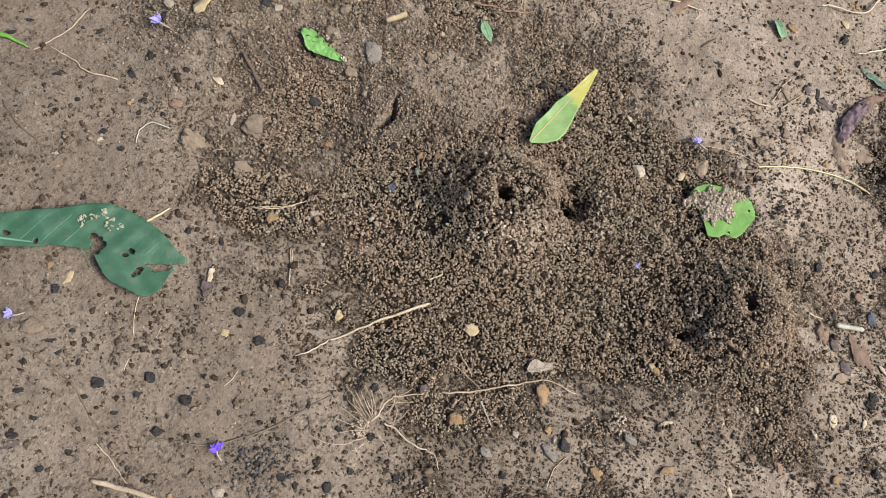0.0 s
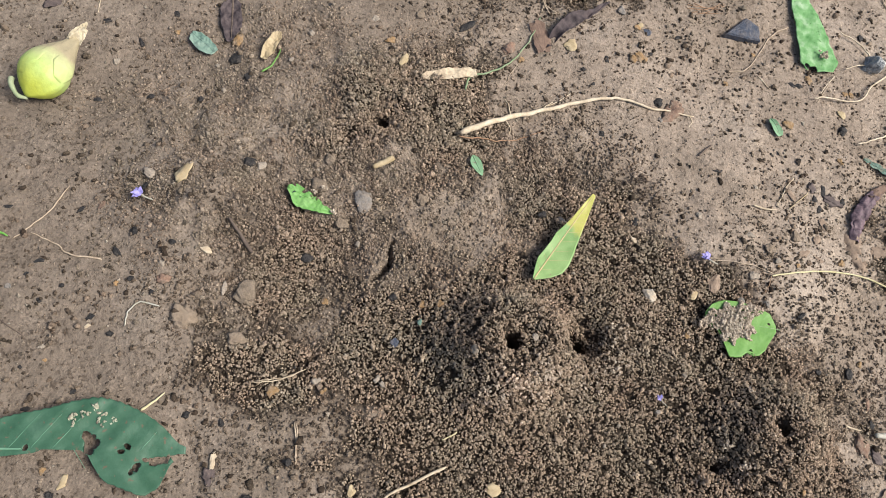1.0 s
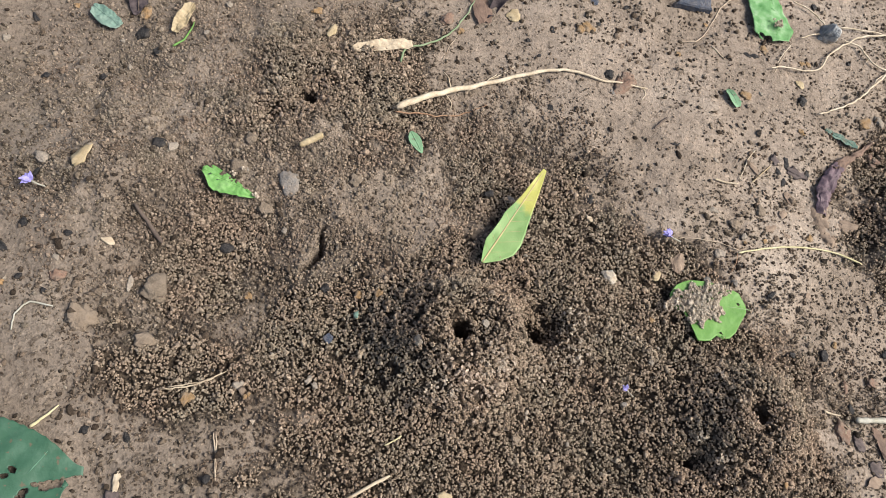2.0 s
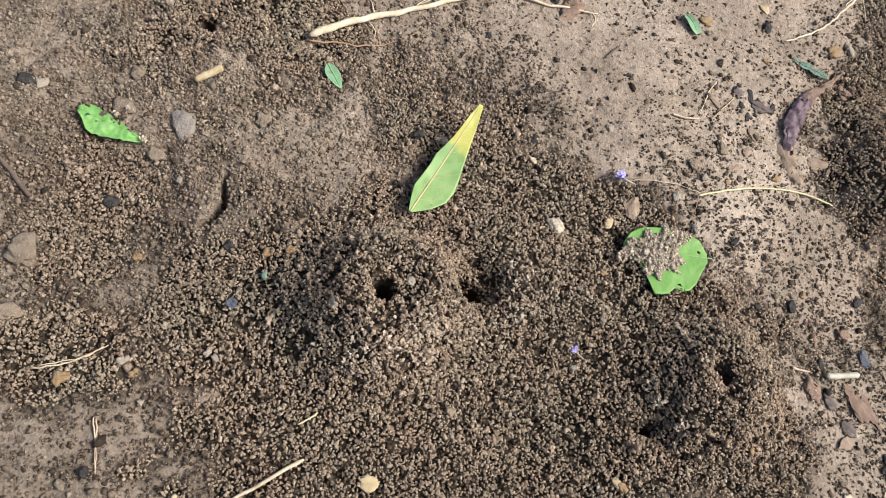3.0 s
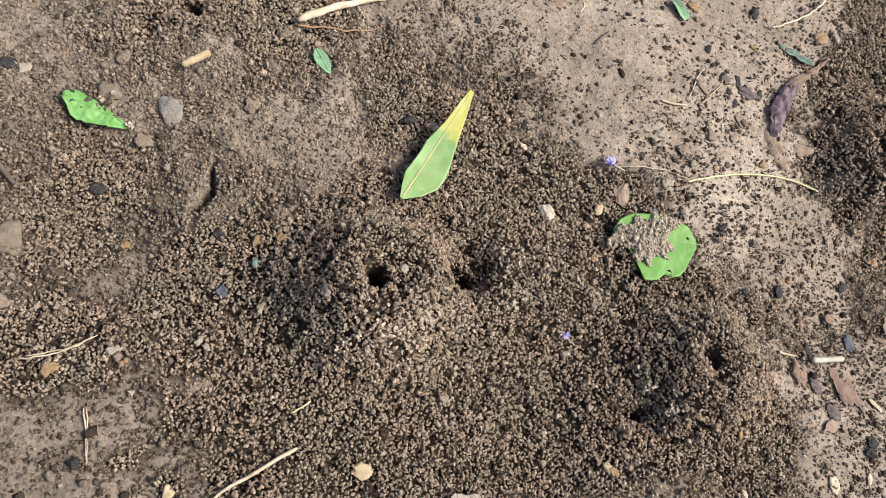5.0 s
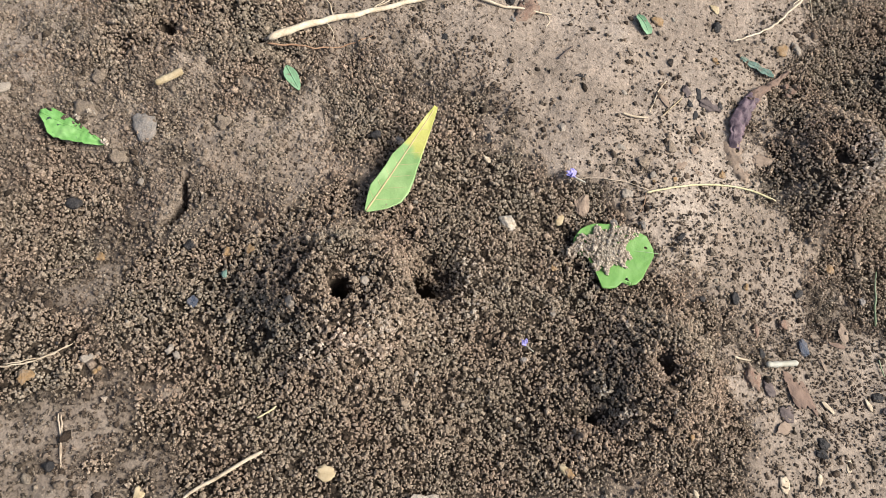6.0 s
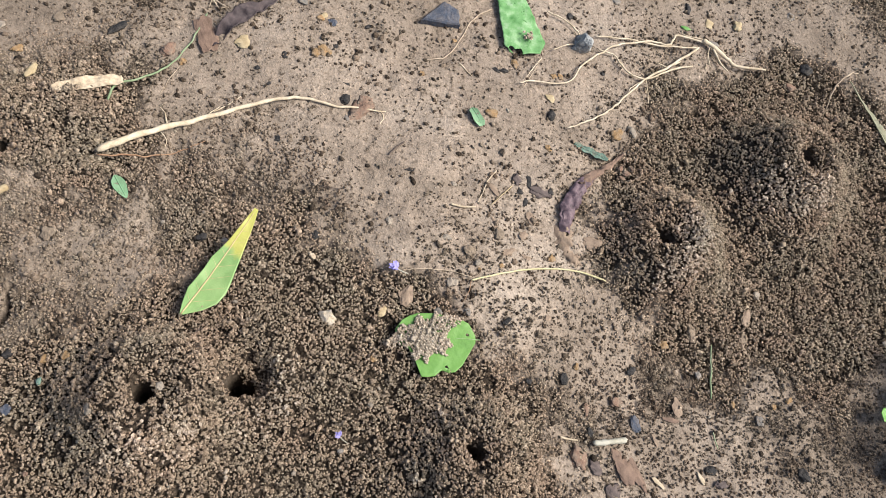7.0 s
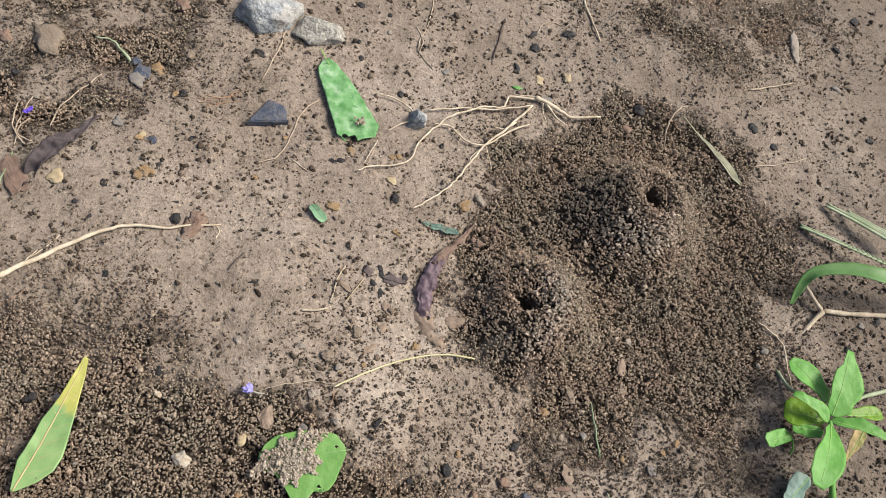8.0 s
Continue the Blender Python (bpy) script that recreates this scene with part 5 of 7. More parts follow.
strand("rootlet", [(-0.0726, -0.1441), (-0.0757, -0.1405), (-0.0795, -0.1348)], 0.00018, 0.00012, ROOT, "", "", lift=0.0024, parent=fibrous_roots)
strand("rootlet", [(-0.0718, -0.1441), (-0.0748, -0.1394), (-0.0774, -0.1350)], 0.00018, 0.00012, ROOT, "", "", lift=0.0024, parent=fibrous_roots)
strand("rootlet", [(-0.0710, -0.1436), (-0.0718, -0.1390), (-0.0738, -0.1342)], 0.00018, 0.00012, ROOT, "", "", lift=0.0024, parent=fibrous_roots)
strand("rootlet", [(-0.0702, -0.1435), (-0.0696, -0.1398), (-0.0685, -0.1367)], 0.00018, 0.00012, ROOT, "", "", lift=0.0024, parent=fibrous_roots)
strand("rootlet", [(-0.0748, -0.1480), (-0.0800, -0.1469), (-0.0853, -0.1455)], 0.00018, 0.00012, ROOT, "", "", lift=0.0024, parent=fibrous_roots)
strand("rootlet", [(-0.0730, -0.1507), (-0.0773, -0.1525), (-0.0811, -0.1543), (-0.0870, -0.1545)], 0.00023, 0.00012, ROOT, "", "", lift=0.0024, parent=fibrous_roots)
strand("rootlet", [(-0.0729, -0.1466), (-0.0765, -0.1426), (-0.0815, -0.1387)], 0.00018, 0.00012, ROOT, "", "", lift=0.0024, parent=fibrous_roots)
strand("rootlet", [(-0.0662, -0.1425), (-0.0655, -0.1394), (-0.0635, -0.1371)], 0.00018, 0.00012, ROOT, "", "", lift=0.0024, parent=fibrous_roots)
strand("rootlet", [(-0.0647, -0.1473), (-0.0637, -0.1436), (-0.0632, -0.1397)], 0.00018, 0.00012, ROOT, "", "", lift=0.0024, parent=fibrous_roots)
strand("rootlet", [(-0.0766, -0.1416), (-0.0789, -0.1398), (-0.0802, -0.1359)], 0.00015, 0.00009, ROOT, "", "", lift=0.0024, parent=fibrous_roots)
strand("rootlet", [(-0.0870, -0.1545), (-0.0912, -0.1530), (-0.0933, -0.1522)], 0.00014, 0.00009, ROOT, "", "", lift=0.0024, parent=fibrous_roots)
strand("rootlet", [(-0.0733, -0.1521), (-0.0759, -0.1553), (-0.0779, -0.1561)], 0.00015, 0.00009, ROOT, "", "", lift=0.0024, parent=fibrous_roots)
strand("rootlet", [(-0.0681, -0.1441), (-0.0725, -0.1411), (-0.0751, -0.1374)], 0.00018, 0.00012, ROOT, "", "", lift=0.0024, parent=fibrous_roots)
strand("rootlet", [(-0.0639, -0.1355), (-0.0609, -0.1338), (-0.0586, -0.1319)], 0.00018, 0.00012, ROOT, "", "", lift=0.0024, parent=fibrous_roots)
strand("rootlet", [(-0.0771, -0.1545), (-0.0742, -0.1581), (-0.0723, -0.1607)], 0.00015, 0.00009, ROOT, "", "", lift=0.0024, parent=fibrous_roots)
strand("twig", [(-0.0474, -0.1321), (-0.0359, -0.1300), (-0.0252, -0.1273), (-0.0145, -0.1238), (-0.0056, -0.1223), (0.0050, -0.1260)], 0.00036, 0.00024, ROOT, "long thin tan root arching over the soil", "twig")
strand("stick", [(-0.0555, -0.0995, 0.0020), (-0.0730, -0.1081, 0.0010), (-0.0784, -0.1110), (-0.0888, -0.1166), (-0.0953, -0.1212), (-0.1026, -0.1255)], 0.00056, 0.00022, STRAW, "pale broken straw stalk with a joint", "stick")
strand("twig", [(-0.0424, -0.1160), (-0.0392, -0.1203), (-0.0363, -0.1246)], 0.00018, 0.00015, STRAW, "short thin pale straw", "twig")
strand("twig", [(-0.0325, -0.1333), (-0.0304, -0.1372), (-0.0277, -0.1419)], 0.00036, 0.00018, WHITE, "short whitish stem piece on soil", "twig")
strand("twig", [(-0.0053, -0.1624), (-0.0035, -0.1573), (-0.0013, -0.1534), (0.0027, -0.1496)], 0.00024, 0.00018, ROOT, "thin tan root on soil", "twig")
strand("stalk", [(0.0823, -0.0187), (0.0885, -0.0174), (0.0968, -0.0158), (0.1089, -0.0143), (0.1212, -0.0142), (0.1308, -0.0161), (0.1398, -0.0200)], 0.00036, 0.00039, YELLOWSTEM, "curved yellowish flower stalk on soil", "stem")
strand("fibre", [(0.0558, -0.0137), (0.0630, -0.0133), (0.0752, -0.0147), (0.0830, -0.0176)], 0.00015, 0.00017, ROOT, "fine pale fibre beside a fallen flower", "fibre")
strand("twig", [(0.1002, 0.0285), (0.0948, 0.0226), (0.0926, 0.0188), (0.0897, 0.0141)], 0.00032, 0.00019, STRAW, "thin pale twig on soil", "twig")
strand("twig", [(0.1055, 0.0214), (0.1005, 0.0173), (0.0951, 0.0131)], 0.00032, 0.00019, HUSK, "short tan splinter on soil", "twig")
strand("twig", [(0.0784, 0.0135), (0.0829, 0.0123), (0.0888, 0.0121)], 0.00043, 0.00037, STRAW, "short pale straw piece on soil", "twig")
strand("twig", [(0.1150, 0.1634), (0.1061, 0.1512), (0.0996, 0.1401), (0.0892, 0.1251)], 0.00039, 0.00027, ROOT, "thin tan root trailing down from the rocks", "twig")
strand("twig", [(0.1127, 0.1122), (0.1028, 0.1066), (0.0948, 0.0949), (0.0880, 0.0865), (0.0772, 0.0840)], 0.00037, 0.00022, ROOT, "thin curved tan root on bare soil", "twig")
strand("twig", [(-0.0019, 0.1312), (-0.0072, 0.1211), (-0.0092, 0.1135), (-0.0041, 0.1075)], 0.00027, 0.00027, ROOT, "thin bent tan root on soil", "twig")
strand("twig", [(0.0250, 0.1380), (0.0168, 0.1313), (0.0072, 0.1227), (0.0031, 0.1140)], 0.00028, 0.00028, ROOT, "thin straight tan root on soil", "twig")
strand("twig", [(-0.0300, 0.0655), (-0.0248, 0.0757), (-0.0206, 0.0814)], 0.00015, 0.00012, ROOT, "fine tan rootlet on soil", "twig")
strand("grass_strand", [(-0.0479, 0.0593), (-0.0455, 0.0670), (-0.0367, 0.0709), (-0.0281, 0.0771), (-0.0203, 0.0864), (-0.0151, 0.0963), (-0.0114, 0.1053)], 0.00050, 0.00028, GREYGRASS, "limp grey-green grass strand on soil", "grass")
strand("twig", [(-0.0074, 0.1280), (-0.0104, 0.1169), (-0.0071, 0.1079), (-0.0031, 0.1070)], 0.00032, 0.00024, ROOT, "thin bent tan root on soil", "twig")
strand("pale_root", [(-0.2504, 0.1080), (-0.2355, 0.1147), (-0.2250, 0.1222), (-0.2143, 0.1310)], 0.00079, 0.00057, WHITE, "thick whitish root on bare soil", "root")
strand("twig", [(-0.2248, 0.1216), (-0.2125, 0.1192), (-0.2082, 0.1099), (-0.2034, 0.1060)], 0.00029, 0.00022, STRAW, "thin pale forked root", "twig")
strand("twig", [(-0.2063, 0.1059), (-0.2083, 0.1005), (-0.2087, 0.0913)], 0.00029, 0.00018, STRAW, "thin pale root end on soil", "twig")
strand("stalk", [(-0.1789, 0.1231), (-0.1726, 0.1273), (-0.1637, 0.1316)], 0.00068, 0.00053, STRAW, "pale straw stalk on soil", "stem")
strand("grass_piece", [(-0.1649, 0.1258), (-0.1600, 0.1280), (-0.1539, 0.1310)], 0.00068, 0.00045, PALEGRASS, "pale green grass piece on soil", "grass")
strand("sprout", [(-0.1284, 0.0772), (-0.1295, 0.0730), (-0.1316, 0.0685), (-0.1356, 0.0647)], 0.00022, 0.00050, LIME, "small green sprout on soil", "stem")
strand("sprout", [(-0.1561, -0.0758), (-0.1590, -0.0787), (-0.1634, -0.0823)], 0.00024, 0.00055, YELLOWSTEM, "tiny yellow-green sprout beside a leaf", "stem")
strand("grass_bit", [(-0.2411, -0.0133), (-0.2324, -0.0151), (-0.2269, -0.0165), (-0.2211, -0.0187)], 0.00139, 0.00032, WEED, "tip of a green grass blade on soil", "grass")
strand("twig", [(-0.2043, 0.0056), (-0.2086, -0.0058), (-0.2145, -0.0136), (-0.2195, -0.0191)], 0.00026, 0.00026, ROOT, "thin tan root on bare soil", "twig")
strand("twig", [(-0.2141, -0.0164), (-0.2044, -0.0202), (-0.1969, -0.0249), (-0.1857, -0.0260)], 0.00025, 0.00038, ROOT, "thin tan root with a thicker end", "twig")
strand("twig", [(-0.2238, -0.0426), (-0.2175, -0.0504), (-0.2061, -0.0581)], 0.00025, 0.00022, DARKROOT, "thin dark twig on bare soil", "twig")
strand("curled_root", [(-0.1620, -0.0440), (-0.1693, -0.0427), (-0.1729, -0.0464), (-0.1735, -0.0518)], 0.00032, 0.00025, WHITE, "small whitish curled root on soil", "root")
strand("twig", [(-0.1086, -0.0662), (-0.1154, -0.0697), (-0.1216, -0.0710), (-0.1263, -0.0714)], 0.00022, 0.00025, STRAW, "thin pale straw on pellets", "twig")
strand("flat_stick", [(-0.1406, -0.0084), (-0.1365, -0.0137), (-0.1309, -0.0207)], 0.00066, 0.00086, DARKROOT, "flat weathered brown stick in soil", "stick")
strand("twig", [(-0.1164, -0.0419), (-0.1110, -0.0409), (-0.1065, -0.0396)], 0.00020, 0.00020, DARKROOT, "short brown twig on soil", "twig")
strand("dark_root", [(-0.2014, -0.1322), (-0.1924, -0.1338), (-0.1808, -0.1400), (-0.1732, -0.1457), (-0.1661, -0.1552), (-0.1626, -0.1578)], 0.00034, 0.00028, FADEDROOT, "thin dark root running over soil", "root")
strand("dark_root", [(-0.1481, -0.1583), (-0.1404, -0.1592), (-0.1276, -0.1592), (-0.1155, -0.1553), (-0.1045, -0.1496), (-0.0870, -0.1374)], 0.00034, 0.00028, FADEDROOT, "long dark root half sunk in soil", "root")
strand("twig", [(-0.1634, -0.1623), (-0.1573, -0.1674), (-0.1526, -0.1724), (-0.1485, -0.1755)], 0.00022, 0.00028, ROOT, "thin tan twig on soil", "twig")
strand("wood_stick", [(-0.1620, -0.1743), (-0.1518, -0.1760), (-0.1390, -0.1788)], 0.00087, 0.00098, ROOT, "thick tan stick of dry wood", "stick")
strand("twig", [(-0.1600, -0.1107), (-0.1601, -0.1159), (-0.1590, -0.1244)], 0.00018, 0.00018, STRAW, "thin pale stalk under a leaf", "twig")
strand("twig", [(-0.1500, -0.1201), (-0.1508, -0.1229), (-0.1517, -0.1263)], 0.00018, 0.00018, ROOT, "short thin rootlet on soil", "twig")
strand("twig", [(-0.1586, -0.1326), (-0.1594, -0.1351), (-0.1596, -0.1375)], 0.00017, 0.00017, ROOT, "short thin rootlet on soil", "twig")
strand("twig", [(-0.1213, -0.1326), (-0.1229, -0.1360), (-0.1252, -0.1387)], 0.00018, 0.00018, STRAW, "short bent pale rootlet on soil", "twig")
strand("twig", [(-0.1099, -0.0848), (-0.1089, -0.0924), (-0.1085, -0.0997)], 0.00025, 0.00019, ROOT, "short thin brown rootlet on soil", "twig")
strand("twig", [(-0.0477, -0.1193), (-0.0397, -0.1238), (-0.0327, -0.1289)], 0.00018, 0.00012, ROOT, "fine thin rootlet on soil", "twig")
strand("twig", [(-0.1244, -0.0708), (-0.1178, -0.0698), (-0.1125, -0.0685), (-0.1074, -0.0657)], 0.00017, 0.00019, STRAW, "thin pale straw on pellets", "twig")
strand("twig", [(-0.1090, -0.0852), (-0.1087, -0.0922), (-0.1083, -0.1013)], 0.00021, 0.00017, ROOT, "thin upright tan rootlet on pellets", "twig")
strand("twig", [(-0.0571, -0.0900), (-0.0544, -0.0888), (-0.0515, -0.0871)], 0.00022, 0.00030, YELLOWSTEM, "short yellowish straw piece on pellets", "twig")
strand("twig", [(0.0822, -0.0184), (0.0809, -0.0225), (0.0787, -0.0260)], 0.00017, 0.00011, REDROOT, "fine reddish rootlet on soil", "twig")
strand("stem_piece", [(0.1226, -0.0819), (0.1296, -0.0818), (0.1377, -0.0817)], 0.00112, 0.00112, WHITE, "short cut piece of whitish green stem", "stem")
strand("twig", [(0.1097, -0.0785), (0.1129, -0.0794), (0.1165, -0.0802)], 0.00047, 0.00035, STRAW, "short pale straw piece on soil", "twig")
strand("grass_bit", [(0.1845, -0.0474), (0.1827, -0.0558), (0.1796, -0.0686)], 0.00026, 0.00045, GREYGRASS, "single short green grass blade on soil", "grass")
strand("grass_bit", [(0.1765, -0.0819), (0.1763, -0.0849), (0.1765, -0.0884)], 0.00025, 0.00025, PALEGRASS, "short green grass tip on soil", "grass")
strand("straw", [(0.2704, 0.1632), (0.2663, 0.1469), (0.2638, 0.1251)], 0.00062, 0.00053, STRAW, "pale straw stalk on bare soil", "stem")
strand("twig", [(0.2317, 0.1354), (0.2365, 0.1408), (0.2427, 0.1421), (0.2479, 0.1390)], 0.00034, 0.00025, ROOT, "thin arched tan root", "twig")
strand("twig", [(0.2173, 0.1462), (0.2094, 0.1342), (0.2024, 0.1238)], 0.00067, 0.00050, DARKROOT, "straight dark brown stick on soil", "twig")
strand("twig", [(0.1867, 0.1683), (0.1777, 0.1504), (0.1668, 0.1354), (0.1693, 0.1212)], 0.00033, 0.00025, ROOT, "thin branching tan root on bare soil", "twig")
strand("twig", [(0.1693, 0.1476), (0.1701, 0.1386), (0.1656, 0.1310)], 0.00032, 0.00024, ROOT, "thin short tan root on bare soil", "twig")
strand("dry_stalk", [(0.2700, 0.0574), (0.2753, 0.0679, 0.0030), (0.2840, 0.0751, 0.0050), (0.2896, 0.0756, 0.0050)], 0.00031, 0.00046, ROOT, "thin arched tan stalk on pellets", "stem")
strand("twig", [(0.3363, 0.0832), (0.3510, 0.0837), (0.3694, 0.0852)], 0.00052, 0.00035, ROOT, "short tan twig on soil", "twig")
strand("twig", [(0.3171, 0.0405), (0.3357, 0.0407), (0.3554, 0.0411)], 0.00033, 0.00025, ROOT, "thin tan twig on soil", "twig")
strand("twig", [(0.0236, 0.0284), (0.0254, 0.0250), (0.0294, 0.0230), (0.0364, 0.0214)], 0.00018, 0.00018, DARKROOT, "fine dark rootlet on bare soil", "twig")
strand("twig", [(0.0562, 0.0359), (0.0602, 0.0396), (0.0636, 0.0424)], 0.00037, 0.00031, DARKROOT, "short dark twig on soil", "twig")
strand("grass_piece", [(0.0258, 0.1582), (0.0312, 0.1564), (0.0347, 0.1495), (0.0376, 0.1427)], 0.00028, 0.00078, PALEGRASS, "pale green withered grass tip on pellets", "grass")
strand("twig", [(-0.0037, 0.1197), (-0.0080, 0.1162), (-0.0107, 0.1084)], 0.00026, 0.00020, ROOT, "thin bent tan root on soil", "twig")
strand("twig", [(0.1193, 0.0701), (0.1255, 0.0780), (0.1313, 0.0861)], 0.00021, 0.00014, ROOT, "fine pale rootlet on bare soil", "twig")
strand("twig", [(0.0926, 0.0828), (0.0947, 0.0795), (0.0974, 0.0759)], 0.00035, 0.00021, STRAW, "short pale root piece on soil", "twig")
red_tuft = thing("reddish_tuft", "frayed tuft of reddish plant fibre on soil", "fibre")
strand("fibre_strand", [(0.0607, 0.1169), (0.0698, 0.1176), (0.0799, 0.1202)], 0.00021, 0.00010, REDROOT, "", "", parent=red_tuft)
strand("fibre_strand", [(0.0607, 0.1190), (0.0688, 0.1184), (0.0783, 0.1182)], 0.00021, 0.00010, REDROOT, "", "", parent=red_tuft)
strand("fibre_strand", [(0.0622, 0.1151), (0.0706, 0.1157), (0.0786, 0.1157)], 0.00021, 0.00010, REDROOT, "", "", parent=red_tuft)
strand("fibre_strand", [(0.0644, 0.1202), (0.0712, 0.1186), (0.0807, 0.1216)], 0.00021, 0.00011, REDROOT, "", "", parent=red_tuft)
strand("fibre_strand", [(0.0649, 0.1141), (0.0720, 0.1167), (0.0779, 0.1220)], 0.00021, 0.00010, REDROOT, "", "", parent=red_tuft)
strand("rootlet", [(-0.0743, -0.1439), (-0.0791, -0.1378), (-0.0833, -0.1332)], 0.00015, 0.00009, ROOT, "", "", lift=0.0024, parent=fibrous_roots)
strand("rootlet", [(-0.0719, -0.1431), (-0.0734, -0.1372), (-0.0767, -0.1325)], 0.00015, 0.00009, ROOT, "", "", lift=0.0024, parent=fibrous_roots)
strand("rootlet", [(-0.0696, -0.1418), (-0.0689, -0.1367), (-0.0714, -0.1329)], 0.00015, 0.00009, ROOT, "", "", lift=0.0024, parent=fibrous_roots)
strand("rootlet", [(-0.0750, -0.1464), (-0.0801, -0.1433), (-0.0844, -0.1410)], 0.00015, 0.00009, ROOT, "", "", lift=0.0024, parent=fibrous_roots)
strand("rootlet", [(-0.0733, -0.1486), (-0.0787, -0.1492), (-0.0832, -0.1504)], 0.00015, 0.00009, ROOT, "", "", lift=0.0024, parent=fibrous_roots)
strand("rootlet", [(-0.0717, -0.1520), (-0.0751, -0.1543), (-0.0781, -0.1589)], 0.00015, 0.00009, ROOT, "", "", lift=0.0024, parent=fibrous_roots)
strand("rootlet", [(-0.0700, -0.1489), (-0.0673, -0.1515), (-0.0648, -0.1562)], 0.00015, 0.00009, ROOT, "", "", lift=0.0024, parent=fibrous_roots)
strand("rootlet", [(-0.0682, -0.1427), (-0.0649, -0.1389), (-0.0647, -0.1332)], 0.00015, 0.00009, ROOT, "", "", lift=0.0024, parent=fibrous_roots)
strand("rootlet", [(-0.0670, -0.1391), (-0.0626, -0.1374), (-0.0575, -0.1369)], 0.00015, 0.00009, ROOT, "", "", lift=0.0024, parent=fibrous_roots)
strand("rootlet", [(-0.0737, -0.1453), (-0.0768, -0.1430), (-0.0802, -0.1425)], 0.00015, 0.00009, ROOT, "", "", lift=0.0024, parent=fibrous_roots)
strand("rootlet", [(-0.0659, -0.1454), (-0.0617, -0.1430), (-0.0593, -0.1397)], 0.00015, 0.00009, ROOT, "", "", lift=0.0024, parent=fibrous_roots)

# rocks
rock(0.0993, 0.1637, 0.0375, 0.0290, 0.0132, 10, GRANITE, "large grey-white speckled rock set in soil")
rock(0.1221, 0.1500, 0.0340, 0.0181, 0.0074, -13, SANDROCK, "sandy grey flat rock set in soil")
rock(-0.1975, 0.1259, 0.0289, 0.0213, 0.0097, -7, OCHRE, "large ochre rock set in soil")
rock(0.1520, 0.0932, 0.0098, 0.0119, 0.0076, -8, GRANITE, "rounded blue-grey speckled stone among roots")
leaf("grass_leaf", (0.2865, 0.0735, 0.0070), (0.3060, 0.0329, -0.0014), [0.0003, 0.0005, 0.0008, 0.0013, 0.0023, 0.0031, 0.0031, 0.0022, 0.0008], [0.0001, 0.0001, 0.0001, 0.0001, 0.0001, 0.0006, 0.0015, 0.0014, 0.0008], DRYBLADE, DRYBLADE, "withered grey-green grass blade lying on soil", fold=0.25, wave=0.0008, rib_r=0.0003)
slab([(0.0780, 0.1033), (0.0898, 0.1138), (0.0956, 0.1092), (0.0949, 0.1013)], 0.0022, SLATE, "flat dark blue-grey slate plate on bare soil")

# charcoal, pebbles, chips and scraps
bit("charcoal_bit", -0.1759, -0.0140, 0.0048, 0.0035, 0.0019, 8)
bit("charcoal_bit", -0.1977, -0.0050, 0.0044, 0.0022, 0.0012, 11)
bit("charcoal_bit", -0.2245, -0.0058, 0.0048, 0.0022, 0.0012, 13)
bit("charcoal_bit", -0.2289, -0.0130, 0.0062, 0.0022, 0.0012, 13)
bit("charcoal_bit", -0.2081, -0.0279, 0.0052, 0.0024, 0.0013, -1)
bit("charcoal_bit", -0.2050, -0.0432, 0.0028, 0.0029, 0.0015, 11)
bit("charcoal_bit", -0.1982, -0.0372, 0.0023, 0.0024, 0.0013, 11)
bit("charcoal_bit", -0.1863, -0.0488, 0.0042, 0.0031, 0.0017, 10)
bit("charcoal_bit", -0.1815, -0.0224, 0.0053, 0.0032, 0.0017, 33)
bit("charcoal_bit", -0.1782, -0.0550, 0.0030, 0.0031, 0.0017, 10)
bit("charcoal_bit", -0.1608, -0.0188, 0.0043, 0.0025, 0.0013, 9)
bit("charcoal_bit", -0.1102, -0.0199, 0.0062, 0.0057, 0.0030, 9)
bit("charcoal_bit", -0.0760, -0.0353, 0.0049, 0.0043, 0.0023, 3)
bit("charcoal_bit", -0.1744, 0.0052, 0.0054, 0.0025, 0.0014, 7)
bit("charcoal_bit", -0.1357, 0.0175, 0.0076, 0.0057, 0.0031, 13)
bit("bark_chip", -0.1904, -0.0023, 0.0044, 0.0030, 0.0009, 10)
bit("charcoal_bit", -0.1875, -0.0766, 0.0036, 0.0021, 0.0011, 9)
bit("charcoal_bit", -0.2019, -0.0828, 0.0049, 0.0023, 0.0012, 9)
bit("charcoal_bit", -0.1481, -0.0831, 0.0036, 0.0037, 0.0020, 9)
bit("charcoal_bit", -0.1355, -0.0859, 0.0027, 0.0047, 0.0015, 9)
bit("charcoal_bit", -0.2115, -0.0333, 0.0028, 0.0017, 0.0009, 11)
bit("charcoal_bit", -0.2184, -0.0445, 0.0023, 0.0014, 0.0008, 11)
bit("charcoal_bit", -0.2064, -0.0683, 0.0020, 0.0021, 0.0011, 10)
bit("charcoal_bit", -0.1992, -0.0566, 0.0021, 0.0021, 0.0011, 10)
bit("charcoal_bit", -0.1657, -0.0386, 0.0028, 0.0029, 0.0016, 10)
bit("charcoal_bit", -0.1743, -0.0335, 0.0024, 0.0034, 0.0013, 10)
bit("slate_chip", -0.0751, -0.0538, 0.0038, 0.0034, 0.0011, 1)
bit("dusty_leaf_scrap", -0.0656, -0.0457, 0.0031, 0.0020, 0.0009, -1)
bit("pale_pebble", -0.1636, -0.0270, 0.0033, 0.0025, 0.0013, 10)
bit("pale_pebble", -0.1398, -0.0352, 0.0058, 0.0022, 0.0012, 8)
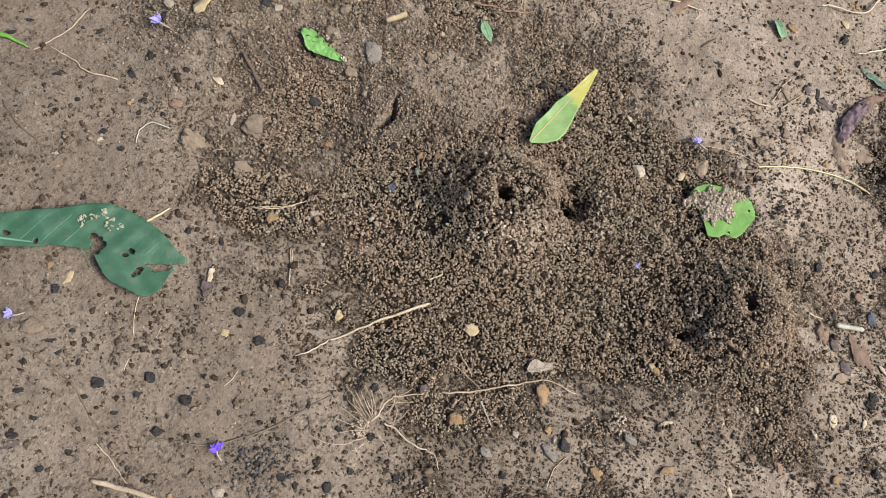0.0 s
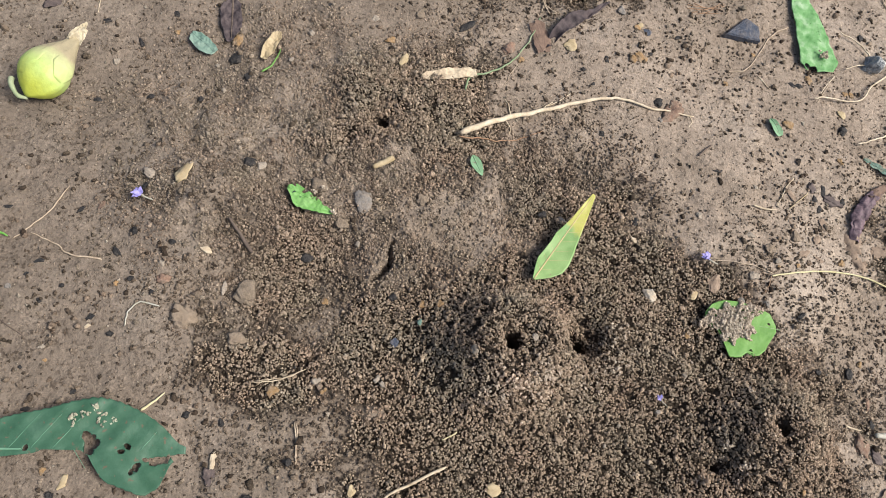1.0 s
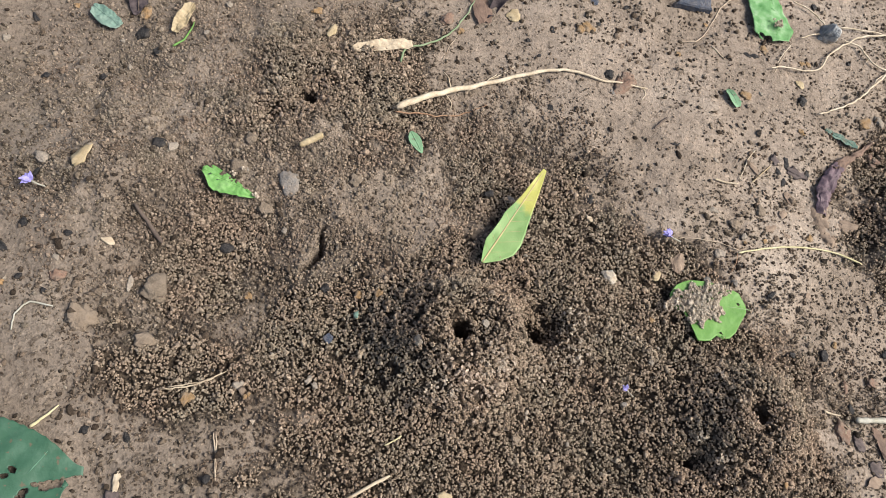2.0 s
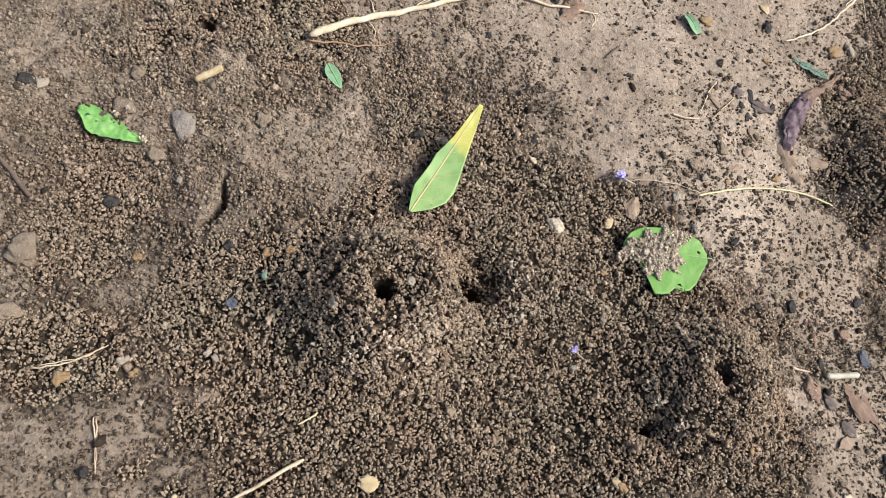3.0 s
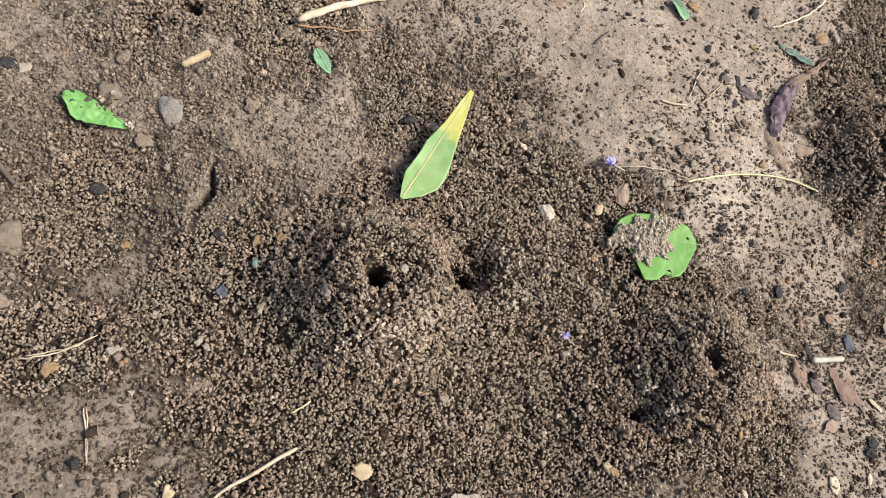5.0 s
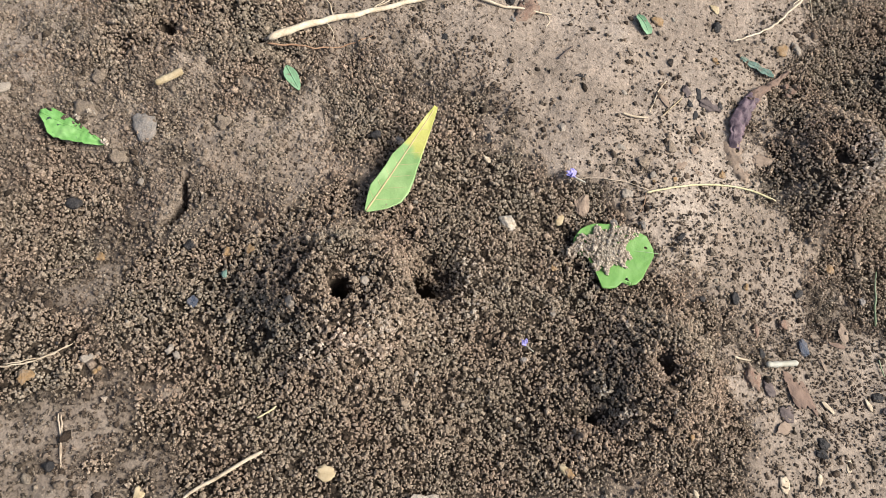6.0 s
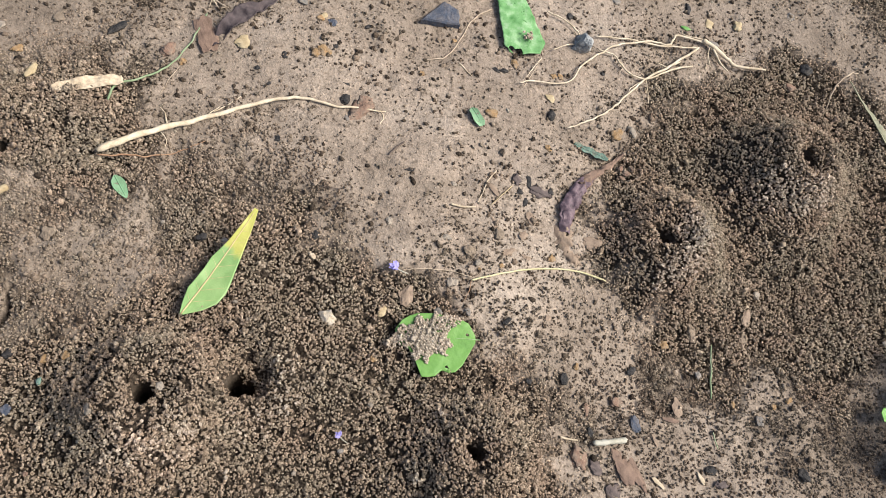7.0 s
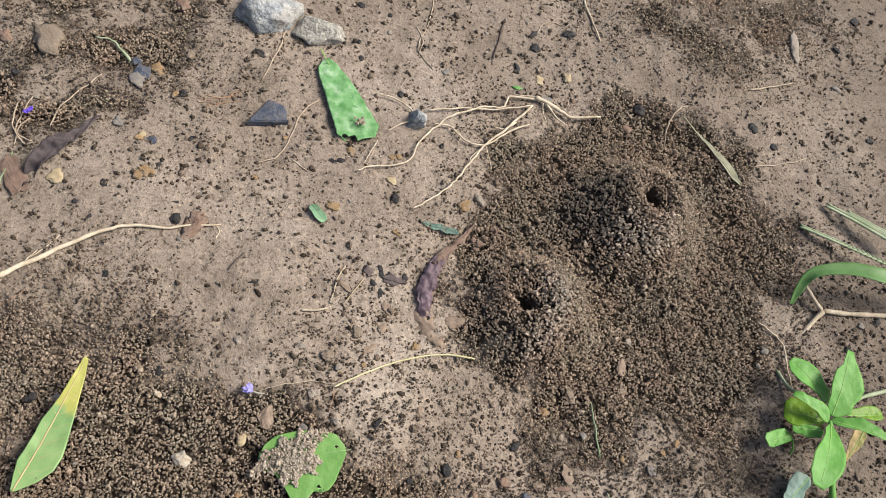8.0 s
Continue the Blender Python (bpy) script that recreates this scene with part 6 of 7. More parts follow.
bit("pale_pebble", -0.2007, -0.0606, 0.0032, 0.0021, 0.0011, 10)
bit("pale_pebble", -0.0907, -0.0137, 0.0025, 0.0026, 0.0014, 7)
bit("pale_pebble", -0.1039, -0.0702, 0.0031, 0.0032, 0.0017, 9)
bit("pale_pebble", -0.0814, -0.0687, 0.0031, 0.0022, 0.0012, 4)
bit("pale_pebble", -0.0792, -0.0705, 0.0026, 0.0027, 0.0014, 3)
bit("pale_pebble", -0.1734, 0.0109, 0.0045, 0.0067, 0.0025, 7)
bit("pale_pebble", -0.1308, 0.0156, 0.0040, 0.0052, 0.0022, 13)
bit("grey_pebble", -0.2165, -0.0388, 0.0032, 0.0033, 0.0015, 11)
bit("pale_seed", -0.1864, -0.0522, 0.0037, 0.0017, 0.0008, 10)
bit("ochre_pebble", -0.1187, -0.0743, 0.0056, 0.0053, 0.0024, 9)
bit("ochre_pebble", -0.0648, -0.0383, 0.0044, 0.0045, 0.0020, 0)
bit("ochre_pebble", -0.0581, -0.0382, 0.0041, 0.0042, 0.0019, -1)
bit("ochre_pebble", -0.1023, -0.0371, 0.0039, 0.0041, 0.0018, 7)
bit("husk", -0.1517, -0.0075, 0.0024, 0.0040, 0.0008, 11)
bit("ochre_pebble", -0.1795, -0.0354, 0.0031, 0.0032, 0.0014, 10)
bit("rusty_pebble", -0.1623, -0.0333, 0.0057, 0.0044, 0.0014, 10)
bit("ochre_pebble", -0.1989, -0.0654, 0.0023, 0.0023, 0.0010, 10)
bit("ochre_pebble", -0.1010, -0.0738, 0.0028, 0.0029, 0.0013, 8)
bit("grey_pebble", -0.0895, 0.0035, 0.0086, 0.0099, 0.0040, 8)
bit("soil_clod", -0.1077, 0.0095, 0.0071, 0.0063, 0.0017, 8)
bit("soil_clod", -0.1034, 0.0208, 0.0051, 0.0053, 0.0014, 6)
bit("soil_clod", -0.1536, -0.0471, 0.0113, 0.0102, 0.0027, 11)
bit("soil_clod", -0.1316, -0.0364, 0.0130, 0.0110, 0.0030, 15)
bit("soil_clod", -0.0649, 0.0051, 0.0056, 0.0058, 0.0016, 12)
bit("pale_seed", -0.1480, -0.0212, 0.0053, 0.0030, 0.0008, -32)
strand("straw_piece", [(-0.0864, 0.0173, 0.0006), (-0.0822, 0.0195, 0.0008), (-0.0780, 0.0215, 0.0010)], 0.0011, 0.0014, HUSK, "short hollow tan straw piece on soil", "straw")
bit("husk", -0.1600, 0.0093, 0.0119, 0.0056, 0.0018, 8)
bit("soil_clod", -0.1329, -0.0553, 0.0071, 0.0053, 0.0014, 11)
bit("soil_clod", -0.0976, -0.0056, 0.0065, 0.0052, 0.0014, 8)
bit("cream_pebble", 0.0270, -0.0303, 0.0074, 0.0058, 0.0036, 10)
bit("pale_pebble", 0.0535, 0.0074, 0.0038, 0.0030, 0.0016, 8)
bit("pale_pebble", 0.0747, -0.0009, 0.0043, 0.0028, 0.0015, 10)
bit("pale_pebble", 0.0756, -0.0185, 0.0034, 0.0036, 0.0019, 10)
bit("pale_pebble", 0.0862, -0.0118, 0.0032, 0.0033, 0.0018, 11)
bit("pale_pebble", -0.0284, 0.0100, 0.0018, 0.0019, 0.0010, 13)
bit("pale_pebble", -0.0141, 0.0130, 0.0016, 0.0016, 0.0009, 12)
bit("pale_seed", 0.0236, -0.0057, 0.0021, 0.0049, 0.0008, 10)
bit("wood_chip", 0.0957, 0.0046, 0.0065, 0.0031, 0.0010, 37)
bit("ochre_pebble", 0.0419, -0.0461, 0.0036, 0.0037, 0.0017, 11)
bit("husk", 0.0471, -0.0287, 0.0047, 0.0040, 0.0013, 9)
bit("wood_chip", 0.0570, -0.0225, 0.0060, 0.0125, 0.0040, 22)
bit("charcoal_bit", -0.0153, 0.0034, 0.0052, 0.0041, 0.0022, 12)
bit("charcoal_bit", 0.0252, 0.0030, 0.0048, 0.0033, 0.0018, 9)
bit("charcoal_bit", 0.0136, 0.0447, 0.0036, 0.0037, 0.0020, 12)
bit("charcoal_bit", 0.1298, 0.0559, 0.0064, 0.0054, 0.0029, 12)
bit("charcoal_bit", 0.0948, -0.0348, 0.0058, 0.0027, 0.0015, -6)
bit("grey_pebble", -0.0075, 0.0016, 0.0039, 0.0041, 0.0018, 12)
bit("grey_pebble", 0.0681, -0.0297, 0.0034, 0.0035, 0.0016, 9)
bit("grey_pebble", 0.0797, -0.0303, 0.0032, 0.0033, 0.0015, 11)
bit("ochre_pebble", -0.0087, -0.1271, 0.0088, 0.0101, 0.0041, 35)
bit("ochre_pebble", -0.0416, -0.1409, 0.0081, 0.0070, 0.0031, 6)
bit("ochre_pebble", 0.0136, -0.1546, 0.0078, 0.0066, 0.0030, 6)
bit("husk", -0.0378, -0.1070, 0.0060, 0.0048, 0.0015, 7)
bit("pale_pebble", -0.0092, -0.0816, 0.0018, 0.0019, 0.0010, 10)
crumb_lump(0.0215, -0.1356, 0.0077)
bit("grey_pebble", 0.0271, -0.1407, 0.0070, 0.0043, 0.0020, 6)
bit("charcoal_bit", 0.0012, -0.1455, 0.0064, 0.0062, 0.0033, 6)
bit("grey_pebble", -0.0047, -0.1486, 0.0101, 0.0042, 0.0019, 6)
bit("pale_pebble", -0.0181, -0.1435, 0.0030, 0.0031, 0.0016, 6)
bit("ochre_pebble", -0.0057, -0.1408, 0.0046, 0.0043, 0.0019, 6)
bit("ochre_pebble", 0.0427, -0.1504, 0.0042, 0.0072, 0.0020, 6)
bit("ochre_pebble", 0.0379, -0.1135, 0.0034, 0.0054, 0.0016, 5)
bit("pale_seed", 0.1166, -0.1232, 0.0045, 0.0067, 0.0013, 45)
bit("pale_seed", 0.1324, -0.1229, 0.0023, 0.0058, 0.0008, 7)
bit("pale_seed", 0.0807, -0.1235, 0.0044, 0.0020, 0.0008, 7)
bit("rusty_pebble", 0.0899, -0.1443, 0.0053, 0.0037, 0.0012, 6)
bit("charcoal_bit", 0.1369, -0.1146, 0.0062, 0.0048, 0.0026, 7)
bit("charcoal_bit", 0.1355, -0.1433, 0.0065, 0.0057, 0.0031, 6)
bit("pale_seed", 0.0682, -0.1558, 0.0047, 0.0019, 0.0008, 5)
bit("pale_seed", 0.1073, -0.1302, 0.0050, 0.0020, 0.0008, -20)
bit("pale_seed", 0.0424, -0.1330, 0.0062, 0.0020, 0.0008, 34)
bit("bark_chip", 0.0865, -0.1303, 0.0058, 0.0025, 0.0008, -29)
bit("rusty_pebble", 0.0784, -0.1421, 0.0034, 0.0035, 0.0011, 6)
bit("ochre_pebble", 0.1160, -0.1470, 0.0039, 0.0066, 0.0018, 6)
bit("charcoal_bit", -0.1882, -0.1119, 0.0039, 0.0049, 0.0022, 8)
bit("litter_scrap", -0.1371, -0.1046, 0.0062, 0.0069, 0.0020, 8)
bit("charcoal_bit", -0.1113, -0.0990, 0.0048, 0.0045, 0.0024, 8)
bit("charcoal_bit", -0.1245, -0.1118, 0.0051, 0.0046, 0.0025, 8)
bit("charcoal_bit", -0.1160, -0.1210, 0.0058, 0.0055, 0.0030, 7)
bit("charcoal_bit", -0.1672, -0.1424, 0.0063, 0.0050, 0.0027, 7)
bit("charcoal_bit", -0.1506, -0.1386, 0.0060, 0.0048, 0.0026, 7)
bit("charcoal_bit", -0.1368, -0.1449, 0.0060, 0.0059, 0.0032, 7)
bit("charcoal_bit", -0.1448, -0.1562, 0.0063, 0.0043, 0.0023, 6)
bit("charcoal_bit", -0.0845, -0.1693, 0.0047, 0.0048, 0.0026, 5)
bit("charcoal_bit", -0.1750, -0.1361, 0.0025, 0.0037, 0.0014, 7)
bit("charcoal_bit", -0.1793, -0.1255, 0.0030, 0.0022, 0.0012, 8)
bit("charcoal_bit", -0.1824, -0.1339, 0.0042, 0.0022, 0.0012, 7)
bit("charcoal_bit", -0.1857, -0.1301, 0.0055, 0.0020, 0.0011, 7)
bit("charcoal_bit", -0.1508, -0.1296, 0.0030, 0.0020, 0.0011, 7)
bit("charcoal_bit", -0.1327, -0.1358, 0.0026, 0.0027, 0.0014, 7)
bit("charcoal_bit", -0.1307, -0.1394, 0.0024, 0.0024, 0.0013, 7)
bit("charcoal_bit", -0.1536, -0.1447, 0.0034, 0.0026, 0.0014, 7)
bit("charcoal_bit", -0.1006, -0.1673, 0.0047, 0.0035, 0.0019, 6)
bit("charcoal_bit", -0.0955, -0.1696, 0.0034, 0.0035, 0.0019, 6)
bit("charcoal_bit", -0.1253, -0.1480, 0.0021, 0.0031, 0.0012, 6)
bit("charcoal_bit", -0.1308, -0.1564, 0.0032, 0.0022, 0.0012, 6)
bit("charcoal_bit", -0.1458, -0.1727, 0.0027, 0.0028, 0.0015, 6)
bit("charcoal_bit", -0.1514, -0.1696, 0.0025, 0.0025, 0.0014, 6)
bit("charcoal_bit", -0.0722, -0.1330, 0.0043, 0.0032, 0.0017, 7)
bit("charcoal_bit", -0.0715, -0.1505, 0.0044, 0.0041, 0.0022, 6)
crumb_lump(-0.0759, -0.1476, 0.0067)
bit("ochre_pebble", -0.1922, -0.1033, 0.0043, 0.0040, 0.0018, 8)
bit("ochre_pebble", -0.1192, -0.1368, 0.0022, 0.0022, 0.0010, 7)
bit("husk", -0.0887, -0.1085, 0.0032, 0.0042, 0.0010, 8)
bit("husk", -0.1283, -0.1199, 0.0031, 0.0032, 0.0010, 8)
bit("pale_pebble", -0.1206, -0.1739, 0.0054, 0.0043, 0.0023, 5)
bit("ochre_pebble", -0.1052, -0.1351, 0.0029, 0.0029, 0.0013, 7)
bit("soil_clod", -0.1923, -0.1264, 0.0088, 0.0062, 0.0032, 10)
bit("pale_seed", -0.1369, -0.0988, 0.0031, 0.0069, 0.0009, -8)
bit("husk", -0.1850, -0.1071, 0.0030, 0.0067, 0.0010, -33)
bit("charcoal_bit", -0.1918, -0.1479, 0.0041, 0.0025, 0.0014, 7)
bit("charcoal_bit", -0.1842, -0.1564, 0.0033, 0.0021, 0.0011, 6)
bit("charcoal_bit", -0.1898, -0.1625, 0.0049, 0.0029, 0.0016, 6)
bit("charcoal_bit", -0.1451, -0.1323, 0.0022, 0.0022, 0.0012, 7)
bit("charcoal_bit", -0.1598, -0.1518, 0.0029, 0.0019, 0.0010, 6)
bit("charcoal_bit", -0.1711, -0.1661, 0.0033, 0.0025, 0.0014, 6)
bit("charcoal_bit", -0.1786, -0.1723, 0.0036, 0.0025, 0.0013, 6)
bit("charcoal_bit", -0.1924, -0.1383, 0.0029, 0.0030, 0.0016, 7)
bit("bark_chip", -0.1879, -0.1416, 0.0062, 0.0026, 0.0008, -14)
bit("bark_chip", -0.1904, -0.1534, 0.0074, 0.0025, 0.0008, -4)
bit("litter_scrap", -0.1898, -0.1662, 0.0061, 0.0042, 0.0013, 6)
bit("charcoal_bit", -0.0893, -0.1613, 0.0034, 0.0035, 0.0019, 6)
bit("charcoal_bit", -0.1106, -0.1382, 0.0024, 0.0025, 0.0013, 7)
bit("charcoal_bit", -0.0950, -0.1424, 0.0026, 0.0027, 0.0015, 7)
bit("charcoal_bit", -0.0831, -0.1490, 0.0031, 0.0023, 0.0012, 6)
bit("charcoal_bit", -0.0772, -0.1630, 0.0039, 0.0027, 0.0014, 6)
bit("ochre_pebble", -0.1361, -0.1772, 0.0033, 0.0034, 0.0015, 5)
bit("charcoal_bit", -0.0610, -0.1633, 0.0039, 0.0031, 0.0017, 6)
bit("litter_scrap", -0.0540, -0.1314, 0.0054, 0.0047, 0.0015, 7)
bit("charcoal_bit", -0.0218, -0.1585, 0.0036, 0.0037, 0.0020, 6)
bit("grey_pebble", -0.0288, -0.1512, 0.0058, 0.0037, 0.0017, 6)
bit("ochre_pebble", 0.0566, -0.1401, 0.0033, 0.0034, 0.0015, 6)
bit("charcoal_bit", 0.0473, -0.1215, 0.0024, 0.0025, 0.0013, 6)
bit("pale_pebble", -0.1024, -0.0694, 0.0020, 0.0021, 0.0011, -3)
bit("ochre_pebble", -0.1001, -0.0732, 0.0024, 0.0026, 0.0011, -3)
bit("pale_pebble", -0.0808, -0.0676, 0.0020, 0.0021, 0.0011, -6)
bit("pale_pebble", -0.0089, -0.0799, 0.0018, 0.0019, 0.0010, 0)
bit("pale_pebble", 0.0065, -0.0895, 0.0019, 0.0020, 0.0011, 1)
bit("pale_pebble", -0.0478, -0.0600, 0.0036, 0.0041, 0.0020, -10)
crumb_lump(-0.0180, -0.0690, 0.0029)
crumb_lump(-0.0207, -0.0678, 0.0039)
crumb_lump(-0.0319, -0.0725, 0.0036)
crumb_lump(-0.0343, -0.0706, 0.0023)
bit("pale_pebble", -0.0269, -0.0563, 0.0026, 0.0027, 0.0014, -9)
bit("pale_pebble", -0.0366, -0.0759, 0.0016, 0.0017, 0.0009, -5)
bit("charcoal_bit", -0.1114, -0.0651, 0.0013, 0.0014, 0.0008, -2)
bit("husk", 0.0368, -0.1118, 0.0029, 0.0045, 0.0009, -6)
bit("pale_pebble", 0.0398, -0.0618, 0.0026, 0.0028, 0.0015, -1)
crumb_lump(0.0627, -0.0687, 0.0023)
crumb_lump(0.0583, -0.0976, 0.0048)
crumb_lump(0.0519, -0.0888, 0.0030)
bit("wood_chip", 0.0591, -0.0917, 0.0040, 0.0015, 0.0008, 23)
bit("pale_pebble", 0.0723, -0.0985, 0.0018, 0.0019, 0.0010, -2)
bit("pale_pebble", -0.0044, -0.0230, 0.0019, 0.0020, 0.0010, 5)
bit("rusty_pebble", -0.0678, -0.0743, 0.0020, 0.0021, 0.0008, -8)
bit("soil_clod", 0.0006, -0.0968, 0.0028, 0.0029, 0.0012, -1)
bit("soil_clod", -0.0133, -0.0885, 0.0033, 0.0035, 0.0012, -1)
bit("pale_pebble", 0.0124, -0.0820, 0.0018, 0.0019, 0.0010, 3)
bit("pale_pebble", -0.0536, -0.0638, 0.0016, 0.0017, 0.0009, -11)
bit("pale_pebble", 0.0431, -0.0567, 0.0015, 0.0016, 0.0008, -1)
bit("pale_pebble", -0.0260, -0.0833, 0.0013, 0.0014, 0.0008, -3)
bit("grey_pebble", 0.0284, -0.0763, 0.0026, 0.0019, 0.0008, -1)
bit("wood_chip", 0.0459, -0.0632, 0.0042, 0.0010, 0.0008, 42)
bit("charcoal_bit", -0.1474, 0.0712, 0.0080, 0.0073, 0.0038, -2)
bit("charcoal_bit", -0.1409, 0.0627, 0.0068, 0.0042, 0.0022, -2)
bit("ochre_pebble", -0.1472, 0.0810, 0.0081, 0.0062, 0.0027, -1)
bit("ochre_pebble", -0.1740, 0.0854, 0.0032, 0.0034, 0.0015, -0)
bit("pale_pebble", -0.1980, 0.0688, 0.0037, 0.0039, 0.0021, 5)
bit("pale_pebble", -0.1231, 0.0711, 0.0029, 0.0031, 0.0016, -2)
bit("charcoal_bit", -0.1750, 0.0941, 0.0049, 0.0037, 0.0020, 0)
bit("charcoal_bit", -0.1810, 0.0514, 0.0052, 0.0033, 0.0017, 1)
bit("charcoal_bit", -0.2022, 0.0487, 0.0041, 0.0027, 0.0014, 5)
bit("charcoal_bit", -0.2044, 0.0880, 0.0048, 0.0028, 0.0015, 6)
bit("charcoal_bit", -0.1889, 0.0796, 0.0059, 0.0025, 0.0013, 2)
bit("charcoal_bit", -0.1651, 0.1168, 0.0061, 0.0035, 0.0019, 2)
bit("litter_scrap", -0.2247, 0.0990, 0.0188, 0.0074, 0.0023, 9)
bit("litter_scrap", -0.2148, 0.1027, 0.0108, 0.0057, 0.0018, 8)
bit("bark_chip", -0.1799, 0.1206, 0.0112, 0.0176, 0.0036, -58)
bit("leaf_scrap", -0.1430, 0.1105, 0.0078, 0.0047, 0.0012, 2)
bit("leaf_scrap", -0.1357, 0.1134, 0.0050, 0.0041, 0.0012, 2)
bit("soil_clod", -0.0888, 0.1317, 0.0121, 0.0079, 0.0021, 5)
bit("charcoal_bit", -0.0886, 0.1240, 0.0080, 0.0039, 0.0021, 5)
bit("charcoal_bit", -0.0455, 0.0974, 0.0118, 0.0047, 0.0025, 6)
bit("pale_pebble", -0.0877, 0.0964, 0.0039, 0.0041, 0.0021, 4)
bit("pale_pebble", -0.1156, 0.0867, 0.0030, 0.0031, 0.0017, 1)
bit("ochre_pebble", -0.0811, 0.0842, 0.0065, 0.0049, 0.0021, 5)
bit("husk", -0.0748, 0.0730, 0.0043, 0.0079, 0.0014, -21)
bit("rusty_pebble", -0.0269, 0.0865, 0.0072, 0.0070, 0.0022, 5)
bit("husk", 0.0025, 0.0905, 0.0062, 0.0084, 0.0020, 5)
bit("ochre_pebble", -0.0214, 0.0808, 0.0044, 0.0047, 0.0021, 5)
bit("pale_pebble", -0.0947, 0.0464, 0.0028, 0.0029, 0.0016, -2)
bit("slate_chip", 0.0404, 0.1362, 0.0084, 0.0076, 0.0023, 6)
bit("ochre_pebble", 0.0477, 0.1376, 0.0085, 0.0077, 0.0034, 6)
bit("husk", 0.0354, 0.1038, 0.0029, 0.0061, 0.0009, 5)
bit("ochre_pebble", 0.0348, 0.0862, 0.0086, 0.0060, 0.0026, 5)
bit("rusty_pebble", 0.0497, 0.0631, 0.0084, 0.0059, 0.0018, 4)
bit("charcoal_bit", 0.0416, 0.0636, 0.0072, 0.0053, 0.0028, 4)
bit("ochre_pebble", 0.0750, 0.0764, 0.0040, 0.0042, 0.0019, 5)
bit("charcoal_bit", 0.1125, 0.0788, 0.0052, 0.0037, 0.0019, 5)
bit("ochre_pebble", 0.1353, 0.0761, 0.0041, 0.0043, 0.0019, 4)
bit("husk", 0.1313, 0.0649, 0.0035, 0.0055, 0.0011, 4)
bit("pale_pebble", -0.1341, 0.0543, 0.0026, 0.0027, 0.0014, -2)
bit("charcoal_bit", -0.2317, 0.1062, 0.0038, 0.0040, 0.0021, 9)
bit("pale_pebble", -0.1509, 0.0558, 0.0026, 0.0027, 0.0014, -2)
bit("pale_pebble", -0.1548, 0.0684, 0.0032, 0.0033, 0.0018, -2)
bit("charcoal_bit", -0.0266, 0.1289, 0.0059, 0.0062, 0.0033, 6)
bit("soil_clod", -0.0673, 0.1020, 0.0073, 0.0053, 0.0014, 6)
bit("bark_chip", -0.0120, 0.0941, 0.0085, 0.0209, 0.0028, -85)
bit("charcoal_bit", -0.1326, 0.1232, 0.0045, 0.0048, 0.0025, 3)
bit("charcoal_bit", -0.1082, 0.1021, 0.0033, 0.0035, 0.0018, 3)
bit("soil_clod", -0.0726, 0.1180, 0.0085, 0.0060, 0.0016, 5)
bit("charcoal_bit", -0.2324, 0.0623, 0.0031, 0.0032, 0.0017, 10)
bit("charcoal_bit", -0.1596, 0.0499, 0.0036, 0.0038, 0.0020, -1)
bit("charcoal_bit", -0.1428, 0.0468, 0.0031, 0.0022, 0.0011, -1)
bit("husk", 0.2220, 0.1082, 0.0057, 0.0056, 0.0017, -8)
bit("charcoal_bit", 0.2133, 0.1168, 0.0042, 0.0098, 0.0023, 15)
bit("leaf_scrap", 0.2088, 0.1052, 0.0053, 0.0026, 0.0012, -8)
bit("grey_pebble", 0.1760, 0.1195, 0.0050, 0.0054, 0.0023, -6)
bit("grey_pebble", 0.2206, 0.0955, 0.0077, 0.0042, 0.0018, -10)
bit("ochre_pebble", 0.1382, 0.0762, 0.0038, 0.0041, 0.0017, -8)
bit("ochre_pebble", 0.1599, 0.0474, 0.0079, 0.0069, 0.0029, -13)
bit("pale_pebble", 0.1675, 0.0492, 0.0043, 0.0058, 0.0024, -14)
bit("ochre_pebble", 0.1255, 0.0395, 0.0056, 0.0041, 0.0018, -10)
bit("ochre_pebble", 0.1181, 0.0838, 0.0053, 0.0064, 0.0025, -7)
bit("wood_chip", 0.1117, 0.0074, 0.0048, 0.0093, 0.0015, -43)
bit("ochre_pebble", 0.1176, -0.0098, 0.0047, 0.0041, 0.0017, -12)
bit("wood_chip", 0.1369, -0.0036, 0.0058, 0.0130, 0.0019, -37)
bit("charcoal_bit", 0.1131, 0.0238, 0.0078, 0.0037, 0.0019, -9)
bit("charcoal_bit", 0.1104, 0.0150, 0.0062, 0.0037, 0.0019, -9)
bit("charcoal_bit", 0.1219, 0.0186, 0.0054, 0.0035, 0.0018, -11)
bit("litter_scrap", 0.1178, 0.0191, 0.0063, 0.0106, 0.0021, -10)
bit("pale_pebble", 0.0742, -0.0187, 0.0037, 0.0041, 0.0021, -12)
bit("ochre_pebble", 0.0860, -0.0143, 0.0022, 0.0024, 0.0010, -11)
bit("wood_chip", 0.0974, 0.0196, 0.0081, 0.0036, 0.0011, 2)
bit("pale_pebble", 0.0811, 0.0225, 0.0028, 0.0031, 0.0016, -11)
bit("wood_chip", 0.1128, -0.0336, 0.0032, 0.0035, 0.0010, -11)
bit("charcoal_bit", 0.0184, 0.0837, 0.0048, 0.0031, 0.0016, -9)
bit("charcoal_bit", 0.0395, 0.0886, 0.0032, 0.0029, 0.0015, -8)
bit("ochre_pebble", 0.0347, 0.1027, 0.0040, 0.0049, 0.0018, -8)
bit("slate_chip", 0.0392, 0.1006, 0.0050, 0.0041, 0.0012, -8)
bit("ochre_pebble", 0.0312, 0.0849, 0.0073, 0.0063, 0.0027, -9)
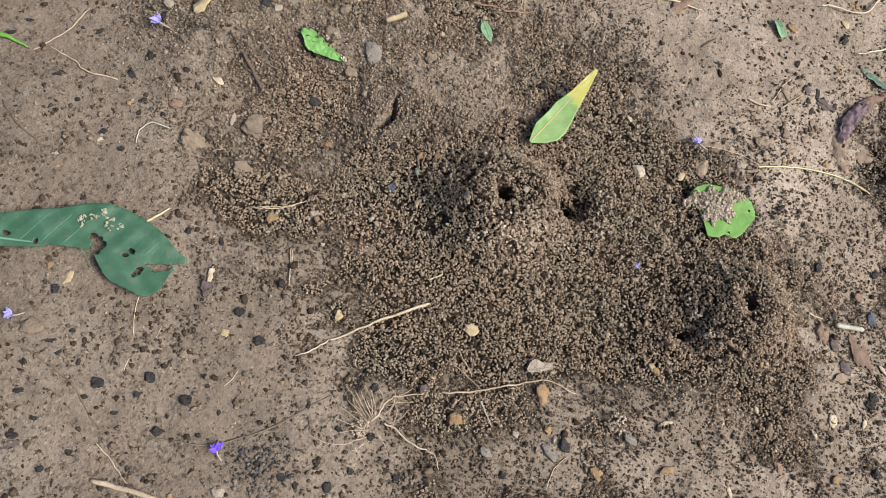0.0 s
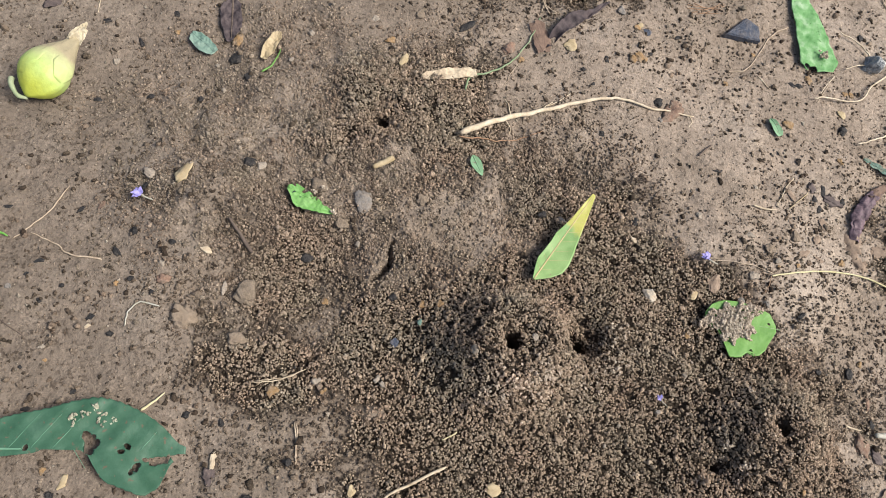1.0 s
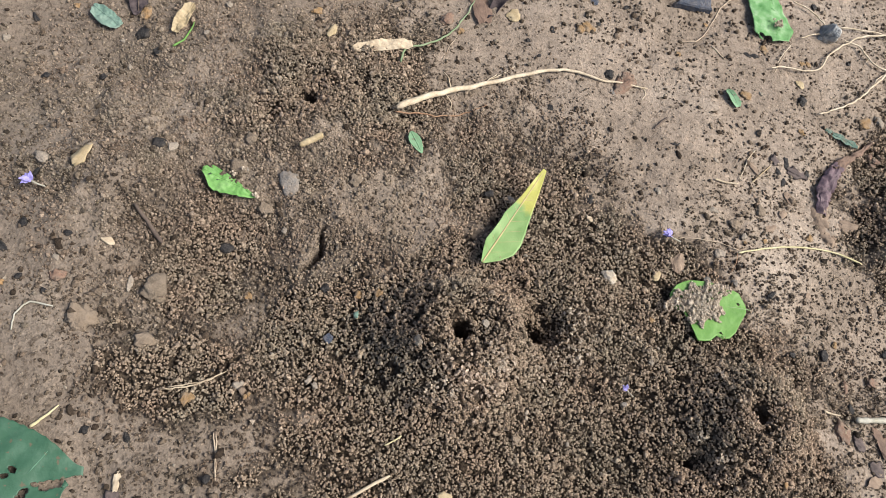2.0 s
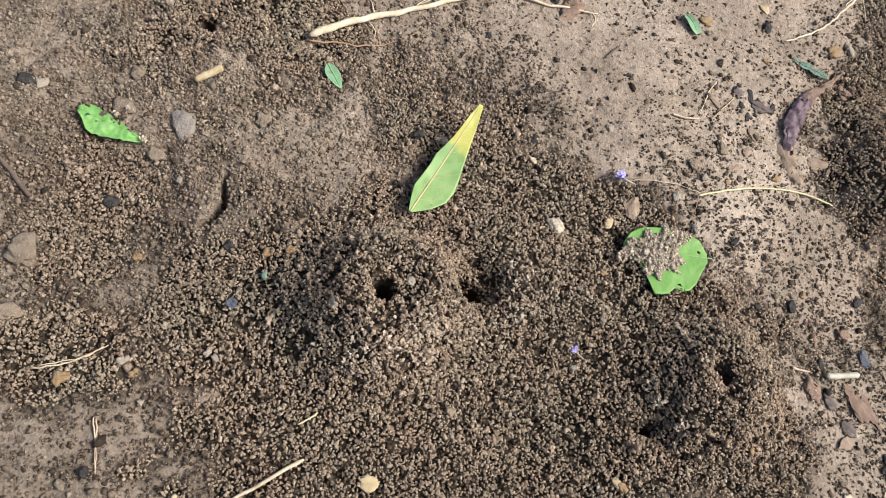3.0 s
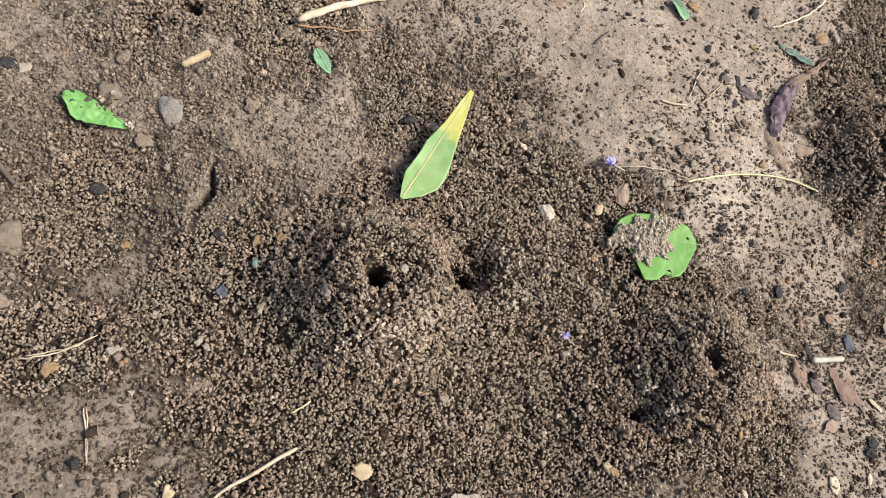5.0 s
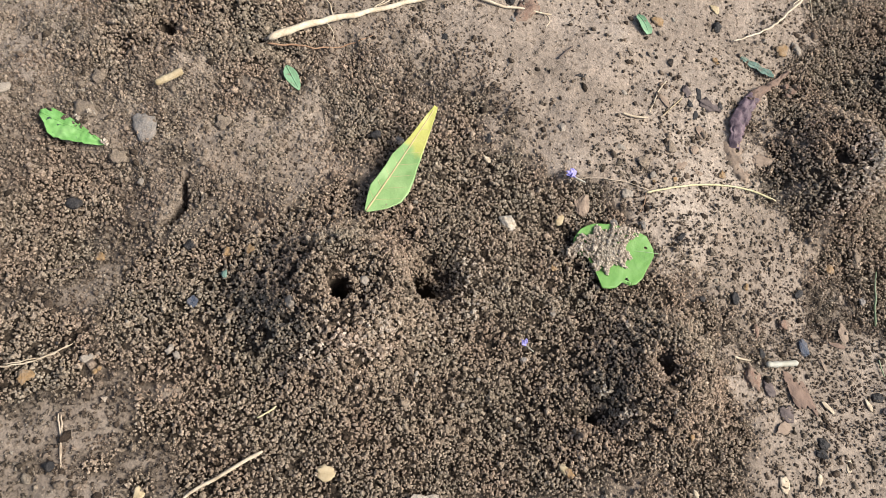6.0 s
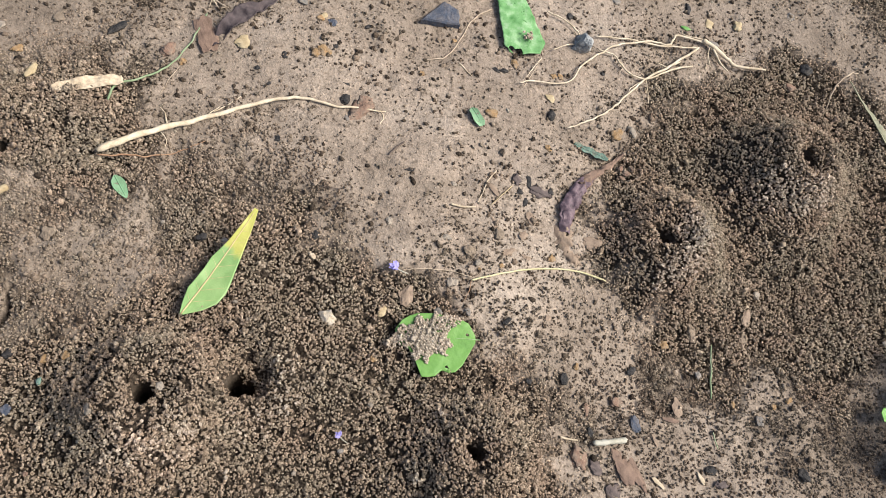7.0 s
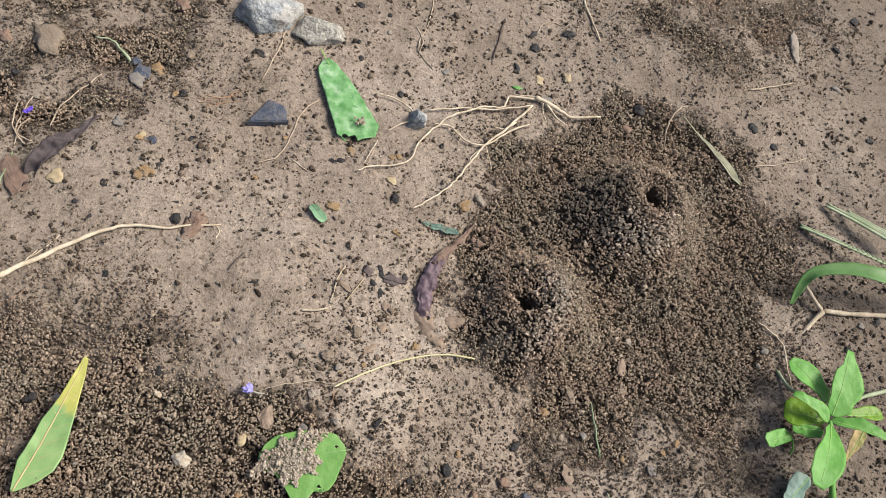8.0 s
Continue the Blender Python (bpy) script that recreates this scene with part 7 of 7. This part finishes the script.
bit("charcoal_bit", 0.0268, 0.0626, 0.0042, 0.0020, 0.0010, -10)
bit("charcoal_bit", 0.0074, 0.0780, 0.0026, 0.0028, 0.0014, -9)
bit("charcoal_bit", 0.0116, 0.0708, 0.0026, 0.0028, 0.0014, -9)
bit("grey_pebble", 0.0412, 0.0540, 0.0028, 0.0031, 0.0013, -11)
bit("rusty_pebble", 0.0472, 0.0576, 0.0152, 0.0083, 0.0025, -10)
bit("grey_pebble", 0.0276, 0.1122, 0.0055, 0.0041, 0.0017, -7)
bit("ochre_pebble", 0.0520, 0.1226, 0.0031, 0.0057, 0.0014, -7)
bit("charcoal_bit", 0.0554, 0.1222, 0.0042, 0.0045, 0.0023, -6)
bit("grey_pebble", 0.0386, 0.1328, 0.0094, 0.0062, 0.0026, -6)
bit("pale_pebble", -0.0004, 0.1310, 0.0027, 0.0030, 0.0015, -7)
bit("charcoal_bit", 0.0420, 0.0710, 0.0019, 0.0079, 0.0011, -9)
bit("charcoal_bit", 0.1371, 0.1327, 0.0040, 0.0044, 0.0022, -5)
bit("charcoal_bit", 0.1499, 0.1099, 0.0040, 0.0043, 0.0022, -6)
bit("charcoal_bit", 0.1594, 0.0786, 0.0033, 0.0036, 0.0018, -9)
bit("ochre_pebble", 0.1031, 0.0568, 0.0076, 0.0066, 0.0028, -8)
bit("charcoal_bit", 0.1091, 0.0791, 0.0047, 0.0034, 0.0017, -8)
bit("litter_scrap", 0.1084, 0.0244, 0.0058, 0.0042, 0.0013, -9)
bit("wood_chip", 0.0992, -0.0072, 0.0069, 0.0040, 0.0012, -30)
bit("wood_chip", 0.1067, -0.0095, 0.0046, 0.0030, 0.0009, -74)
bit("soil_clod", 0.0966, 0.0002, 0.0051, 0.0055, 0.0014, -10)
bit("soil_clod", 0.0836, -0.0065, 0.0063, 0.0049, 0.0013, -11)
bit("ochre_pebble", 0.0953, -0.0131, 0.0032, 0.0035, 0.0015, -10)
bit("charcoal_bit", 0.0640, 0.0287, 0.0056, 0.0025, 0.0013, -47)
bit("wood_chip", 0.1070, -0.0002, 0.0056, 0.0046, 0.0014, -10)
bit("rusty_pebble", 0.1157, -0.0863, 0.0101, 0.0078, 0.0024, -1)
bit("slate_chip", 0.1430, -0.0759, 0.0074, 0.0053, 0.0017, -3)
bit("bark_chip", 0.1339, -0.0914, 0.0090, 0.0165, 0.0029, -101)
bit("bark_chip", 0.1383, -0.0937, 0.0050, 0.0166, 0.0016, -107)
bit("wood_chip", 0.1238, -0.1050, 0.0044, 0.0123, 0.0014, -21)
bit("charcoal_bit", 0.1389, -0.1111, 0.0079, 0.0055, 0.0029, -5)
bit("ochre_pebble", 0.1720, -0.1191, 0.0036, 0.0071, 0.0017, -6)
bit("charcoal_bit", 0.1935, -0.1202, 0.0050, 0.0053, 0.0028, -6)
bit("rusty_pebble", 0.1373, -0.0666, 0.0042, 0.0058, 0.0014, -2)
bit("ochre_pebble", 0.1631, -0.0457, 0.0062, 0.0055, 0.0024, -3)
bit("charcoal_bit", 0.1157, -0.0572, 0.0086, 0.0048, 0.0025, 1)
bit("charcoal_bit", 0.1460, -0.0553, 0.0057, 0.0044, 0.0024, -3)
bit("ochre_pebble", 0.1223, -0.0523, 0.0041, 0.0034, 0.0015, -0)
bit("ochre_pebble", 0.1886, -0.0719, 0.0038, 0.0030, 0.0013, -5)
bit("pale_pebble", 0.1972, -0.0761, 0.0024, 0.0025, 0.0013, -5)
bit("rusty_pebble", 0.1237, -0.0689, 0.0055, 0.0033, 0.0010, -1)
bit("charcoal_bit", 0.1230, -0.0773, 0.0054, 0.0028, 0.0015, -1)
bit("pale_seed", 0.1660, -0.0989, 0.0023, 0.0072, 0.0008, 12)
bit("pale_seed", 0.1473, -0.0985, 0.0068, 0.0024, 0.0008, -23)
bit("bark_chip", 0.1600, -0.0756, 0.0024, 0.0084, 0.0008, -34)
bit("charcoal_bit", 0.1709, -0.0960, 0.0069, 0.0044, 0.0023, -5)
bit("ochre_pebble", 0.2068, -0.0745, 0.0034, 0.0035, 0.0016, -5)
bit("grey_pebble", 0.1987, -0.0795, 0.0043, 0.0045, 0.0020, -5)
bit("charcoal_bit", 0.2097, -0.1026, 0.0061, 0.0074, 0.0034, -5)
bit("litter_scrap", 0.1737, -0.1016, 0.0069, 0.0039, 0.0012, -5)
bit("litter_scrap", 0.1266, -0.1002, 0.0066, 0.0069, 0.0021, -4)
bit("litter_scrap", 0.1220, -0.0907, 0.0066, 0.0060, 0.0019, -2)
bit("pale_seed", 0.1466, -0.1197, 0.0026, 0.0069, 0.0008, -5)
bit("ochre_pebble", 0.0804, -0.1060, 0.0028, 0.0042, 0.0013, -4)
bit("wood_chip", 0.1501, -0.0828, 0.0060, 0.0019, 0.0008, -23)
bit("soil_clod", 0.1760, -0.0420, 0.0048, 0.0076, 0.0013, -2)
bit("charcoal_bit", 0.1085, 0.0194, 0.0048, 0.0030, 0.0016, 3)
bit("grey_pebble", 0.1765, -0.0586, 0.0034, 0.0035, 0.0016, -4)
bit("charcoal_bit", 0.1007, -0.0570, 0.0031, 0.0032, 0.0017, 2)
bit("pale_pebble", 0.1774, -0.0757, 0.0019, 0.0020, 0.0011, -5)
bit("charcoal_bit", 0.2267, 0.1271, 0.0074, 0.0074, 0.0038, -9)
bit("charcoal_bit", 0.2488, 0.1326, 0.0070, 0.0090, 0.0039, -10)
bit("charcoal_bit", 0.2292, 0.1357, 0.0041, 0.0089, 0.0023, -8)
bit("charcoal_bit", 0.2673, 0.0819, 0.0078, 0.0072, 0.0037, -8)
bit("husk", 0.2367, 0.1063, 0.0061, 0.0060, 0.0018, -10)
bit("charcoal_bit", 0.4477, 0.1250, 0.0090, 0.0073, 0.0037, -5)
bit("pale_pebble", 0.3891, 0.1112, 0.0260, 0.0069, 0.0035, -6)
bit("grey_pebble", 0.4017, 0.0795, 0.0055, 0.0061, 0.0026, -5)
bit("charcoal_bit", 0.4205, 0.1064, 0.0050, 0.0055, 0.0028, -5)
bit("charcoal_bit", 0.0919, 0.1404, 0.0072, 0.0048, 0.0024, -7)
bit("pale_pebble", 0.0942, 0.1391, 0.0028, 0.0030, 0.0015, -7)
bit("soil_clod", 0.0622, 0.1430, 0.0059, 0.0041, 0.0012, -7)
bit("soil_clod", 0.0078, 0.1599, 0.0181, 0.0141, 0.0036, -7)
bit("charcoal_bit", 0.1468, 0.1645, 0.0060, 0.0039, 0.0020, -5)
bit("charcoal_bit", 0.1587, 0.1560, 0.0036, 0.0039, 0.0020, -6)
bit("pale_pebble", 0.1557, 0.1462, 0.0030, 0.0032, 0.0016, -6)
bit("charcoal_bit", 0.1389, 0.1421, 0.0029, 0.0032, 0.0016, -6)
bit("pale_pebble", 0.2048, 0.1402, 0.0025, 0.0027, 0.0014, -6)
bit("grey_pebble", 0.2670, 0.1117, 0.0050, 0.0041, 0.0017, -12)
bit("rusty_pebble", 0.2570, 0.0732, 0.0058, 0.0045, 0.0013, -7)
bit("charcoal_bit", 0.3272, 0.0612, 0.0076, 0.0069, 0.0035, -5)
bit("charcoal_bit", 0.3370, 0.0502, 0.0063, 0.0048, 0.0025, -6)
bit("soil_clod", 0.3984, 0.0682, 0.0068, 0.0060, 0.0015, -6)
bit("charcoal_bit", 0.4041, 0.0450, 0.0067, 0.0052, 0.0026, -8)
bit("wood_chip", 0.2043, -0.0374, 0.0045, 0.0109, 0.0015, -40)
bit("ochre_pebble", 0.2145, -0.0725, 0.0049, 0.0032, 0.0014, -16)
bit("wood_chip", 0.1635, -0.0703, 0.0047, 0.0114, 0.0015, -35)
bit("pale_pebble", 0.2127, -0.0266, 0.0035, 0.0039, 0.0020, -12)
bit("wood_chip", 0.0554, -0.0239, 0.0072, 0.0046, 0.0014, -46)
bit("rusty_pebble", 0.0648, 0.1731, 0.0067, 0.0073, 0.0022, -6)
bit("rusty_pebble", -0.0086, 0.1637, 0.0077, 0.0056, 0.0017, -7)
bit("charcoal_bit", -0.0065, 0.1435, 0.0040, 0.0044, 0.0022, -8)
bit("slate_chip", 0.0395, 0.1431, 0.0047, 0.0051, 0.0015, -8)
bit("pale_pebble", 0.2630, -0.0435, 0.0026, 0.0029, 0.0015, -12)
bit("grey_pebble", 0.2770, -0.0470, 0.0038, 0.0041, 0.0017, -12)
bit("charcoal_bit", 0.3403, -0.0496, 0.0058, 0.0063, 0.0032, -12)
bit("pale_pebble", 0.3584, -0.0313, 0.0030, 0.0033, 0.0017, -12)
bit("charcoal_bit", 0.3198, -0.0572, 0.0045, 0.0049, 0.0025, -13)
bit("grey_pebble", 0.3321, -0.0490, 0.0034, 0.0038, 0.0016, -12)
bit("pale_pebble", 0.2706, -0.0523, 0.0027, 0.0029, 0.0015, -13)
bit("soil_clod", 0.2012, -0.0453, 0.0035, 0.0049, 0.0012, -14)
bit("charcoal_bit", 0.0548, 0.1000, 0.0025, 0.0044, 0.0014, -9)
bit("ochre_pebble", 0.0925, 0.0953, 0.0031, 0.0034, 0.0015, -9)

# ash and charcoal dust
ash_patch(-0.1085, -0.1633, 0.0135)
bit("grey_pebble", -0.0760, -0.1480, 0.0052, 0.0044, 0.0034, 30)

# pale pellets round the holes
rim_pellets(0.1620, -0.0080, 0.0150, -110, 40, 420)
rim_pellets(0.2333, 0.0223, 0.0170, -170, -40, 420)
rim_pellets(-0.0335, -0.0586, 0.0165, -130, -20, 160)
rim_pellets(-0.0045, -0.0520, 0.0160, -110, 30, 120)

# fallen flowers
flower(0.0537, -0.0134, 148, 0.0039, PETAL, "small pale violet fallen flower on pellets", 1.0)
flower(-0.1236, -0.1607, 121, 0.0037, PETAL_DEEP, "small deep violet fallen flower on soil", 0.9)
flower(-0.1992, -0.1233, -163, 0.0034, PETAL, "small pale violet fallen flower on soil", 1.0)
flower(-0.1750, 0.0003, 154, 0.0043, PETAL, "small violet fallen flower with a dark stem", 1.0)
flower(0.0279, -0.0722, 133, 0.0024, PETAL, "tiny violet fallen flower with a white tube", 1.3)
flower(-0.0045, 0.1207, 96, 0.0023, PETAL_DEEP, "tiny violet petal scrap on soil", 0.0)
flower(-0.2312, 0.1062, 48, 0.0023, PETAL_DEEP, "tiny deep violet fallen petal on soil", 0.0)
flower(-0.0028, 0.1217, 120, 0.0019, PETAL_DEEP, "tiny violet petal on soil", 0.0)

# weed plant
weed = thing("weed_plant", "young green weed with a whorl of leaves", "plant")
leaf("weed_leaf", (0.2838, -0.0772, 0.0012), (0.2759, -0.0559, 0.0029), [0.0006, 0.0026, 0.0026, 0.0032, 0.0045, 0.0056, 0.0058, 0.0055, 0.0019], [0.0011, 0.0043, 0.0043, 0.0052, 0.0061, 0.0058, 0.0054, 0.0038, 0.0016], WEED, WEEDRIB, "", parent=weed, fold=0.15, arch=0.05, ribs=6, stalk=0.2, nu=32, nv=14, thick=0.00016, wave=0.0004, seed=56, rib_r=0.00022, veins=False)
leaf("weed_leaf", (0.2789, -0.0834, 0.0044), (0.2988, -0.0609, 0.0115), [0.0009, 0.0037, 0.0037, 0.0047, 0.0050, 0.0044, 0.0018, 0.0014, 0.0007], [0.0017, 0.0067, 0.0068, 0.0084, 0.0090, 0.0077, 0.0058, 0.0035, 0.0021], WEED, WEEDRIB, "", parent=weed, fold=0.12, arch=0.06, ribs=7, holes=((0.024, -0.006, 0.0010),), nu=32, nv=14, thick=0.00016, wave=0.0004, seed=57, rib_r=0.00022, veins=False)
leaf("weed_leaf", (0.2757, -0.0852, 0.0043), (0.2648, -0.0707, 0.0055), [0.0003, 0.0013, 0.0008, 0.0002, 0.0001, 0.0001, 0.0001, 0.0001, 0.0001], [0.0011, 0.0043, 0.0048, 0.0049, 0.0044, 0.0039, 0.0036, 0.0036, 0.0021], WEED, WEEDRIB, "", parent=weed, fold=0.3, arch=0.08, ribs=6, nu=32, nv=14, thick=0.00016, wave=0.0004, seed=58, rib_r=0.00022, veins=False)
leaf("weed_leaf", (0.2771, -0.0842, 0.0013), (0.2648, -0.0742, -0.0032), [0.0007, 0.0030, 0.0030, 0.0038, 0.0048, 0.0059, 0.0062, 0.0057, 0.0034], [0.0008, 0.0032, 0.0032, 0.0042, 0.0054, 0.0066, 0.0066, 0.0064, 0.0039], WEED_OLD, WEEDRIB, "old olive-green leaf with dark stains", parent=weed, fold=0.1, arch=0.04, ribs=5, nu=32, nv=14, thick=0.00016, wave=0.0004, seed=59, rib_r=0.00022, veins=False)
leaf("weed_leaf", (0.2730, -0.0878, 0.0024), (0.2630, -0.0817, -0.0016), [0.0008, 0.0033, 0.0033, 0.0037, 0.0040, 0.0034, 0.0029, 0.0027, 0.0016], [0.0004, 0.0017, 0.0017, 0.0018, 0.0019, 0.0016, 0.0013, 0.0012, 0.0007], WEED, WEEDRIB, "", parent=weed, fold=0.15, ribs=5, nu=32, nv=14, thick=0.00016, wave=0.0004, seed=60, rib_r=0.00022, veins=False)
leaf("weed_leaf", (0.2627, -0.0844, -0.0043), (0.2493, -0.0846, -0.0035), [0.0006, 0.0023, 0.0023, 0.0023, 0.0023, 0.0023, 0.0022, 0.0022, 0.0013], [0.0008, 0.0034, 0.0036, 0.0039, 0.0040, 0.0040, 0.0040, 0.0040, 0.0024], WEED, WEEDRIB, "", parent=weed, fold=0.1, ribs=4, stalk=0.2, nu=32, nv=14, thick=0.00016, wave=0.0004, seed=61, rib_r=0.00022, veins=False)
leaf("weed_leaf", (0.2760, -0.0863, 0.0045), (0.2517, -0.1067, 0.0087), [0.0007, 0.0029, 0.0049, 0.0064, 0.0071, 0.0070, 0.0061, 0.0046, 0.0020], [0.0006, 0.0026, 0.0026, 0.0037, 0.0052, 0.0061, 0.0060, 0.0057, 0.0028], WEED, WEEDRIB, "", parent=weed, fold=0.18, arch=0.07, ribs=8, holes=((0.0225, 0.0010, 0.0010),), nu=32, nv=14, thick=0.00016, wave=0.0004, seed=62, rib_r=0.00022, veins=False)
leaf("weed_leaf", (0.2771, -0.0849, 0.0044), (0.2937, -0.0997, 0.0107), [0.0006, 0.0025, 0.0030, 0.0041, 0.0049, 0.0042, 0.0035, 0.0027, 0.0014], [0.0004, 0.0014, 0.0013, 0.0011, 0.0009, 0.0010, 0.0010, 0.0010, 0.0006], WEED, WEEDRIB, "", parent=weed, fold=0.15, arch=0.06, ribs=7, nu=32, nv=14, thick=0.00016, wave=0.0004, seed=63, rib_r=0.00022, veins=False)
leaf("weed_leaf", (0.2907, -0.0845, -0.0007), (0.3083, -0.0893, 0.0000), [0.0007, 0.0027, 0.0027, 0.0032, 0.0037, 0.0042, 0.0042, 0.0038, 0.0020], [0.0001, 0.0006, 0.0006, 0.0008, 0.0015, 0.0021, 0.0025, 0.0025, 0.0015], WEED_OLD, WEEDRIB, "old olive-green leaf", parent=weed, fold=0.1, ribs=5, nu=32, nv=14, thick=0.00016, wave=0.0004, seed=64, rib_r=0.00022, veins=False)
leaf("weed_leaf", (0.2939, -0.0927, 0.0012), (0.2828, -0.1015, -0.0058), [0.0005, 0.0021, 0.0021, 0.0021, 0.0020, 0.0014, 0.0008, 0.0006, 0.0003], [0.0010, 0.0039, 0.0037, 0.0034, 0.0030, 0.0024, 0.0018, 0.0017, 0.0010], WEED_SICK, WEEDRIB, "withered yellow-orange leaf", parent=weed, fold=0.2, ribs=4, nu=32, nv=14, thick=0.00016, wave=0.0004, seed=65, rib_r=0.00022, veins=False)
leaf("weed_leaf", (0.2619, -0.1021, -0.0056), (0.2475, -0.1083, -0.0082), [0.0006, 0.0023, 0.0023, 0.0023, 0.0032, 0.0040, 0.0042, 0.0042, 0.0025], [0.0013, 0.0053, 0.0053, 0.0053, 0.0052, 0.0044, 0.0035, 0.0033, 0.0020], BLUELEAF, WEEDRIB, "grey-green shaded leaf", parent=weed, fold=0.1, nu=32, nv=14, thick=0.00016, wave=0.0004, seed=66, rib_r=0.00022, veins=False)
part("stem", tube_bm(smooth_line([(0.2663, -0.1240, -0.0133), (0.2684, -0.1121, -0.0064), (0.2733, -0.0960, 0.0002), (0.2771, -0.0846, 0.0044)], 8), 0.00159, 0.00086, 5), WEED, weed)
part("side_stem", tube_bm(smooth_line([(0.3464, -0.0811, -0.0034), (0.3211, -0.0801, -0.0034), (0.3031, -0.0798, -0.0020), (0.2826, -0.0842, 0.0017)], 8), 0.00098, 0.00074, 5), PALEGRASS, weed)
part("side_stem", tube_bm(smooth_line([(0.2799, -0.0559, -0.0128), (0.2792, -0.0657, -0.0100), (0.2809, -0.0710, -0.0055), (0.2820, -0.0809, 0.0014)], 8), 0.00074, 0.00061, 5), PALEGRASS, weed)
part("leaf_stalk", tube_bm(smooth_line([(0.2627, -0.0844, -0.0043), (0.2640, -0.0887, -0.0079), (0.2627, -0.0913, -0.0107)], 8), 0.00037, 0.00037, 5), WEED, weed)

# grass
grass = thing("grass_clump", "bent green grass blade on a dry straw stalk", "grass")
part("grass_blade", ribbon_bm(smooth_line([(0.3019, -0.0297, -0.0076), (0.3035, -0.0262, -0.0015), (0.3074, -0.0226, 0.0051), (0.3140, -0.0231, 0.0092), (0.3253, -0.0274, 0.0128), (0.3378, -0.0355, 0.0152), (0.3587, -0.0448, 0.0129), (0.3811, -0.0549, 0.0061)], 8), [0.0022, 0.0041, 0.0049, 0.0055, 0.0071, 0.0082, 0.0071, 0.0060]), GRASS, grass)
part("straw_stalk", tube_bm(smooth_line([(0.3722, -0.0559, -0.0043), (0.3453, -0.0472, -0.0051), (0.3277, -0.0418, -0.0058), (0.3154, -0.0370, -0.0063)], 8), 0.00123, 0.00110, 5), STRAW, grass)
part("straw_stalk", tube_bm(smooth_line([(0.3157, -0.0374, -0.0063), (0.3093, -0.0401, -0.0081), (0.3012, -0.0441, -0.0120)], 8), 0.00123, 0.00098, 5), STRAW, grass)
part("straw_stalk", tube_bm(smooth_line([(0.3151, -0.0369, -0.0064), (0.3119, -0.0314, -0.0039), (0.3085, -0.0251, -0.0006)], 8), 0.00098, 0.00074, 5), STRAW, grass)
grass_spike([(0.3489, 0.0128, -0.0012), (0.3579, -0.0012, 0.0021), (0.3717, -0.0206, 0.0046)], 0.0037)
grass_spike([(0.3584, 0.0065, -0.0008), (0.3634, -0.0038, 0.0024), (0.3738, -0.0179, 0.0047)], 0.0023)
grass_spike([(0.3281, 0.0058, -0.0034), (0.3391, -0.0077, 0.0006), (0.3631, -0.0320, 0.0041)], 0.0023)
strand("white_root", [(0.2808, -0.0335), (0.2858, -0.0402), (0.2886, -0.0465), (0.2844, -0.0559), (0.2822, -0.0636), (0.2805, -0.0696)], 0.00044, 0.00029, STRAW, "thin whitish root reaching under a weed", "root")

# crumbs on the toothed leaf
crumb_lump(-0.1847, -0.0878, 0.0030, 0.0030, EGG, "white lumpy crumb on a dark green leaf")
crumb_lump(-0.1836, -0.0859, 0.0028, 0.0030, EGG, "white lumpy crumb on a dark green leaf")
crumb_lump(-0.1809, -0.0848, 0.0028, 0.0030, EGG, "white lumpy crumb on a dark green leaf")
crumb_lump(-0.1792, -0.0842, 0.0022, 0.0030, EGG, "white lumpy crumb on a dark green leaf")
crumb_lump(-0.1776, -0.0815, 0.0017, 0.0030, EGG, "white lumpy crumb on a dark green leaf")
crumb_lump(-0.1771, -0.0830, 0.0017, 0.0030, EGG, "white lumpy crumb on a dark green leaf")
crumb_lump(-0.1750, -0.0851, 0.0028, 0.0030, EGG, "white lumpy crumb on a dark green leaf")
crumb_lump(-0.1744, -0.0874, 0.0031, 0.0030, EGG, "white lumpy crumb on a dark green leaf")
crumb_lump(-0.1709, -0.0871, 0.0025, 0.0030, EGG, "white lumpy crumb on a dark green leaf")
crumb_lump(-0.1703, -0.0857, 0.0022, 0.0030, EGG, "white lumpy crumb on a dark green leaf")
leaf_heap(0.0620, -0.0400)
crumb_lump(0.1247, 0.0947, 0.0050, 0.0038)
bud((-0.2263, 0.0423, -0.0036), (-0.2112, 0.0725, -0.0039))

# crumbs round the dead leaf and on the green leaves
crumb_lump(-0.0090, 0.0000, 0.0034, 0.0006, CRUMB, "small brown clod beside a yellowing leaf")
crumb_lump(-0.0150, -0.0260, 0.0034, 0.0020, CRUMB, "small brown clod beside a yellowing leaf")
bit("rusty_pebble", 0.1580, 0.0310, 0.0036, 0.0025, 0.0014, 106)
bit("rusty_pebble", 0.1600, 0.0280, 0.0042, 0.0029, 0.0017, 17)
bit("rusty_pebble", 0.1570, 0.0260, 0.0030, 0.0021, 0.0012, 134)
bit("rusty_pebble", 0.1630, 0.0300, 0.0026, 0.0018, 0.0010, 80)
crumb_lump(-0.1050, 0.0070, 0.0022, 0.0014, CRUMB_PALE, "small pale clod resting on a torn leaf")
crumb_lump(-0.1010, -0.0030, 0.0026, 0.0014, CRUMB_PALE, "small pale clod resting on a torn leaf")
crumb_lump(-0.1090, 0.0050, 0.0018, 0.0014, CRUMB_PALE, "small pale clod resting on a torn leaf")
crumb_lump(-0.1080, 0.0040, 0.0040, 0.0010, CRUMB_DARK, "dark damp crumbs stuck to a torn leaf")


def motions():
    """Nothing but the camera moves here."""


motions()
